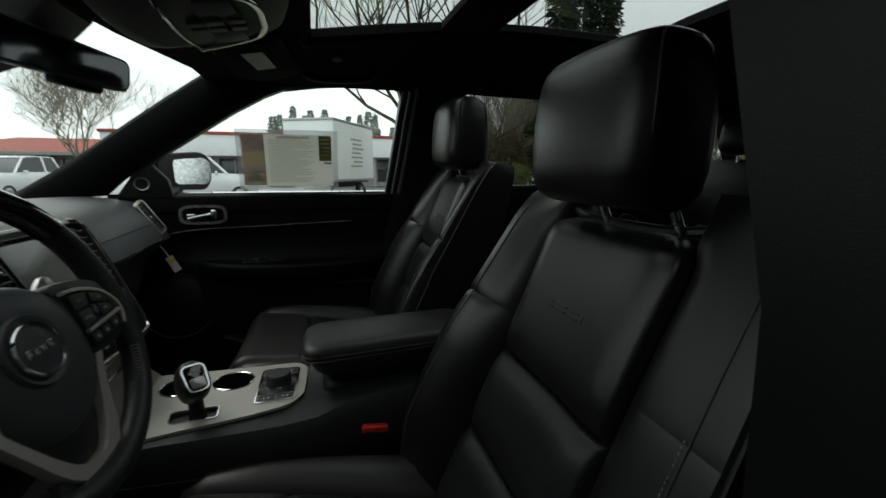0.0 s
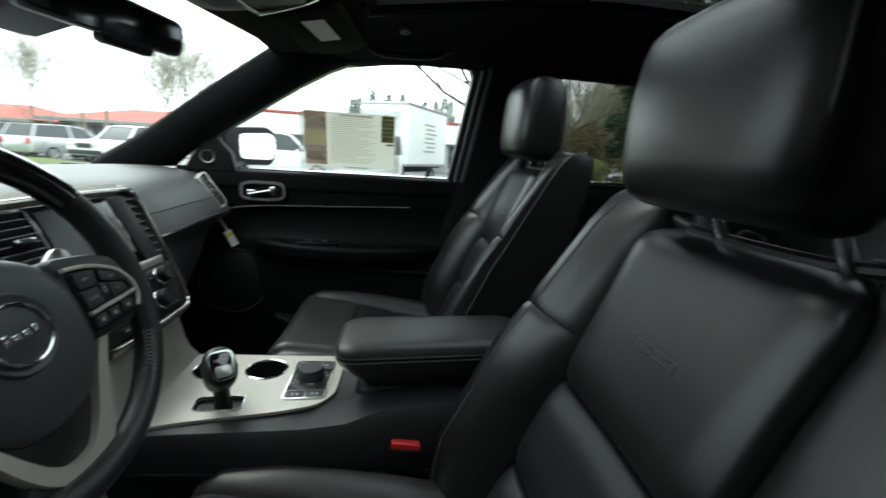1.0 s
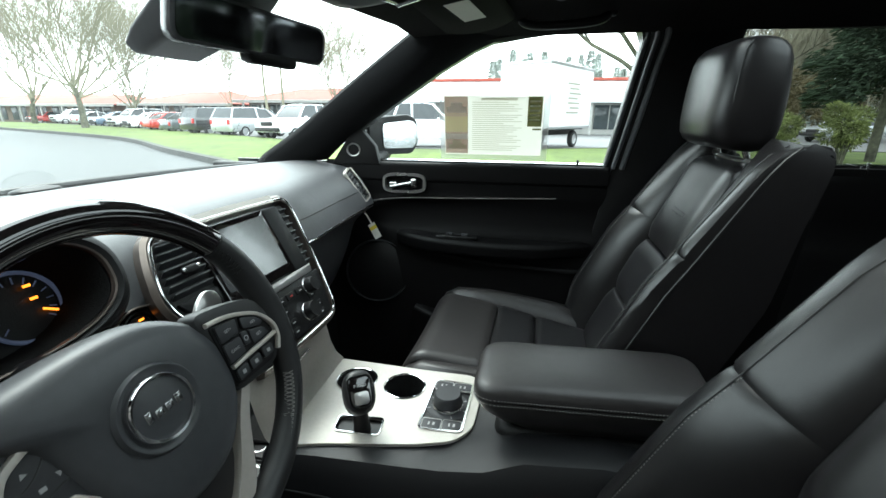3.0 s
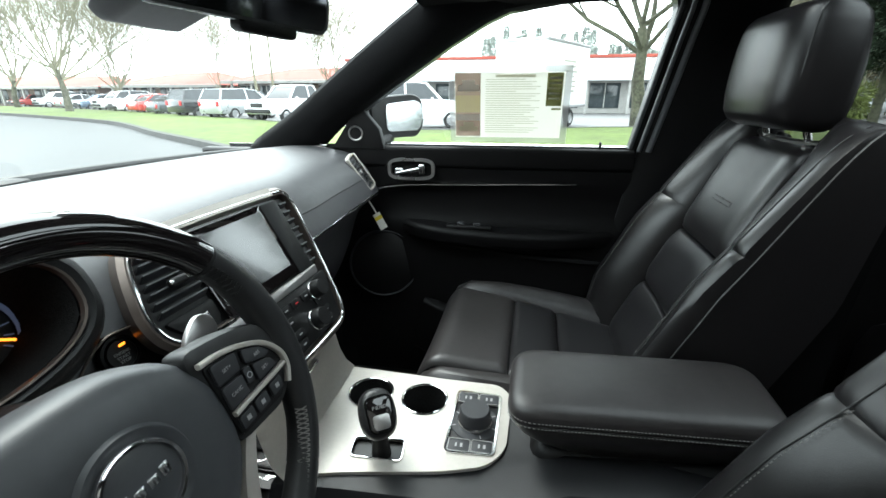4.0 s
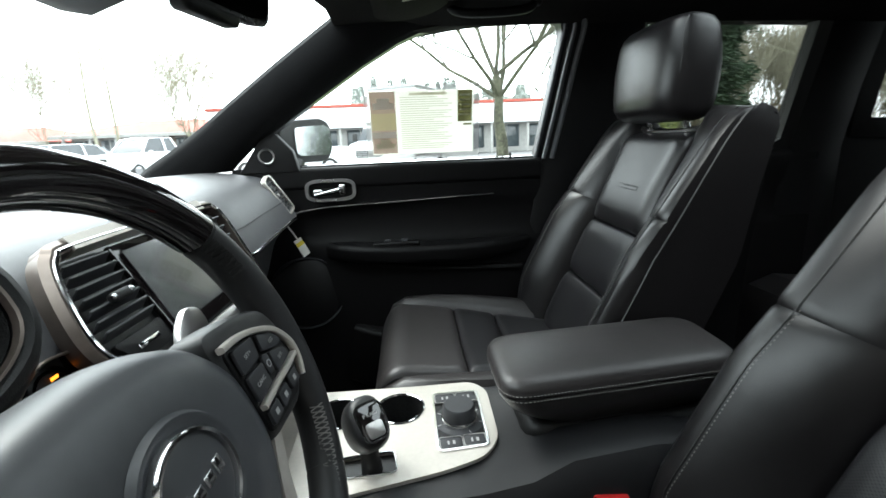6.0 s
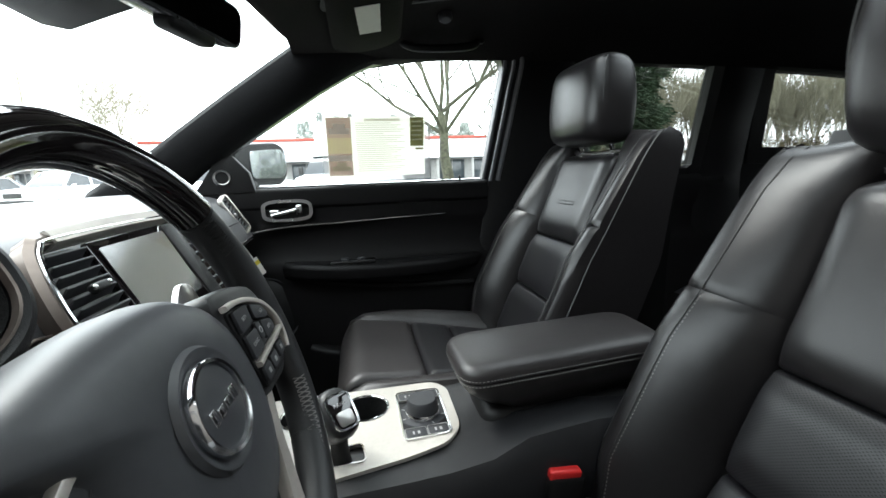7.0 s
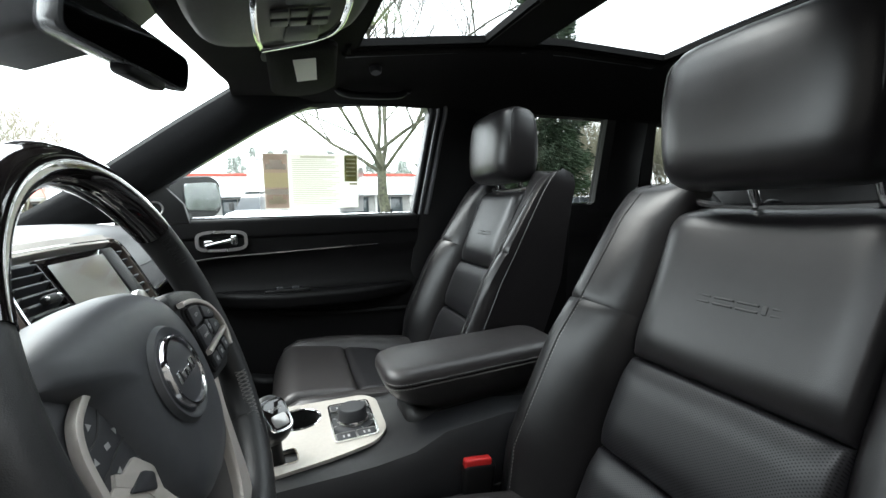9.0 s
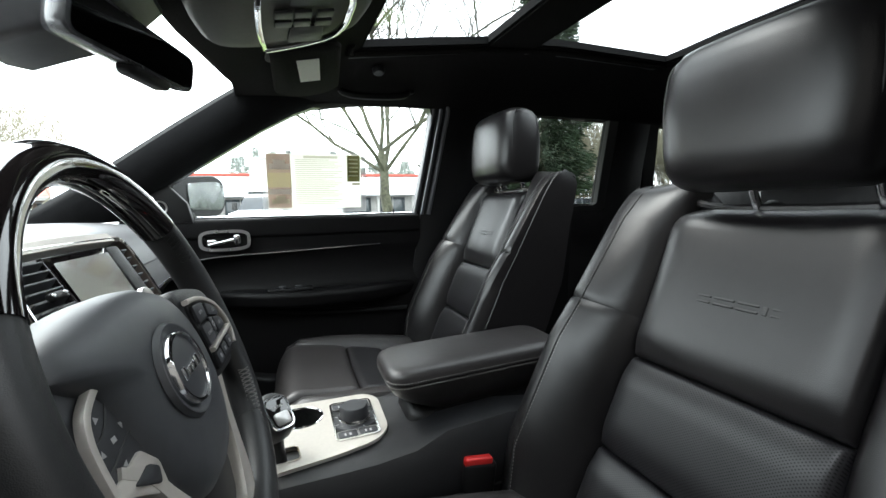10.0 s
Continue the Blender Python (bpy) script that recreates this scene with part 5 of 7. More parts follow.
for x0, x1, y0, y1 in ((0.152, 0.186, -0.044, -0.019), (0.189, 0.222, -0.042, -0.018), (0.155, 0.189, 0.071, 0.096), (0.192, 0.227, 0.071, 0.096)):
    b_ = part("button", prism(rounded([(x0, y0), (x1, y0), (x1, y1), (x0, y1)], 0.004, 3), pose(0, 0, ZP + 0.0005), 0.003, 0.001), M_BUTTON, td, "grey-black push button")
    xc, yc = (x0 + x1) / 2, (y0 + y1) / 2
    part("outline", frame_ring(rounded([(x0 - 0.001, y0 - 0.001), (x1 + 0.001, y0 - 0.001), (x1 + 0.001, y1 + 0.001), (x0 - 0.001, y1 + 0.001)], 0.004, 3), 0.0012, pose(0, 0, ZP + 0.0005), 0.0034), M_SILVER, b_, "thin bright outline")
    part("mark", join(prism([(xc - 0.006, yc - 0.004), (xc - 0.003, yc - 0.004), (xc - 0.003, yc + 0.004), (xc - 0.006, yc + 0.004)], pose(0, 0, ZP + 0.0036), 0.0002), prism([(xc + 0.002, yc - 0.004), (xc + 0.006, yc - 0.004), (xc + 0.006, yc + 0.004), (xc + 0.002, yc + 0.004)], pose(0, 0, ZP + 0.0036), 0.0002)), M_MARK, b_)
for a in (-70, -20, 30, 80, 150, 200):
    t = rbox((0.036, 0, 0.0018), (0.006, 0.0015, 0.0004), 0)
    t.transform(pose(0.189, 0.025, ZP, 0, 0, a))
    part("mark", t, M_MARK, td)

# armrest lid with stitched edge
arm = thing("armrest", (0.43, 0, 0.86), "black leather centre armrest with grey stitching", "armrest")


def arm_loop(z, g, front=0.0):
    poly = rounded([(0.243 + g + front, -0.072 + g), (0.62 - g, -0.052 + g), (0.62 - g, 0.110 - g), (0.243 + g + front, 0.100 - g)], 0.045, 6)
    return [Vector((x, y, z + (x - 0.24) * 0.03)) for x, y in poly]


# armrest in the lit copy of the leather, its brightness put into the colour
part("lid", loft([arm_loop(0.842, 0.052, 0.115), arm_loop(0.852, 0.038, 0.080), arm_loop(0.868, 0.024, 0.048), arm_loop(0.886, 0.013, 0.024), arm_loop(0.904, 0.005, 0.009), arm_loop(0.920, 0.001, 0.002), arm_loop(0.9285, 0.0), arm_loop(0.9300, 0.003)], False), M_LEATHER_LIT, arm)
part("top", loft([arm_loop(0.9300, 0.003), arm_loop(0.9315, 0.0), arm_loop(0.942, 0.0005), arm_loop(0.950, 0.004), arm_loop(0.955, 0.011), arm_loop(0.9575, 0.022), arm_loop(0.9592, 0.040), arm_loop(0.9600, 0.060)]), M_LEATHER_LIT, arm, "smooth padded armrest top")
st = []
for zz in (0.9262, 0.9350):
    loop_ = arm_loop(zz, -0.0003)
    for a, b in zip(loop_, loop_[1:] + loop_[:1]):
        if a.y > -0.03:
            continue
        n_ = max(1, int((b - a).length / 0.0050))
        for k in range(n_):
            p, q = a + (b - a) * (k / n_), a + (b - a) * ((k + 0.55) / n_)
            st.append(tube([p, q], 0.0007, 4, up=(0.1, 0.2, 1)))
part("stitching", join(*st), M_THREAD, arm, "two rows of grey thread stitches")
part("bin", rbox((0.46, 0.012, 0.79), (0.36, 0.13, 0.17), 0.03), M_PLASTIC, arm)

arm.rotation_euler = (0, 0, radians(-2))

# seat belt buckle of the driver
bk = thing("belt_buckle", (0.37, -0.128, 0.70), "black seat belt buckle with a red release button", "belt buckle")
part("housing", rbox((0.372, -0.128, 0.745), (0.062, 0.024, 0.12), 0.008, Matrix.Rotation(radians(8), 3, "Y")), M_PLASTIC, bk)
part("button", rbox((0.376, -0.128, 0.802), (0.052, 0.019, 0.022), 0.004, Matrix.Rotation(radians(8), 3, "Y")), M_RED, bk, "red release button")
part("stalk", tube([(0.37, -0.128, 0.70), (0.36, -0.13, 0.60), (0.36, -0.135, 0.45)], 0.008, 8), M_PLASTIC, bk)
# driver belt hanging by the pillar
belt = thing("seat_belt", (0.70, -0.66, 0.5), "black woven seat belt hanging beside the driver seat", "seat belt")
part("webbing", sweep(smooth_line([(0.735, -0.655, 1.40), (0.725, -0.662, 1.2), (0.715, -0.668, 0.9), (0.70, -0.672, 0.5)], 14), [(-0.024, -0.0008), (0.024, -0.0008), (0.024, 0.0008), (-0.024, 0.0008)], (0, 1, 0)), material("belt_webbing", (0.02, 0.02, 0.02), 0.8, 0, 0.2, 300, 0.5, 900), belt)
part("tongue", rbox((0.722, -0.655, 1.04), (0.055, 0.008, 0.05), 0.004), M_CHROME, belt, "bright metal belt tongue")
part("guide", rbox((0.737, -0.652, 1.41), (0.07, 0.02, 0.05), 0.01), M_PLASTIC, belt)
# floor mat on the passenger side
mat_ = thing("floor_mat", (-0.25, 0.42, FLOOR), "black ribbed rubber floor mat wrapped in clear film", "floor mat")
part("sheet", sheet(lambda u, v: (u, v, FLOOR + 0.012 + 0.006 * noise.noise(Vector((u * 9, v * 9, 0)))), lin(-0.52, 0.02, 28), lin(0.17, 0.70, 28), 0.006), M_RUBBER, mat_)
for k in range(8):
    part("rib", rbox((-0.25, 0.22 + 0.06 * k, FLOOR + 0.022), (0.42, 0.008, 0.008), 0.003), M_RUBBER, mat_)
M_WRAP = glass_material("clear_wrap", (0.9, 0.9, 0.9), 1.0)
wrap = sheet(lambda u, v: (u, v, FLOOR + 0.034 + 0.016 * noise.noise(Vector((u * 11, v * 14, 3))) + 0.010 * abs(noise.noise(Vector((u * 31, v * 27, 8))))), lin(-0.45, 0.03, 40), lin(0.18, 0.62, 40))
part("wrap", wrap, M_WRAP, mat_, "crumpled clear plastic film")

# ---- steering wheel ----
wheel = thing("steering_wheel", (0.0, -0.38, 1.05), "black leather steering wheel with gloss wood arc and satin spokes", "steering wheel")
WN = Vector((0.9347, -0.1133, 0.3368)).normalized()
WC = Vector((-0.022, -0.381, 1.126))
MW = axis_to(WC, WN, (0, 0, 1))
MR = axis_to(Vector((-0.0165, -0.3735, 1.1195)), (1.0, -0.066, 0.357), (0, 0, 1))
RIM = 0.1765


def rim_arc(a0, a1, n, fat=1.0):
    """Part of the rim, angles in degrees, 0 at the passenger side, 90 at the top."""
    loops = []
    for a in lin(a0, a1, n):
        c, s = math.cos(radians(a)), math.sin(radians(a))
        flat = 1 - 0.03 * max(0, -s) ** 3
        lp = []
        # the grips swell towards the spokes, on the inner side
        grip = 0.006 * max(0, 1 - ((a + 540) % 360 - 180 - 4) ** 2 / 900) + 0.006 * max(0, 1 - (a % 360 - 176) ** 2 / 900)
        for p, q in ring(1, 16):
            rr = RIM * flat + 0.0160 * fat * p - (grip if p < 0 else 0) * -min(0, p)
            lp.append(MR @ Vector((rr * c, rr * s, 0.0170 * fat * q)))
        loops.append(lp)
    return loft(loops)


part("rim_right", rim_arc(-41, 41, 40), M_WHEEL, wheel, "black leather grip")
part("rim_left", rim_arc(153, 221, 36), M_WHEEL, wheel, "black leather grip")
wood = part("rim_top", rim_arc(42.0, 152.0, 66, 1.03), M_PIANO, wheel, "gloss black wood rim section")
part("rim_bottom", rim_arc(222, 318, 44, 1.0), M_WHEEL, wheel, "black leather rim section")
for a in (-41.5, 41.5, 152.5, 221.5):
    part("joint", rim_arc(a - 0.5, a + 0.5, 2, 0.97), M_PIPE, wheel)
# laced stitches on the inner side of the leather grips
for a0, a1 in ((-74, -24), (28, 40), (204, 254)):
    st = []
    for k, a in enumerate(lin(a0, a1, int(abs(a1 - a0) / 1.6))):
        grip = 0.006 * max(0, 1 - ((a + 540) % 360 - 180 - 4) ** 2 / 900) + 0.006 * max(0, 1 - (a % 360 - 176) ** 2 / 900)
        for d in (-1, 1):
            p = []
            for f in (18, 38, 58):
                aa = radians(a + d * 0.65 * (f - 38) / 20)
                rr = RIM - (0.0165 + grip) * math.cos(radians(f))
                p.append(MR @ Vector((rr * math.cos(aa), rr * math.sin(aa), 0.0175 * math.sin(radians(f)))))
            st.append(tube(p, 0.0007, 4, up=WN))
    part("stitching", join(*st), M_THREAD if math.sin(radians(a0)) < 0 else M_PIPE, wheel, "laced grey stitches" if math.sin(radians(a0)) < 0 else "laced black stitches")

# the hub is turned a little
MH = MW @ pose(0, 0, 0, 0, 0, 4.5)
# airbag cover
def bag_loop(k, z):
    pts = [(-0.118, 0.045), (-0.108, 0.062), (-0.06, 0.069), (-0.02, 0.0705), (0.02, 0.067), (0.048, 0.058), (0.072, 0.043), (0.088, 0.022), (0.097, -0.005), (0.096, -0.036), (0.088, -0.065), (0.069, -0.092), (0.045, -0.110), (0.005, -0.118), (-0.032, -0.110), (-0.055, -0.085), (-0.067, -0.055), (-0.075, -0.02), (-0.084, 0.015), (-0.102, 0.032)]
    line = smooth_line([(x, y, 0) for x, y in pts + pts[:1]], 61)[:-1]
    return [MH @ Vector((p.x * k, p.y * k - 0.002 * (1 - k), z - 0.0205)) for p in line]


bag = part("airbag_cover", loft([bag_loop(0.97, -0.025), bag_loop(1.0, -0.010), bag_loop(0.995, 0.004), bag_loop(0.96, 0.016), bag_loop(0.88, 0.025), bag_loop(0.72, 0.031), bag_loop(0.52, 0.0335), bag_loop(0.45, 0.034)]), M_AIRBAG, wheel, "dark grey grained airbag cover")
ME = MH @ pose(0, -0.010, 0.0135) @ Matrix.Diagonal((0.82, 0.82, 1, 1))
part("emblem_dish", lathe([(0.050, 0.0005), (0.047, 0.0045), (0.044, 0.0045), (0.040, 0.0015), (0.0, 0.0015)], ME, 44), M_AIRBAG, bag)
em = part("emblem", lathe([(0.0, 0.0060), (0.030, 0.0058), (0.0335, 0.0045)], ME, 44), M_AIRBAG, bag, "round dark emblem with a chrome ring")
part("ring", lathe([(0.0325, 0.004), (0.0335, 0.0075), (0.036, 0.0080), (0.038, 0.006), (0.0385, 0.002)], ME, 44), M_CHROME, em, "chrome ring")
for x, y, w, h in ((-0.0185, 0.0, 0.0075, 0.0125), (-0.0065, -0.002, 0.0095, 0.0085), (0.0060, -0.002, 0.0095, 0.0085), (0.0180, -0.001, 0.0085, 0.0115)):
    b = rbox((x, y, 0.0064), (w, h, 0.0018), 0.0006)
    b.transform(ME)
    part("stroke", b, M_CHROME, em, "raised bright bar")

# spokes: dark pods with buttons, a satin sweep round each, and one satin arm below
def face_up(poly):
    """The corners in the order that makes the shape look at the driver."""
    area = sum(a[0] * b[1] - b[0] * a[1] for a, b in zip(poly, poly[1:] + poly[:1]))
    return poly if area > 0 else poly[::-1]


def plate_of(poly, r, z, depth, bevel):
    return prism(face_up(rounded(poly, r, 3)), MW @ pose(0, 0, z), depth, bevel)


def satin_line(pts, half, z):
    """A slim satin bar that follows points in the wheel's plane."""
    line = smooth_line([MW @ Vector((x, y, z)) for x, y in pts], 8 * len(pts))
    return sweep(line, rounded([(-half, -0.004), (half, -0.004), (half * 0.9, 0.0025), (-half * 0.9, 0.0025)], 0.0015, 2), WN)


def small_button(poly, sp, words="", size=0.0046):
    b_ = part("button", plate_of(poly, 0.0025, 0.0080, 0.0030, 0.0009), M_BUTTON, sp)
    cx, cy = sum(p[0] for p in poly) / len(poly), sum(p[1] for p in poly) / len(poly)
    if words:
        part("lettering", text_mesh(words, size, MW @ pose(cx, cy, 0.0112, 0, 0, 4), 0.0002), M_MARK, b_)
    return b_, cx, cy


sp = part("spoke", plate_of([(0.070, 0.050), (0.118, 0.046), (0.158, 0.036), (0.172, 0.004), (0.166, -0.036), (0.146, -0.052), (0.084, -0.052)], 0.014, -0.022, 0.0265, 0.006), M_WHEEL, wheel, "black spoke with control buttons")
part("plate", plate_of([(0.082, 0.030), (0.120, 0.027), (0.145, 0.015), (0.161, -0.006), (0.158, -0.028), (0.146, -0.042), (0.088, -0.044)], 0.006, 0.0020, 0.0050, 0.001), M_PLASTIC, sp)
part("satin_frame", satin_line([(0.078, 0.0335), (0.100, 0.0325), (0.122, 0.0275), (0.146, 0.0165), (0.1615, -0.002), (0.1630, -0.019), (0.1555, -0.034)], 0.0026, 0.0100), M_SATIN, sp, "champagne satin sweep")
part("satin_bar", satin_line([(0.160, -0.014), (0.140, -0.0165), (0.115, -0.0185), (0.088, -0.0215)], 0.0024, 0.0100), M_SATIN, sp, "champagne satin bar")
small_button([(0.086, 0.008), (0.112, 0.009), (0.114, 0.026), (0.086, 0.028)], sp, "SET+")
small_button([(0.119, 0.010), (0.143, 0.003), (0.150, 0.006), (0.141, 0.016), (0.120, 0.024)], sp, "RES")
b_, cx, cy = small_button([(0.113, -0.008), (0.122, -0.009), (0.122, 0.007), (0.113, 0.008)], sp)
part("mark", frame_ring([(0.0032 * math.cos(a), 0.0032 * math.sin(a)) for a in lin(0, 5.9, 12)], 0.0009, MW @ pose(cx, cy, 0.0112), 0.0003), M_MARK, b_)
small_button([(0.125, -0.0125), (0.151, -0.0095), (0.147, 0.000), (0.125, 0.006)], sp, "SET-")
small_button([(0.087, -0.0165), (0.111, -0.0145), (0.111, 0.005), (0.087, 0.005)], sp, "CANC")
for x, y in ((0.098, -0.0315), (0.118, -0.0300), (0.140, -0.0275)):
    b_, cx, cy = small_button([(x - 0.0085, y - 0.0075), (x + 0.0085, y - 0.0060), (x + 0.0085, y + 0.0065), (x - 0.0085, y + 0.0055)], sp)
    part("mark", prism([(-0.0024, -0.0022), (0.0024, -0.0022), (0.0024, 0.0022), (-0.0024, 0.0022)], MW @ pose(cx, cy, 0.0112), 0.0002), M_MARK, b_)
# leather like its twin; airbag grey paints in the sky it reflects
sp = part("spoke", plate_of([(-0.066, 0.050), (-0.120, 0.048), (-0.160, 0.040), (-0.172, 0.004), (-0.164, -0.040), (-0.128, -0.056), (-0.070, -0.050)], 0.014, -0.022, 0.0170, 0.006), M_AIRBAG, wheel, "black spoke with control buttons, reflected sky put into its grey")
part("plate", plate_of([(-0.056, 0.016), (-0.090, 0.012), (-0.103, 0.003), (-0.108, -0.012), (-0.108, -0.038), (-0.062, -0.046)], 0.006, -0.0060, 0.0040, 0.001), M_BUTTON, sp, "smooth dark button panel")
part("satin_frame", satin_line([(-0.080, 0.0195), (-0.090, 0.0155), (-0.1030, 0.0070), (-0.1100, -0.006), (-0.1125, -0.022), (-0.1130, -0.042)], 0.0034, 0.0005), M_SATIN, sp, "champagne satin sweep")
part("satin_bar", plate_of([(-0.072, -0.0335), (-0.110, -0.0385), (-0.116, -0.047), (-0.100, -0.050), (-0.062, -0.074), (-0.058, -0.050)], 0.003, -0.0060, 0.0060, 0.001), M_SATIN, sp, "broad champagne satin bar")
part("lower_button", plate_of([(-0.074, -0.0440), (-0.094, -0.0470), (-0.070, -0.0620), (-0.064, -0.0520)], 0.003, 0.0002, 0.0016, 0.0006), M_BUTTON, sp, "dark lower button")
for (x, y), turn in (((-0.092, 0.001), 20), ((-0.073, -0.012), -70), ((-0.101, -0.019), 110), ((-0.087, -0.034), 200)):
    part("mark", prism([(-0.0026, -0.0018), (0.0026, -0.0018), (0, 0.0024)], MW @ pose(x, y, -0.0018, 0, 0, turn), 0.0002), M_MARK, sp)
part("mark", prism([(-0.0024, -0.0018), (0.0024, -0.0018), (0.0024, 0.0018), (-0.0024, 0.0018)], MW @ pose(-0.086, -0.0165, -0.0018), 0.0002), M_MARK, sp)
for pts in ([(-0.105, -0.010), (-0.096, -0.010), (-0.088, -0.006), (-0.080, 0.002), (-0.076, 0.008)], [(-0.104, -0.030), (-0.095, -0.028), (-0.084, -0.024), (-0.074, -0.021), (-0.064, -0.020)]):
    part("seam", tube([MW @ Vector((x, y, -0.0018)) for x, y in pts], 0.0007, 5, 12, up=WN), M_PIPE, sp)
# shift paddles behind the rim
for s in (1, -1):
    pp = [(s * 0.108, 0.026), (s * 0.122, 0.042), (s * 0.140, 0.052), (s * 0.154, 0.046), (s * 0.156, 0.028), (s * 0.125, 0.005)]
    part("paddle", prism(face_up(rounded(pp, 0.008)), MH @ pose(0, 0, -0.046), 0.006, 0.002), M_SILVER, wheel, "satin shift paddle")
# the lower arm: one satin piece from spoke to spoke, widest at its corner
ARM = [(0.104, -0.044), (0.084, -0.078), (0.069, -0.112), (0.054, -0.142), (0.034, -0.160), (0.006, -0.161), (-0.016, -0.149), (-0.033, -0.128), (-0.048, -0.103), (-0.063, -0.077), (-0.076, -0.052), (-0.098, -0.034)]
WIDE = [0.0060, 0.0075, 0.0095, 0.0125, 0.0120, 0.0100, 0.0095, 0.0085, 0.0070, 0.0065, 0.0060, 0.0040]
line = smooth_line([MW @ Vector((x, y, -0.002)) for x, y in ARM], 72)
broad = [interp(k / 71 * 11, list(range(12)), WIDE) for k in range(72)]
loops = []
for k, p in enumerate(line):
    t = (line[min(k + 1, 71)] - line[max(k - 1, 0)]).normalized()
    side = t.cross(WN).normalized()
    h = broad[k]
    loops.append([p + side * (a * h) + WN * b for a, b in ((-1.0, -0.010), (-1.0, -0.001), (-0.86, 0.0025), (0.86, 0.0025), (1.0, -0.001), (1.0, -0.010))])
part("lower_arm", loft(loops), M_SATIN, wheel, "champagne satin lower arm")
part("lower_spoke", prism(face_up(rounded([(-0.052, -0.080), (0.070, -0.080), (0.056, -0.122), (0.038, -0.150), (0.0, -0.152), (-0.026, -0.124)], 0.012)), MW @ pose(0, 0, -0.030), 0.022, 0.004), M_WHEEL, wheel, "black lower spoke")
part("rim_bridge", prism(face_up(rounded([(0.045, -0.150), (0.010, -0.158), (-0.030, -0.140), (-0.050, -0.165), (0.0, -0.185), (0.060, -0.172)], 0.010)), MW @ pose(0, 0, -0.016), 0.012, 0.004), M_WHEEL, wheel, "black leather foot of the lower spoke")
part("hub", lathe([(0.0, 0.0), (0.05, 0.0), (0.058, -0.03), (0.062, -0.09)], MH @ pose(0, 0, -0.055), 28), M_PLASTIC, wheel)
# column stalk
part("stalk", tube([MH @ Vector((0.03, 0.01, -0.075)), MH @ Vector((0.11, 0.012, -0.072)), MH @ Vector((0.165, 0.016, -0.070))], 0.008, 12, 10, up=WN), M_PLASTIC, wheel, "black column stalk")

# ---- things under the roof ----
mir = thing("rear_view_mirror", (-0.09, -0.02, 1.58), "black rear view mirror on the windscreen with a sensor housing", "rear view mirror")
A_, B_ = Vector((-0.052, 0.118, 1.484)), Vector((-0.147, -0.138, 1.496))
mid = (A_ + B_) / 2
ax = (A_ - B_).normalized()
nm = Vector((0.90, -0.42, -0.10))
nm = (nm - ax * nm.dot(ax)).normalized()
up_ = nm.cross(ax)
if up_.z < 0:
    up_ = -up_
MM = Matrix((ax, up_, nm)).transposed().to_4x4()
MM.translation = mid


def mir_loop(k, h, z):
    poly = rounded([(-0.132, -0.034), (0.132, -0.030), (0.134, 0.030), (-0.128, 0.036)], 0.020, 5)
    return [MM @ Vector((a * k, b * h, z)) for a, b in poly]


part("housing", loft([mir_loop(0.55, 0.45, -0.052), mir_loop(0.85, 0.80, -0.042), mir_loop(0.98, 0.97, -0.020), mir_loop(1.0, 1.0, 0.0), mir_loop(0.985, 0.955, 0.003)]), M_GLOSSRUB, mir)
part("glass", prism(rounded([(-0.124, -0.028), (0.124, -0.025), (0.126, 0.025), (-0.120, 0.030)], 0.016), MM @ pose(0, 0, 0.0034), 0.0012), M_DIMMED, mir, "dark reflecting mirror glass")
part("chin", rbox(MM @ Vector((0.03, -0.034, -0.012)), (0.03, 0.09, 0.02), 0.008, MM.to_3x3() @ Matrix(((0, 1, 0), (0, 0, 1), (1, 0, 0)))), M_PLASTIC, mir)
part("stem", tube([mid - nm * 0.045, mid - nm * 0.07 + Vector((-0.01, 0, 0.03)), (-0.13, -0.02, 1.59)], 0.013, 12, 8, up=(0, 1, 0)), M_PLASTIC, mir)
loops = []
for x, y0, y1, z, h in ((-0.08, -0.08, 0.07, 1.590, 0.03), (-0.14, -0.082, 0.075, 1.562, 0.06), (-0.20, -0.088, 0.070, 1.533, 0.055), (-0.245, -0.090, 0.060, 1.492, 0.036), (-0.268, -0.080, 0.045, 1.474, 0.016)):
    loops.append([Vector((x, a, z - b)) for a, b in rounded([(y0, 0), (y1, 0), (y1 - 0.015, h), (y0 + 0.015, h)], 0.012)])
# dash grey paints the dashboard's reflection onto the black housing
part("sensor_housing", loft(loops), M_DASH, mir, "black sensor housing against the glass, dash reflection put into its grey")

# overhead console
M_OVERHEAD = material("overhead_grey_plastic", (0.072, 0.068, 0.064), 0.55, 0, 0.15, 120, 0.15, 900, 4)
oh = thing("overhead_console", (0.14, 0, 1.62), "black overhead console with satin trim, lamps and switches", "overhead console")
def oh_loop(k, z, g=0):
    poly = rounded([(-0.03, -0.150), (0.09, -0.178), (0.235, -0.135), (0.255, 0.0), (0.235, 0.135), (0.09, 0.178), (-0.03, 0.150), (-0.045, 0)], 0.05, 4)
    return [Vector((0.10 + (a - 0.10) * k, b * k, z + (a - 0.1) * 0.18)) for a, b in poly]


part("body", loft([oh_loop(1.06, 1.622), oh_loop(1.03, 1.600), oh_loop(0.97, 1.578), oh_loop(0.88, 1.568), oh_loop(0.6, 1.563)]), M_OVERHEAD, oh)
arc = [(0.070, 0.158), (0.11, 0.146), (0.155, 0.126), (0.190, 0.098), (0.206, 0.05), (0.208, 0.0)]
arc = arc + [(x, -y) for x, y in arc[-2::-1]]
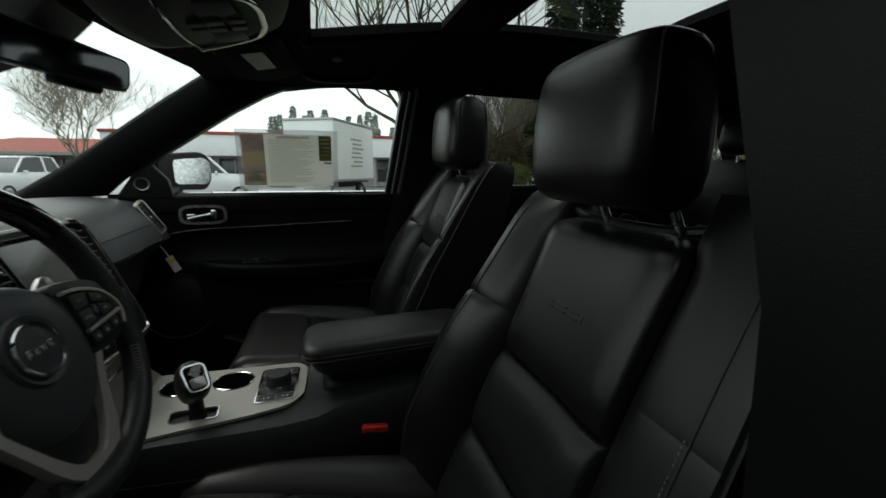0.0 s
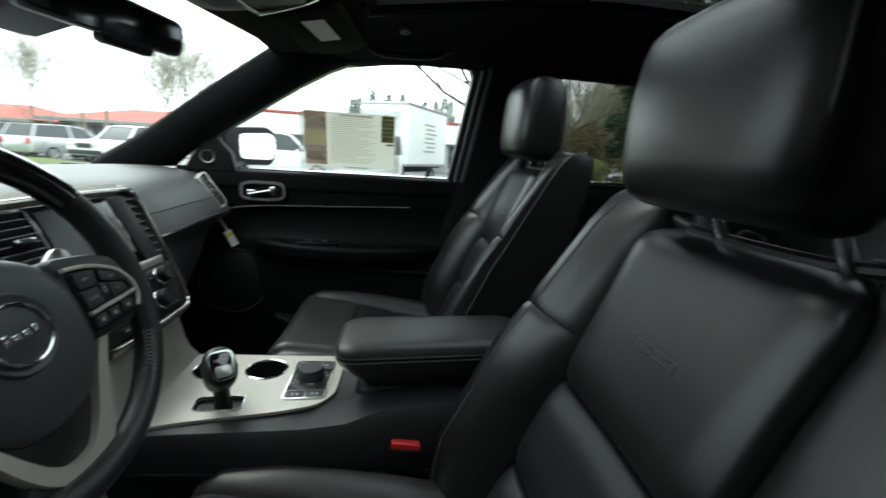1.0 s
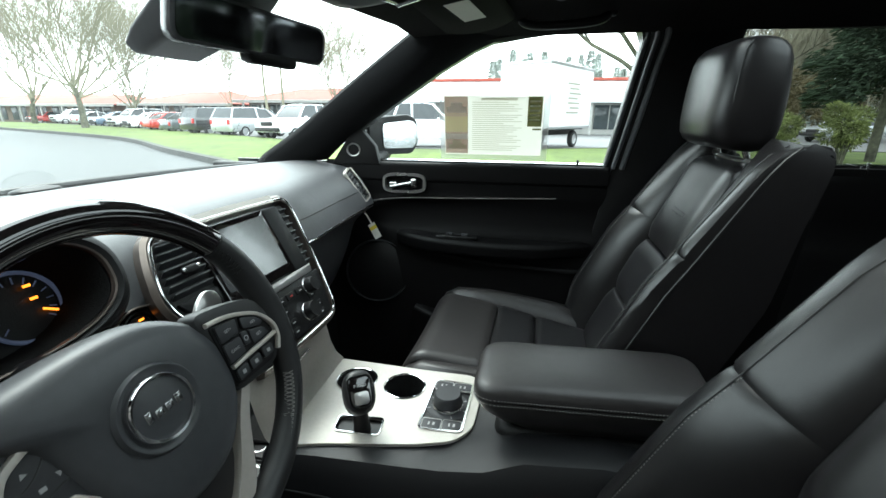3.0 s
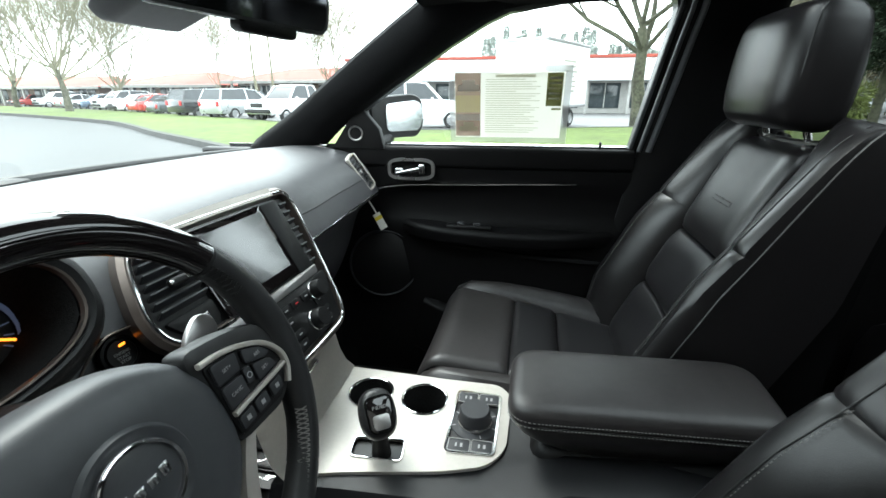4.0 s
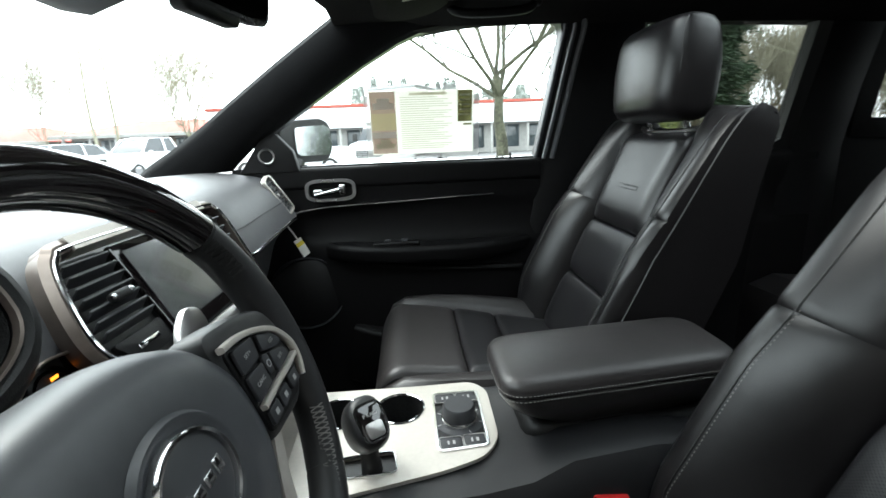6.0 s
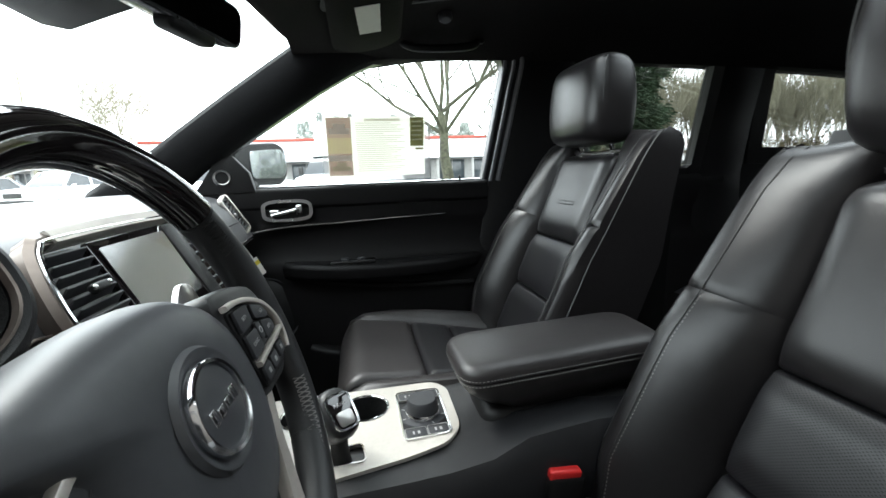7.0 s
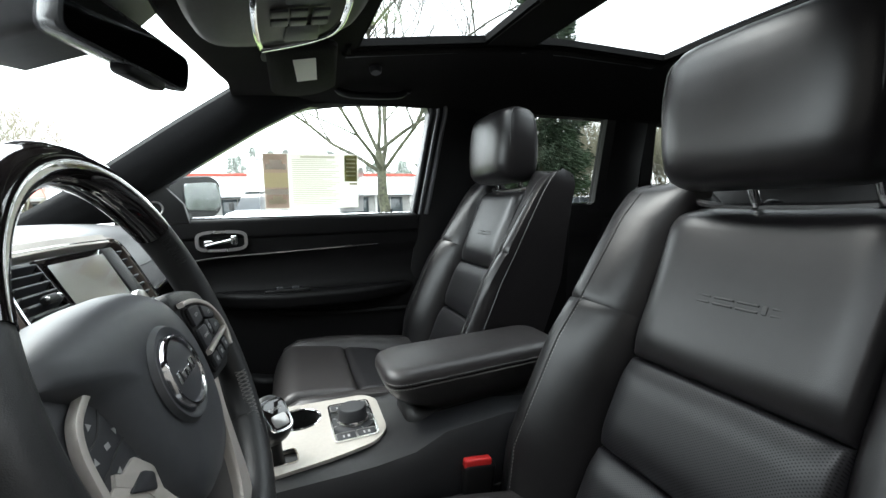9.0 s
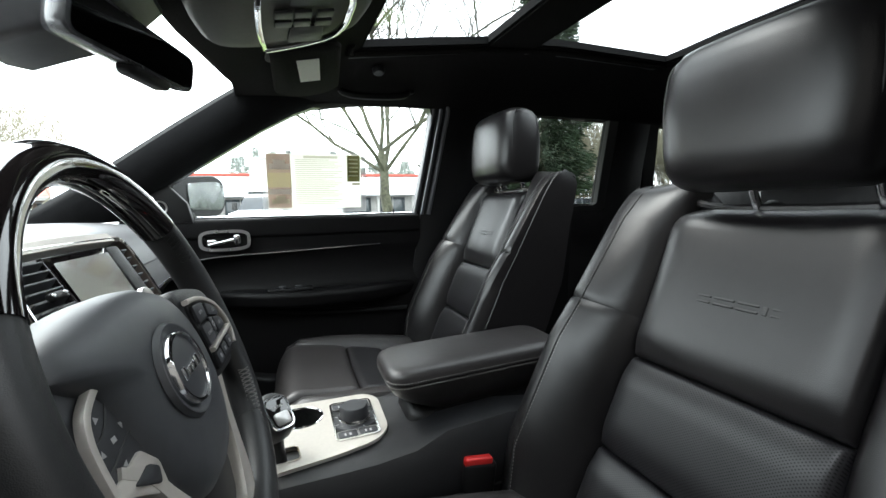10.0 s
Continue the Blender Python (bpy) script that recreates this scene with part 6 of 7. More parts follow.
part("trim_ring", sweep(smooth_line([(x, y, 1.5625 + 0.18 * (x - 0.1)) for x, y in arc], 60), rounded([(-0.006, -0.004), (0.006, -0.004), (0.006, 0.004), (-0.006, 0.004)], 0.003, 2)), M_CHROME, oh, "curved chrome trim")
part("trim_bar", sweep(smooth_line([(0.069, -0.160, 1.5605), (0.064, -0.08, 1.5535), (0.062, 0, 1.5525), (0.064, 0.08, 1.5535), (0.069, 0.160, 1.5605)], 24), rounded([(-0.005, -0.004), (0.005, -0.004), (0.005, 0.004), (-0.005, 0.004)], 0.002, 2)), M_CHROME, oh, "curved chrome trim")
for y in (-0.075, 0.075):
    part("lamp_lens", prism(rounded([(-0.035, -0.028), (0.04, -0.032), (0.04, 0.032), (-0.035, 0.028)], 0.012), axis_to((0.14, y, 1.5705), (0.17, 0, -1)), 0.004, 0.001), M_BUTTON, oh, "grey map lamp lens")
for x in (0.10, 0.13, 0.165):
    for y in (-0.018, 0.018):
        part("switch", prism(rounded([(-0.012, -0.014), (0.012, -0.014), (0.012, 0.014), (-0.012, 0.014)], 0.003, 2), axis_to((x, y, 1.5545 + 0.18 * (x - 0.1) + 0.004), (0.17, 0, -1)), 0.004, 0.001), M_BUTTON, oh)
part("small_light", rbox((0.040, 0.105, 1.5545), (0.008, 0.030, 0.006), 0.002), M_RED, oh, "tiny red lamp")

# passenger sun visor, folded up, with a white label
vis = thing("sun_visor", (0.15, 0.4, 1.60), "black cloth sun visor folded up with a white label", "sun visor")
def vis_loop(g, z):
    poly = rounded([(0.075 + g, 0.205 + g), (0.222 - g, 0.190 + g), (0.262 - g, 0.545 - g), (0.22 - g, 0.60 - g), (0.135 + g, 0.605 - g), (0.085 + g, 0.55 - g)], 0.03, 5)
    return [Vector((a, b, z + (a - 0.15) * 0.16)) for a, b in poly]


part("panel", loft([vis_loop(0.006, 1.600), vis_loop(0.0, 1.593), vis_loop(0.001, 1.585), vis_loop(0.008, 1.580)]), M_LINER, vis)
part("label", prism([(-0.088, -0.025), (0.088, -0.025), (0.088, 0.025), (-0.088, 0.025)], axis_to((0.165, 0.345, 1.5815), (0.16, 0, -1), (1, 0, 0)) @ pose(0, 0, 0, 0, 0, 6), 0.0008), M_PAPER, vis, "white paper warning label")
part("hinge", tube([(0.09, 0.20, 1.588), (0.08, 0.25, 1.588), (0.075, 0.30, 1.588)], 0.009, 10, 8), M_PLASTIC, vis)
part("clip", rbox((0.11, 0.185, 1.595), (0.04, 0.03, 0.02), 0.006), M_PLASTIC, vis)
hook = thing("coat_hook", (0.365, 0.47, 1.63), "small round grey button on the headliner", "headliner button")
part("cap", lathe([(0, 0.010), (0.013, 0.009), (0.017, 0.004), (0.018, -0.006)], axis_to((0.365, 0.47, 1.636), (0, -0.3, -1)), 20), M_BUTTON, hook)
gh = thing("grab_handle", (0.38, 0.60, 1.60), "black grab handle under the roof rail", "grab handle")
part("bar", tube([(0.27, 0.600, 1.618), (0.285, 0.588, 1.600), (0.33, 0.582, 1.592), (0.43, 0.582, 1.596), (0.475, 0.588, 1.606), (0.49, 0.600, 1.622)], 0.011, 12, 24), M_PLASTIC, gh)
for x in (0.27, 0.49):
    part("foot", rbox((x, 0.602, 1.622), (0.04, 0.03, 0.02), 0.008), M_PLASTIC, gh)

# window sticker: a printed sheet inside clear film on the passenger glass
stk = thing("window_sticker", (0.19, 0.735, 1.36), "printed vehicle information sheet in clear film on the window glass", "window sticker")
X0, X1, Z0, Z1 = 0.048, 0.352, 1.252, 1.430


def stq(u0, v0, u1, v1, lift):
    """A quad on the glass in the sheet's own 0..1 coordinates."""
    bm = bmesh.new()
    vs = []
    for u, v in ((u0, v0), (u1, v0), (u1, v1), (u0, v1)):
        x, z = X0 + (X1 - X0) * u, Z0 + (Z1 - Z0) * v
        vs.append(bm.verts.new((x, slope_y(z) + 0.010 - lift, z)))
    f = bm.faces.new(vs)
    return bm


film = bpy.data.materials.new("clear_film")
film.use_nodes = True
fb = film.node_tree.nodes["Principled BSDF"]
fb.inputs["Base Color"].default_value = (0.9, 0.9, 0.88, 1)
fb.inputs["Alpha"].default_value = 0.5
fb.inputs["Roughness"].default_value = 0.3


def paper(name, color, through_):
    """Thin printed paper that lets daylight through from behind."""
    m = bpy.data.materials.new(name)
    m.use_nodes = True
    n, l = m.node_tree.nodes, m.node_tree.links
    n.clear()
    o = n.new("ShaderNodeOutputMaterial")
    nz = n.new("ShaderNodeTexNoise")
    nz.inputs["Scale"].default_value = 60
    mc = n.new("ShaderNodeMix")
    mc.data_type = "RGBA"
    mc.inputs[6].default_value = (*[c * 0.92 for c in color], 1)
    mc.inputs[7].default_value = (*color, 1)
    l.new(nz.outputs[0], mc.inputs[0])
    d, t = n.new("ShaderNodeBsdfDiffuse"), n.new("ShaderNodeBsdfTranslucent")
    l.new(mc.outputs[2], d.inputs[0])
    l.new(mc.outputs[2], t.inputs[0])
    mx = n.new("ShaderNodeMixShader")
    mx.inputs[0].default_value = through_
    l.new(d.outputs[0], mx.inputs[1])
    l.new(t.outputs[0], mx.inputs[2])
    l.new(mx.outputs[0], o.inputs[0])
    return m


T_CREAM, T_OLIVE, T_TAN, T_GREY, T_PIC = paper("sheet_cream", (0.85, 0.84, 0.76), 0.55), paper("sheet_olive", (0.17, 0.17, 0.075), 0.55), paper("sheet_tan", (0.58, 0.51, 0.34), 0.55), paper("sheet_grey", (0.60, 0.58, 0.46), 0.55), paper("sheet_photo", (0.52, 0.41, 0.35), 0.55)
T_TEXT = paper("sheet_text", (0.56, 0.55, 0.43), 0.55)
T_LIGHT = paper("sheet_light", (0.86, 0.86, 0.82), 0.55)
part("film", stq(-0.05, -0.08, 1.06, 1.09, -0.001), film, stk, "clear plastic film")
part("sheet", stq(0.0, 0.0, 1.0, 1.0, 0.0), T_CREAM, stk, "cream printed sheet")
ph = part("photo", stq(0.005, 0.66, 0.245, 0.99, 0.0012), T_PIC, stk, "small printed photo of a car")
part("car_shape", join(stq(0.03, 0.72, 0.23, 0.82, 0.002), stq(0.07, 0.82, 0.19, 0.89, 0.002)), T_LIGHT, ph)
part("caption", stq(0.005, 0.40, 0.245, 0.66, 0.0012), T_TAN, stk, "tan caption panel")
ph = part("photo", stq(0.005, 0.02, 0.245, 0.40, 0.0012), T_PIC, stk, "small printed photo of a car")
part("car_shape", join(stq(0.04, 0.10, 0.22, 0.18, 0.002), stq(0.08, 0.18, 0.18, 0.25, 0.002)), T_GREY, ph)
part("sky_strip", stq(0.01, 0.27, 0.24, 0.37, 0.002), T_LIGHT, ph)
part("dark_box", stq(0.845, 0.50, 0.985, 0.985, 0.0012), T_OLIVE, stk, "olive printed box")
for k in range(24):
    part("text_line", stq(0.29, 0.89 - 0.035 * k, 0.29 + (0.50 if k % 5 else 0.36) - 0.04 * (k % 3), 0.901 - 0.035 * k, 0.0012), T_TEXT, stk, "pale line of print")
part("heading", stq(0.38, 0.925, 0.74, 0.965, 0.0012), T_GREY, stk)
part("box_lines", join(*[stq(0.865, 0.90 - 0.075 * k, 0.965, 0.925 - 0.075 * k, 0.0020) for k in range(5)]), T_LIGHT, stk)
part("small_line", stq(0.90, 0.44, 0.985, 0.47, 0.0012), T_OLIVE, stk)

# passenger side mirror outside
M_SIDEGLASS = material("wet_mirror", (0.58, 0.60, 0.61), 0.04, 1.0, 0.25, 160, 0.10, 300, 60)
sm = thing("side_mirror", (-0.20, 0.90, 1.22), "black side mirror with a wet glass", "side mirror")
MG = axis_to((-0.165, 0.915, 1.302), (0.80, -0.58, 0.022))


def sm_loop(k, z, off=0.0):
    poly = rounded([(-0.125, -0.066), (0.075, -0.070), (0.105, -0.03), (0.100, 0.055), (0.06, 0.074), (-0.125, 0.060)], 0.03, 4)
    return [MG @ Vector((a * k + off, b * k, z)) for a, b in poly]


part("housing", loft([sm_loop(0.5, -0.11), sm_loop(0.85, -0.085), sm_loop(1.0, -0.04), sm_loop(1.0, 0.0), sm_loop(0.95, 0.006)]), M_PLASTIC, sm)
part("glass", loft([sm_loop(0.70, 0.008, 0.022), sm_loop(0.69, 0.0095, 0.022)]), M_SIDEGLASS, sm, "mirror glass")
part("foot", tube([(-0.22, 0.80, 1.215), (-0.21, 0.86, 1.225), (-0.21, 0.92, 1.25)], 0.028, 12, 8), M_PLASTIC, sm)

# ---- outside ----
M_ASPHALT = material("wet_asphalt", (0.075, 0.078, 0.08), 0.6, 0, 0.2, 40, 0.4, 90, 0.15, spec=0.25)
M_LOT = material("pale_asphalt", (0.14, 0.14, 0.14), 0.7, 0, 0.2, 20, 0.3, 60, 0.2)
M_GRASS = material("grass", (0.080, 0.115, 0.018), 0.9, 0, 0.45, 3.0, 0.8, 30, 0.3)
M_KERB = material("kerb_concrete", (0.055, 0.055, 0.052), 0.9, 0, 0.3, 8, 0.3, 40, 1.0)
M_BARK = material("mossy_bark", (0.095, 0.088, 0.066), 0.95, 0, 0.8, 9, 0.8, 40, 2.0, color2=(0.15, 0.150, 0.105))
M_TWIG = material("grey_twigs", (0.24, 0.228, 0.165), 0.9, 0, 0.3, 10)
M_THICKET = material("brown_thicket", (0.155, 0.128, 0.070), 0.9, 0, 0.5, 3)
# far needles: the haze of distance is put into this pale colour
M_FARNEEDLE = material("needles_painted_haze", (0.30, 0.33, 0.30), 0.9, 0, 0.4, 0.6)
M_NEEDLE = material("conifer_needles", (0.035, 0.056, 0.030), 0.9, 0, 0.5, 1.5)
M_SHRUB = material("shrub_leaves", (0.15, 0.175, 0.055), 0.85, 0, 0.5, 3.0)
M_ROOF = material("red_roof_tiles", (0.30, 0.062, 0.042), 0.75, 0, 0.2, 3.0, 0.4, 12, 0.2)
M_WALL = material("grey_wall", (0.34, 0.335, 0.32), 0.85, 0, 0.12, 4.0)
M_DARKWALL = material("brown_wall", (0.16, 0.125, 0.10), 0.85, 0, 0.2, 4.0)
M_SHOPGLASS = material("shop_window", (0.04, 0.05, 0.055), 0.08, 0, 0.3, 0.5)
M_WHITEBOX = material("white_truck_box", (0.80, 0.81, 0.83), 0.45, 0, 0.04, 2.0)
M_TYRE = material("tyre", (0.02, 0.02, 0.02), 0.8, 0, 0.2, 30)
M_RIM = material("alloy_rim", (0.4, 0.4, 0.41), 0.35, 0.8, 0.1, 30)
M_CARGLASS = material("car_glass", (0.03, 0.035, 0.04), 0.06, 0, 0.2, 2)
M_LAMP = material("lamp_glass", (0.6, 0.6, 0.6), 0.15, 0, 0.1, 20)
M_TAIL = material("tail_lamp", (0.4, 0.02, 0.02), 0.2, 0, 0.1, 20)


def flat_poly(pts, z):
    bm = bmesh.new()
    f = bm.faces.new([bm.verts.new((x, y, z)) for x, y in pts])
    if f.normal.z < 0:
        f.normal_flip()
    return bm


# ground sheet to the horizon, verge, kerb
bm = flat_poly([(-900, -900), (900, -900), (900, 900), (-900, 900)], -0.06)
structure("ground", bm, M_LOT, "pale asphalt ground of the parking lot", "ground")
KERB = smooth_line([(60, 4.2, 0), (12, 4.2, 0), (0, 5.0, 0), (-5.5, 8.6, 0), (-9.8, 11.6, 0), (-13, 13.8, 0), (-20.6, 19.3, 0), (-32, 24.6, 0), (-55, 34, 0), (-90, 46, 0)], 70)
FARG = smooth_line([(60, 19, 0), (12, 19, 0), (4.1, 18.5, 0), (-3.3, 16.0, 0), (-9, 18.5, 0), (-13.8, 21.5, 0), (-22, 26.5, 0), (-30, 31, 0), (-54, 42, 0), (-90, 56, 0)], 70)
bm = bmesh.new()
a = [bm.verts.new((p.x, p.y, -0.055)) for p in KERB]
b = [bm.verts.new((p.x + 40, -60, -0.055)) for p in KERB]
for i in range(69):
    bm.faces.new((a[i], a[i + 1], b[i + 1], b[i]))
structure("road", bm, M_ASPHALT, "grey wet asphalt road", "road")
bm = bmesh.new()
rows = []
for p, q in zip(KERB, FARG):
    rows.append([bm.verts.new((p + (q - p) * t) + Vector((0, 0, 0.10 + 0.05 * math.sin(math.pi * t)))) for t in lin(0, 1, 7)])
for r0, r1 in zip(rows, rows[1:]):
    for i in range(6):
        bm.faces.new((r0[i], r0[i + 1], r1[i + 1], r1[i]))
structure("verge", bm, M_GRASS, "bright green mown grass verge", "grass verge")
structure("kerb", sweep(KERB, [(-0.12, -0.06), (0.12, -0.06), (0.12, 0.12), (-0.12, 0.12)]), M_KERB, "dark concrete kerb along the road", "kerb")
structure("kerb_far", sweep(FARG, [(-0.10, -0.06), (0.10, -0.06), (0.10, 0.12), (-0.10, 0.12)]), M_KERB, "concrete kerb along the parking lot", "kerb")


def tree(name, x, y, height, spread, seed, label, trunk=0.18, fork=0.28, depth=5, category="tree", twig=0.012, vase=0):
    rnd = random.Random(seed)
    th = thing(name, (x, y, 0.0), label, category)
    tr, br = [], []

    def limb(p, d, length, r, level):
        n = 4
        pts = [p]
        dd = d.copy()
        for k in range(n):
            dd = (dd + Vector((rnd.uniform(-1, 1), rnd.uniform(-1, 1), rnd.uniform(-0.5, 0.9))) * (0.23 if vase else 0.16)).normalized()
            pts.append(pts[-1] + dd * (length / n))
        sc = [1 - 0.45 * k / n for k in range(n + 1)]
        sides = 7 if level == 0 else (5 if level < 3 else 3)
        (tr if level < 1 else br).append(sweep(pts, ring(r, sides), (0.3, 0.9, 0.1), False, sc))
        if level >= depth:
            return
        if vase and level == 0:
            # many limbs rising from one fork
            a0 = rnd.uniform(0, 6.28)
            for k in range(vase):
                a, tilt = a0 + 6.283 * k / vase + rnd.uniform(-0.25, 0.25), radians((12, 34, 56, 26, 46)[k % 5] + rnd.uniform(-6, 6))
                nd = Vector((math.cos(a) * math.sin(tilt), math.sin(a) * math.sin(tilt), math.cos(tilt)))
                limb(pts[4 if k % 2 else 3], nd, height * rnd.uniform(0.27, 0.34), r * 0.32, 1)
            return
        kids = 5 if level == 0 else ((5 if vase else 4) if level < 3 else rnd.randint(2, 3))
        for k in range(kids):
            at = pts[-1] if k == 0 or level == 0 else pts[rnd.randint(2, n)]
            side = Vector((rnd.uniform(-1, 1), rnd.uniform(-1, 1), rnd.uniform(0.0, 0.75))).normalized()
            nd = (dd * 0.62 + side * spread).normalized()
            limb(at, nd, length * rnd.uniform(0.62, 0.86) if vase else length * rnd.uniform(0.68, 0.95), max(r * (0.62 if k == 0 else 0.44), twig), level + 1)

    limb(Vector((x, y, 0.0)), Vector((0.02, 0.0, 1)), height * fork, trunk, 0)
    part("trunk", join(*tr), M_BARK, th)
    part("branches", merge_fast(br), M_BARK if twig < 0.006 else M_TWIG, th)
    return th


def merge_fast(bms):
    vs, fs, o = [], [], 0
    for b in bms:
        b.verts.index_update()
        vs += [v.co.copy() for v in b.verts]
        fs += [[v.index + o for v in f.verts] for f in b.faces]
        o += len(b.verts)
        b.free()
    me = bpy.data.meshes.new("tmp")
    me.from_pydata(vs, [], fs)
    out = bmesh.new()
    out.from_mesh(me)
    bpy.data.meshes.remove(me)
    return out


def leaf_cloud(n, fn, size, seed):
    """n small bent leaf clumps; fn gives a place from a random source."""
    rnd = random.Random(seed)
    vs, fs = [], []
    for _ in range(n):
        p, out = fn(rnd)
        s = size * rnd.uniform(0.6, 1.5)
        a = Vector((rnd.uniform(-1, 1), rnd.uniform(-1, 1), rnd.uniform(-1, 1))).normalized()
        b = a.cross(Vector((rnd.uniform(-1, 1), rnd.uniform(-1, 1), rnd.uniform(-1, 1)))).normalized()
        d = out
        o = len(vs)
        vs += [p - b * s * 0.35, p + d * s * 0.5 + a * s * 0.2, p + b * s * 0.35, p + d * s + a * s * 0.1]
        fs += [(o, o + 1, o + 3), (o + 1, o + 2, o + 3)]
    me = bpy.data.meshes.new("tmp")
    me.from_pydata(vs, [], fs)
    bm = bmesh.new()
    bm.from_mesh(me)
    bpy.data.meshes.remove(me)
    return bm


def conifer(x, y, h, r, seed, n=5000, label="tall dark green conifer", size=0.22, mat=None, foot=0.07):
    th = thing("conifer", (x, y, 0), label, "conifer", "conifers")
    # far trunks take the pale twig grey, haze painted in as well
    part("trunk", tube([(x, y, -0.05), (x, y, h * 0.95)], 0.009 * h, 8, up=(0, 1, 0), scales=[1, 0.1]), M_TWIG if mat else M_BARK, th)
    rr = random.Random(seed + 7)
    count = max(9, int(h * 1.7))
    tiers = [(rr.uniform(0, 6.28), rr.uniform(0.7, 1.15)) for _ in range(count)]

    def fn(rnd):
        i = min(count - 1, int(rnd.random() ** 1.25 * count))
        k = (i + 0.3) / count
        a = tiers[i][0] + rnd.randint(0, 6) * 0.9 + rnd.gauss(0, 0.13)
        reach = rnd.random() ** 0.6
        rad = r * (1 - k) ** 0.85 * tiers[i][1] * reach
        out = Vector((math.cos(a), math.sin(a), -0.3))
        return Vector((x + rad * math.cos(a), y + rad * math.sin(a), h * (foot + (1 - foot) * k) - 0.25 * rad + rnd.gauss(0, 0.012) * h)), out
    part("crown", leaf_cloud(n, fn, size, seed), mat or M_NEEDLE, th)
    return th


def shrub(x, y, h, r, seed, n=1800, label="rounded green shrub beside the grass", size=0.09, mat=None):
    th = thing("shrub", (x, y, 0), label, "shrub", "shrubs")
    rr = random.Random(seed)
    lobes = [(rr.uniform(-0.6, 0.6) * r, rr.uniform(-0.6, 0.6) * r, rr.uniform(0.45, 0.8) * h, rr.uniform(0.3, 0.5) * r) for _ in range(9)]
    stems = [tube([(x, y, 0), (x + a * 0.4, y + b * 0.4, c * 0.5), (x + a, y + b, c)], 0.02, 5) for a, b, c, _ in lobes]
    part("stems", join(*stems), M_BARK, th)

    def fn(rnd):
        a, b, c, q = lobes[rnd.randrange(len(lobes))]
        d = Vector((rnd.gauss(0, 1), rnd.gauss(0, 1), rnd.gauss(0, 1))).normalized()
        return Vector((x + a, y + b, c)) + d * q * rnd.uniform(0.55, 1.05), d
    part("crown", leaf_cloud(n, fn, size, seed), mat or M_SHRUB, th)
    return th


# trees: mossy bare street trees, thin ones farther off
tree("street_tree", 5.3, 20.2, 17.0, 0.62, 4, "bare street tree with mossy trunk and spreading limbs on the grass", 0.32, 0.235, 6, twig=0.0055, vase=9)
tree("street_tree", -35.0, 29.8, 15.0, 0.62, 11, "bare street tree with wide branching crown on the verge", 0.29, 0.215, 6, twig=0.008, vase=13)
tree("street_tree", -38.5, 38.0, 12.5, 0.75, 5, "bare street tree with a wide hazy crown between the cars", 0.26, 0.17, 6, twig=0.010, vase=12)
tree("street_tree", -52, 39.0, 13.0, 0.65, 15, "bare street tree farther along the verge", 0.30, 0.22, 6, twig=0.010, vase=10)
tree("bare_tree", -15.2, 36, 9.6, 1.0, 21, "small bare tree in front of the buildings", 0.20, 0.2, 5, twig=0.012, vase=9)
tree("bare_tree", -28.8, 40, 9.5, 0.5, 8, "slim bare tree in front of the buildings", 0.12, 0.2, 5, twig=0.014, vase=7)
tree("bare_tree", 7.0, 17.5, 9.0, 0.7, 31, "bare tree with dense twigs behind the car", 0.11, 0.2, 6, twig=0.0058)
for k, (x, y) in enumerate(((-23.5, 38.0), (-22.3, 38.5))):
    po = thing("pole", (x, y, 0), "tall slim bare trunk beside the buildings", "pole")
    part("shaft", tube([(x, y, 0), (x - 0.25 + 0.3 * k, y, 4), (x + 0.1, y, 9.5)], 0.15, 8, 12, up=(0, 1, 0), scales=[1 - 0.05 * q for q in range(12)]), M_TWIG, po)
# conifers and shrubs beside the rear door
conifer(10.2, 14.2, 14.5, 2.0, 3, 32000, "dark green conifer seen behind the rear door", 0.22, foot=0.155)
shrub(6.35, 11.9, 1.55, 0.75, 5, 3200)
shrub(7.75, 11.4, 1.95, 0.62, 9, 3200)
for k, (x, y, h) in enumerate(((8.5, 18.4, 3.2), (9.8, 19.3, 3.6), (11.0, 20.6, 3.5))):
    shrub(x, y, h, 1.7, 60 + k, 3200, "tall brown leafless thicket", 0.16, M_THICKET)
rnd = random.Random(17)
for k in range(64):
    x = -62 + k * 2.1 + rnd.uniform(-1.5, 1.5)
    conifer(x, 90 + rnd.uniform(-8, 14), rnd.uniform(6.5, 13.5) if x > -10 else rnd.uniform(3.8, 5.6), rnd.uniform(2.4, 3.6) if x > -10 else 1.8, 40 + k, 3000, "distant conifer above the roofs, haze put into its colour", 0.55, M_FARNEEDLE)
for k in range(46):
    x = -8 + k * 1.5 + rnd.uniform(-1.2, 1.2)
    conifer(x, 112 + rnd.uniform(-6, 10), rnd.uniform(9, 16.5), rnd.uniform(1.8, 3.0), 440 + k, 2600, "distant conifer above the roofs, haze put into its colour", 0.6, M_FARNEEDLE)
for k, (x, y, h) in enumerate(((24, 4.6, 5.6), (27, 7.2, 6.4), (31, 6.0, 6.8), (35, 9.5, 7.5), (38, 6.5, 7.0))):
    conifer(x, y, h, 1.9, 900 + k, 5000, "dark green conifer far behind the car", 0.3)
# leafless wood to the rear
for k in range(96):
    x = 15.5 + 0.32 * k
    tree("bare_tree", x + rnd.uniform(-0.5, 0.5), 34 + rnd.uniform(-1, 8) - 0.08 * k, rnd.uniform(5.2, 8.6), 0.20, 700 + k, "slim pale leafless tree in the wood", 0.06, 0.35, 4, twig=0.020)
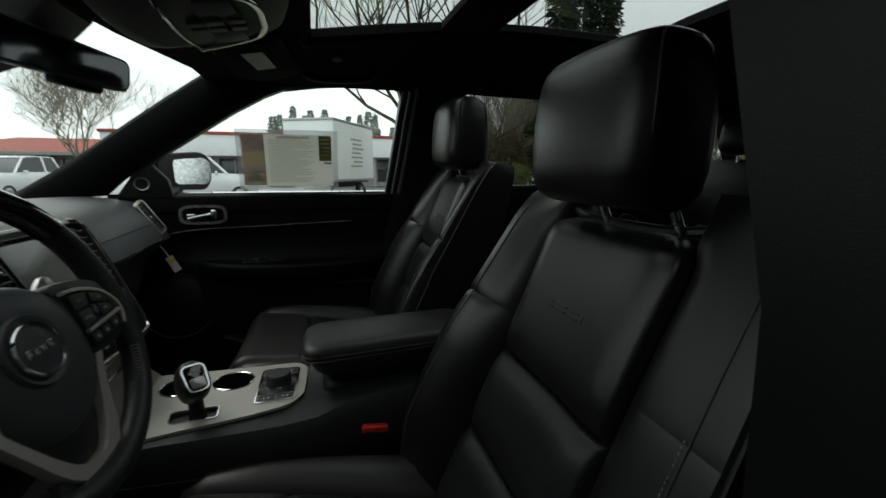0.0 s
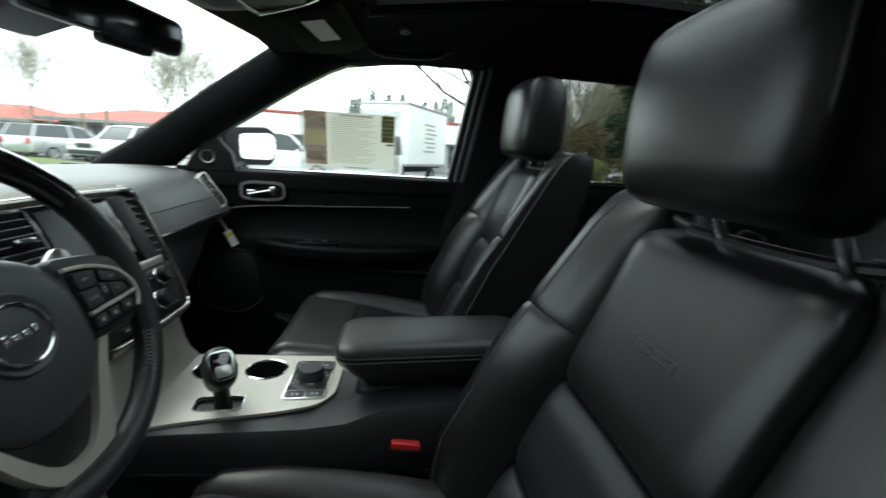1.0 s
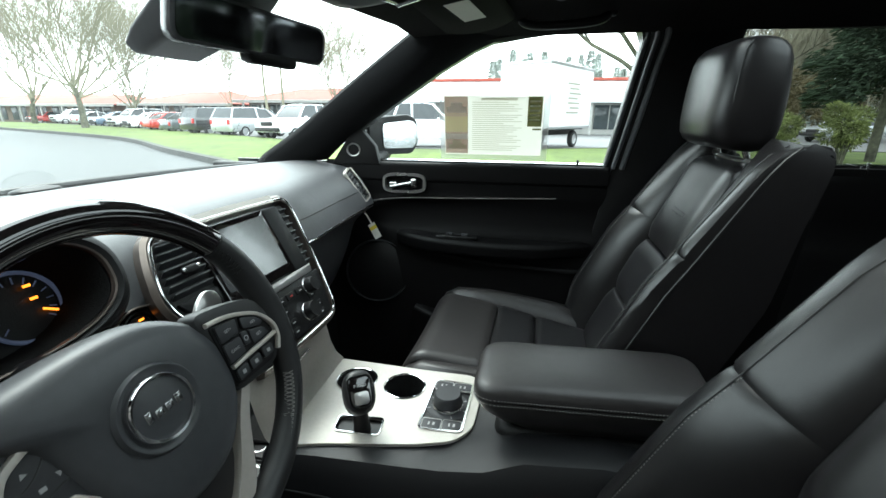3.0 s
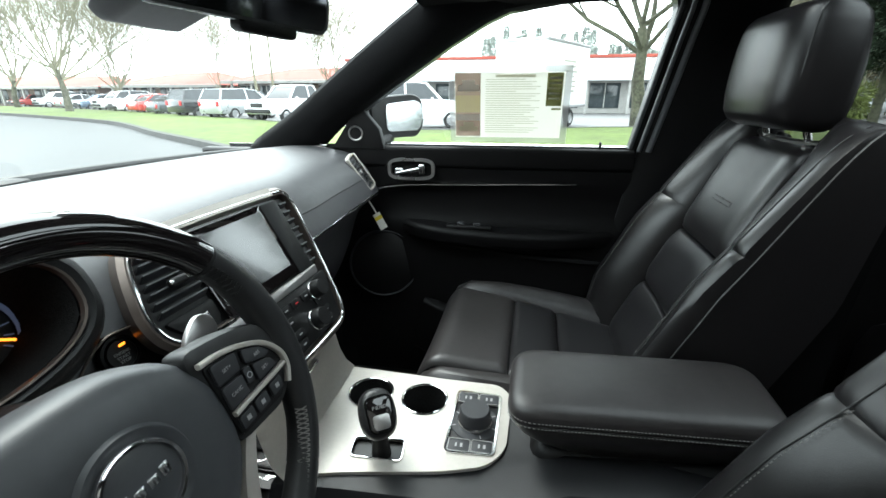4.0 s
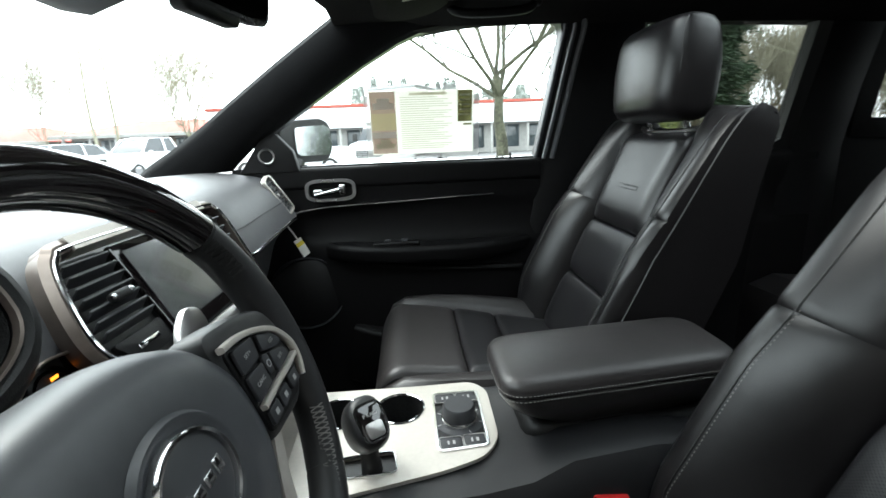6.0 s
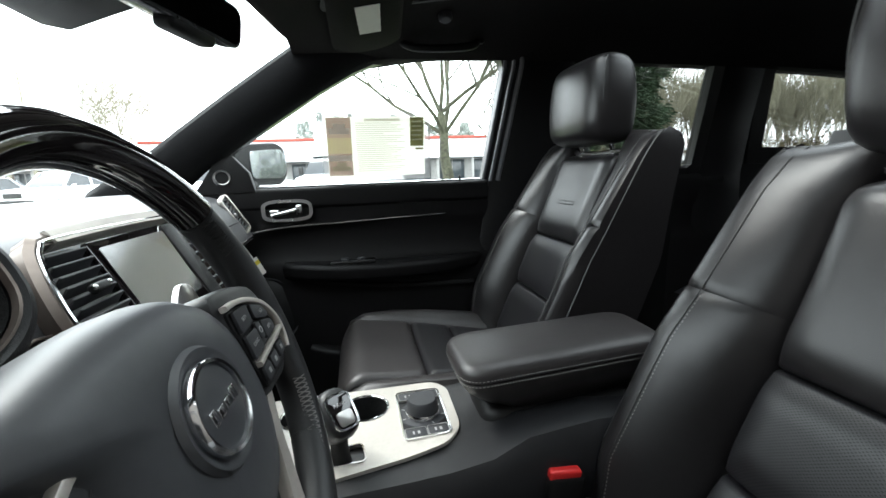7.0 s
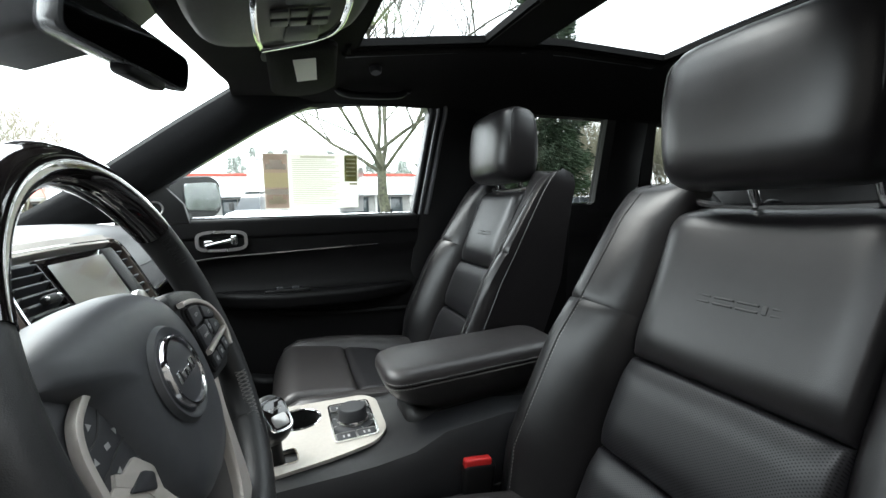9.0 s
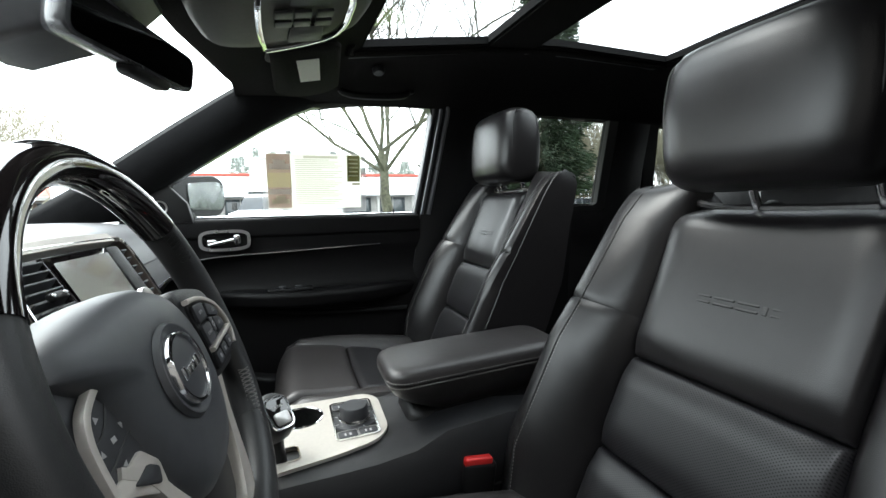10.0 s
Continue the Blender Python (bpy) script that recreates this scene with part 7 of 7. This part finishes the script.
for k in range(9):
    shrub(18 + 3.0 * k, 35 - 0.6 * k, 3.6, 2.0, 90 + k, 2400, "tall brown leafless thicket", 0.18, M_THICKET)


# buildings with red roofs
def building(x0, x1, y0, y1, eave, ridge, label, bays, over=1.2, wall=None):
    th = thing("building", ((x0 + x1) / 2, (y0 + y1) / 2, 0), label, "building", "low shops")
    part("wall", rbox(((x0 + x1) / 2, (y0 + y1) / 2, eave / 2 - 0.03), (x1 - x0, y1 - y0, eave), 0.02), wall or M_DARKWALL, th)
    ym = (y0 + y1) / 2
    loops = []
    for x, k in ((x0 - over, 0), (x0 + (y1 - y0) * 0.3, 1), (x1 - (y1 - y0) * 0.3, 1), (x1 + over, 0)):
        h = eave + (ridge - eave) * k
        loops.append([Vector((x, y0 - over, eave)), Vector((x, ym - 0.2 + (0 if k else -(ym - y0) * 0.0), h if k else eave + 0.05)), Vector((x, ym + 0.2, h if k else eave + 0.05)), Vector((x, y1 + over, eave)), Vector((x, ym, eave - 0.25))])
    part("roof", loft(loops), M_ROOF, th, "red sloping roof")
    part("fascia", rbox(((x0 + x1) / 2, y0 - over, eave - 0.12), (x1 - x0 + 2 * over, 0.15, 0.32), 0.02), M_WALL, th, "pale eave board")
    w = (x1 - x0) / bays
    for k in range(bays):
        cx = x0 + w * (k + 0.5)
        win = part("window", rbox((cx, y0 - 0.02, 1.3), (w * 0.72, 0.08, 1.9), 0.01), M_SHOPGLASS, th, "dark shop window")
        part("window_frame", rbox((cx, y0 - 0.05, 2.30), (w * 0.78, 0.1, 0.12), 0.01), M_WALL, win)
        part("mullion", rbox((cx, y0 - 0.07, 1.3), (0.08, 0.06, 1.9), 0.01), M_WALL, win)
        part("post", rbox((x0 + w * k, y0 - over + 0.2, eave / 2 - 0.05), (0.2, 0.2, eave), 0.02), M_WALL, th)
    return th


building(-76, -50, 47, 59, 2.3, 3.7, "long low brown shop with a red roof", 8)
building(-46, -33.5, 46, 58, 2.4, 4.0, "low brown shop with a hipped red roof", 5)
building(-29.5, -14.0, 44, 56, 2.7, 4.2, "low brown shop building with a red roof", 7)
# pale shop with a tall white parapet and a thin red cap
shop = thing("building", (0.5, 42, 0), "long pale shop with a white parapet and thin red cap", "building", "low shops")
part("wall", rbox((0.5, 43, 1.2), (27, 14, 2.5), 0.02), M_WALL, shop)
part("parapet", rbox((0.5, 42.2, 3.05), (28, 15.6, 1.5), 0.03), M_WHITEBOX, shop, "tall white parapet")
part("cap", rbox((0.5, 42.2, 3.90), (28.2, 15.8, 0.22), 0.03), M_ROOF, shop, "thin red roof cap")
for k in range(9):
    cx = -11.5 + 3.0 * k
    win = part("window", rbox((cx, 35.97, 1.25), (2.2, 0.1, 1.8), 0.01), M_SHOPGLASS, shop, "dark shop window")
    part("window_frame", rbox((cx, 35.93, 2.2), (2.4, 0.1, 0.1), 0.01), M_WALL, win)
    part("mullion", rbox((cx, 35.92, 1.25), (0.08, 0.06, 1.8), 0.01), M_WALL, win)
    part("post", rbox((cx + 1.5, 34.8, 1.12), (0.18, 0.18, 2.36), 0.02), M_WALL, shop)


# vehicles
def wheel_at(th, x, y, r, side, m):
    w = part("wheel", transformed(lathe([(r * 0.62, -0.10), (r * 0.9, -0.11), (r, -0.06), (r, 0.06), (r * 0.9, 0.11), (r * 0.62, 0.10)], axis_to((x, y, r), (0, 1, 0)), 20), m), M_TYRE, th)
    part("rim", transformed(lathe([(0, 0.05), (r * 0.2, 0.07), (r * 0.55, 0.05), (r * 0.64, 0.095), (r * 0.64, -0.1)], axis_to((x, y, r), (0, side, 0)), 16), m), M_RIM, w)


def transformed(b, m):
    b.transform(m)
    return b


def car(x, y, yaw, kind, paint, label, category="car"):
    """A parked vehicle, nose along its own -x."""
    th = thing("parked_car", (x, y, -0.06), label, category, "parked cars")
    m = pose(x, y, -0.06, 0, 0, yaw)
    if kind == "pickup":
        L, W, prof = 5.6, 1.95, [(-2.8, 0.55, 1.02), (-2.7, 0.45, 1.12), (-1.4, 0.40, 1.20), (-1.2, 0.40, 1.22), (2.7, 0.45, 1.25), (2.8, 0.55, 1.22)]
        cab = [(-1.35, 1.18), (-0.65, 1.86), (-0.2, 1.92), (0.85, 1.90), (1.15, 1.2)]
    elif kind == "suv":
        L, W, prof = 4.7, 1.9, [(-2.35, 0.5, 0.95), (-2.25, 0.38, 1.05), (-1.1, 0.36, 1.12), (2.25, 0.38, 1.15), (2.35, 0.5, 1.05)]
        cab = [(-1.2, 1.08), (-0.55, 1.68), (0.2, 1.76), (1.9, 1.72), (2.25, 1.1)]
    else:
        L, W, prof = 4.5, 1.78, [(-2.25, 0.42, 0.72), (-2.1, 0.30, 0.86), (-1.0, 0.28, 0.94), (1.6, 0.28, 0.98), (2.15, 0.34, 0.94), (2.25, 0.45, 0.8)]
        cab = [(-1.05, 0.9), (-0.3, 1.40), (0.3, 1.46), (0.9, 1.40), (1.75, 0.94)]
    loops = []
    for px, z0, z1 in prof:
        e = 0.80 if abs(px) > L / 2 - 0.06 else 1.0
        h = W / 2 * e
        loops.append([Vector((px, a, z)) for a, z in ((-h * 0.92, z0), (-h, z0 + 0.12), (-h, z1 - 0.18), (-h * 0.93, z1), (h * 0.93, z1), (h, z1 - 0.18), (h, z0 + 0.12), (h * 0.92, z0))])
    part("body", transformed(loft(loops), m), paint, th)
    base = cab[0][1] - 0.04
    loops = []
    for px, z in cab:
        h = W / 2 * (0.92 if z < base + 0.15 else 0.74)
        loops.append([Vector((px, -W / 2 * 0.93, base)), Vector((px, -h, z)), Vector((px, h, z)), Vector((px, W / 2 * 0.93, base))])
    part("glasshouse", transformed(loft(loops), m), M_CARGLASS, th, "dark car windows")
    rp = [Vector((px, 0, z + 0.015)) for px, z in cab[1:-1]]
    part("roof", transformed(loft([[Vector((p.x, a, p.z + b)) for a, b in ((-W * 0.375, -0.04), (-W * 0.34, 0.015), (W * 0.34, 0.015), (W * 0.375, -0.04))] for p in rp]), m), paint, th)
    for s in (-1, 1):
        for (xa, za), (xb, zb) in ((cab[0], cab[1]), (cab[-1], cab[-2])):
            part("pillar", transformed(tube([(xa, s * W * 0.465, base), (xb, s * W * 0.375, zb)], 0.05, 6), m), paint, th)
        part("mid_post", transformed(tube([(0.25, s * W * 0.468, base), (0.28, s * W * 0.378, cab[2][1] - 0.03)], 0.05, 6), m), paint, th)
        for px in (-L * 0.31, L * 0.29):
            wheel_at(th, px, s * (W / 2 - 0.10), 0.36 if kind != "sedan" else 0.32, s, m)
        part("headlamp", transformed(rbox((-L / 2 + 0.03, s * W * 0.33, prof[1][2] - 0.18), (0.12, 0.36, 0.17), 0.04), m), M_LAMP, th)
        part("tail_lamp", transformed(rbox((L / 2 - 0.03, s * W * 0.38, prof[-1][2] - 0.12), (0.12, 0.2, 0.28), 0.03), m), M_TAIL, th)
        part("mirror", transformed(rbox((cab[0][0] + 0.45, s * (W / 2 + 0.05), base + 0.1), (0.1, 0.2, 0.14), 0.04), m), paint, th)
    part("grille", transformed(rbox((-L / 2 - 0.0, 0, prof[1][2] - 0.22), (0.1, W * 0.42, 0.22), 0.03), m), M_TYRE, th)
    part("bumper", transformed(rbox((-L / 2 + 0.02, 0, prof[0][1] + 0.05), (0.2, W * 0.88, 0.2), 0.06), m), M_TYRE, th)
    return th


P_WHITE = material("paint_white", (0.78, 0.79, 0.80), 0.22, 0, 0.03, 5, coat=0.6)
P_BLACK = material("paint_black", (0.015, 0.016, 0.018), 0.18, 0, 0.1, 5, coat=0.8)
P_RED = material("paint_red", (0.45, 0.04, 0.03), 0.22, 0, 0.1, 5, coat=0.8)
P_BLUE = material("paint_blue", (0.16, 0.22, 0.30), 0.25, 0.3, 0.1, 5, coat=0.6)
P_SILVER = material("paint_silver", (0.45, 0.47, 0.48), 0.3, 0.5, 0.06, 5, coat=0.5)
P_GREY = material("paint_grey", (0.10, 0.11, 0.12), 0.25, 0.3, 0.1, 5, coat=0.6)
LOT = [(-12.6, 23.8, 75, "pickup", P_WHITE, "white pickup parked at the grass edge", "pickup"), (-16.9, 25.2, 255, "suv", P_SILVER, "silver sport utility car in the lot", "car"), (-20.2, 26.6, 250, "suv", P_BLACK, "black sport utility car in the lot", "car"),
       (-24.0, 28.8, 250, "sedan", P_GREY, "dark grey saloon in the lot", "car"), (-27.6, 31.0, 250, "sedan", P_RED, "red saloon in the lot", "car"), (-32, 33.5, 70, "sedan", P_WHITE, "white saloon in the lot", "car"), (-36, 36, 70, "suv", P_WHITE, "white sport utility car in the lot", "car"),
       (-41, 38.5, 70, "sedan", P_BLUE, "pale blue saloon in the lot", "car"), (-46, 41, 250, "sedan", P_SILVER, "silver saloon in the lot", "car"), (-60, 47, 70, "sedan", P_RED, "red saloon far off in the lot", "car"), (-53, 44.5, 70, "suv", P_WHITE, "white sport utility car far off", "car"),
       (-18, 35.5, 180, "sedan", P_BLUE, "blue saloon by the shops", "car"), (-24, 37.5, 180, "suv", P_GREY, "grey sport utility car by the shops", "car"), (-4.6, 19.6, 190, "pickup", P_WHITE, "white pickup parked beside the truck", "pickup"),
       (19.0, 30.0, 20, "sedan", P_SILVER, "silver saloon behind the shrubs", "car"), (24.6, 31.0, 20, "suv", P_GREY, "grey sport utility car behind the shrubs", "car"), (31, 33, 20, "sedan", P_SILVER, "silver saloon behind the shrubs", "car"), (37, 34, 20, "sedan", P_RED, "red saloon behind the shrubs", "car")]
for row in LOT:
    car(*row)

# box truck
tk = thing("box_truck", (1.0, 20, -0.06), "white box truck with a van cab facing the road", "truck")
mt = pose(-0.27, 17.9, -0.06, 0, 0, 62)
part("box", transformed(rbox((3.1, 0, 2.18), (4.6, 2.3, 2.6), 0.05), mt), M_WHITEBOX, tk, "white cargo box")
for z in (0.92, 3.46):
    part("edge_rail", transformed(join(rbox((3.1, -1.15, z), (4.6, 0.06, 0.12), 0.02), rbox((3.1, 1.15, z), (4.6, 0.06, 0.12), 0.02), rbox((0.8, 0, z), (0.06, 2.3, 0.12), 0.02)), mt), M_RIM, tk)
loops = []
for px, z0, z1, w in ((-1.35, 0.55, 1.05, 0.85), (-1.25, 0.45, 1.22, 0.95), (-0.55, 0.42, 1.35, 0.98), (0.75, 0.42, 1.40, 0.98)):
    loops.append([Vector((px, a, z)) for a, z in ((-w * 0.95, z0), (-w, z0 + 0.15), (-w, z1 - 0.15), (-w * 0.9, z1), (w * 0.9, z1), (w, z1 - 0.15), (w, z0 + 0.15), (w * 0.95, z0))])
cabp = part("cab", transformed(loft(loops), mt), P_WHITE, tk, "white van cab")
loops = []
for px, z in ((-0.55, 1.32), (-0.15, 2.0), (0.1, 2.08), (0.75, 2.08)):
    w = 0.92 if z < 1.5 else 0.80
    loops.append([Vector((px, -0.93, 1.28)), Vector((px, -w, z)), Vector((px, w, z)), Vector((px, 0.93, 1.28))])
part("windows", transformed(loft(loops), mt), M_CARGLASS, cabp, "dark cab windows")
part("roof", transformed(rbox((0.32, 0, 2.09), (0.95, 1.55, 0.07), 0.03), mt), P_WHITE, cabp)
part("grille", transformed(rbox((-1.34, 0, 0.86), (0.1, 1.1, 0.30), 0.04), mt), M_TYRE, cabp)
for k in range(4):
    part("grille_bar", transformed(rbox((-1.40, 0, 0.76 + 0.07 * k), (0.03, 1.1, 0.022), 0.008), mt), M_RIM, cabp)
for s in (-1, 1):
    part("headlamp", transformed(rbox((-1.34, s * 0.68, 0.90), (0.12, 0.26, 0.22), 0.04), mt), M_LAMP, cabp)
    wheel_at(tk, -0.6, s * 0.85, 0.38, s, mt)
    wheel_at(tk, 4.2, s * 0.85, 0.38, s, mt)
    part("mirror", transformed(rbox((-0.45, s * 1.12, 1.5), (0.1, 0.18, 0.3), 0.03), mt), M_TYRE, cabp)
part("bumper", transformed(rbox((-1.42, 0, 0.50), (0.18, 1.9, 0.22), 0.05), mt), M_RIM, cabp)
part("chassis", transformed(rbox((3.0, 0, 0.70), (4.8, 0.9, 0.25), 0.02), mt), M_TYRE, tk)
for k in range(7):
    part("print_bar", transformed(rbox((3.2 + 0.1 * (k % 3), -1.157, 2.75 - 0.2 * k), (1.3 - 0.25 * (k % 2), 0.012, 0.08), 0), mt), M_GREYINK, tk)

# the car's own outer body round the cabin
def body_side(side):
    """The outer side below the windows, bulged, from the nose to the tail."""
    def f(x, z):
        y = 0.86 + 0.05 * math.sin(math.pi * (z - 0.25) / 1.05) - 0.10 * max(0, (-1.5 - x) / 0.5) ** 2 - 0.08 * max(0, (x - 2.0) / 0.5) ** 2
        return Vector((x, side * y, z))

    def gap(x, z):
        arch = any((x - c) ** 2 + (z - 0.31) ** 2 < 0.43 ** 2 for c in (-1.25, 1.62))
        high = z > 1.02 and x < -0.80
        door = side < 0 and -0.45 < x < 0.60 and z > 0.46
        return arch or high or door or (side > 0 and -0.53 < x < 0.60 and z > 0.44)
    return sheet(f, lin(-1.98, 2.48, 46), lin(0.24, 1.21, 22), 0.004, gap)


structure("body_side_right", body_side(1), M_CARPAINT, "dark painted body side with wheel arches", "car body")
structure("body_side_left", body_side(-1), M_CARPAINT, "dark painted body side on the driver side", "car body")
structure("car_nose", loft([[Vector((x, y, z)) for y, z in ((-w, 0.25), (-w * 1.02, 0.6), (-w * 0.96, h), (w * 0.96, h), (w * 1.02, 0.6), (w, 0.25))] for x, w, h in ((-1.90, 0.80, 0.98), (-2.02, 0.78, 0.95), (-2.10, 0.66, 0.85))]), M_CARPAINT, "dark painted nose of the car", "car body")
structure("car_tail", rbox((2.47, 0, 0.72), (0.10, 1.66, 0.95), 0.04), M_CARPAINT, "dark painted tail of the car", "car body")
for x in (-1.25, 1.62):
    for s in (-1, 1):
        th = thing("road_wheel", (x, s * 0.80, -0.06), "black tyre on an alloy rim under the car", "car wheel", "road wheels")
        wheel_at(th, x, s * 0.80, 0.37, s, pose(0, 0, -0.06))
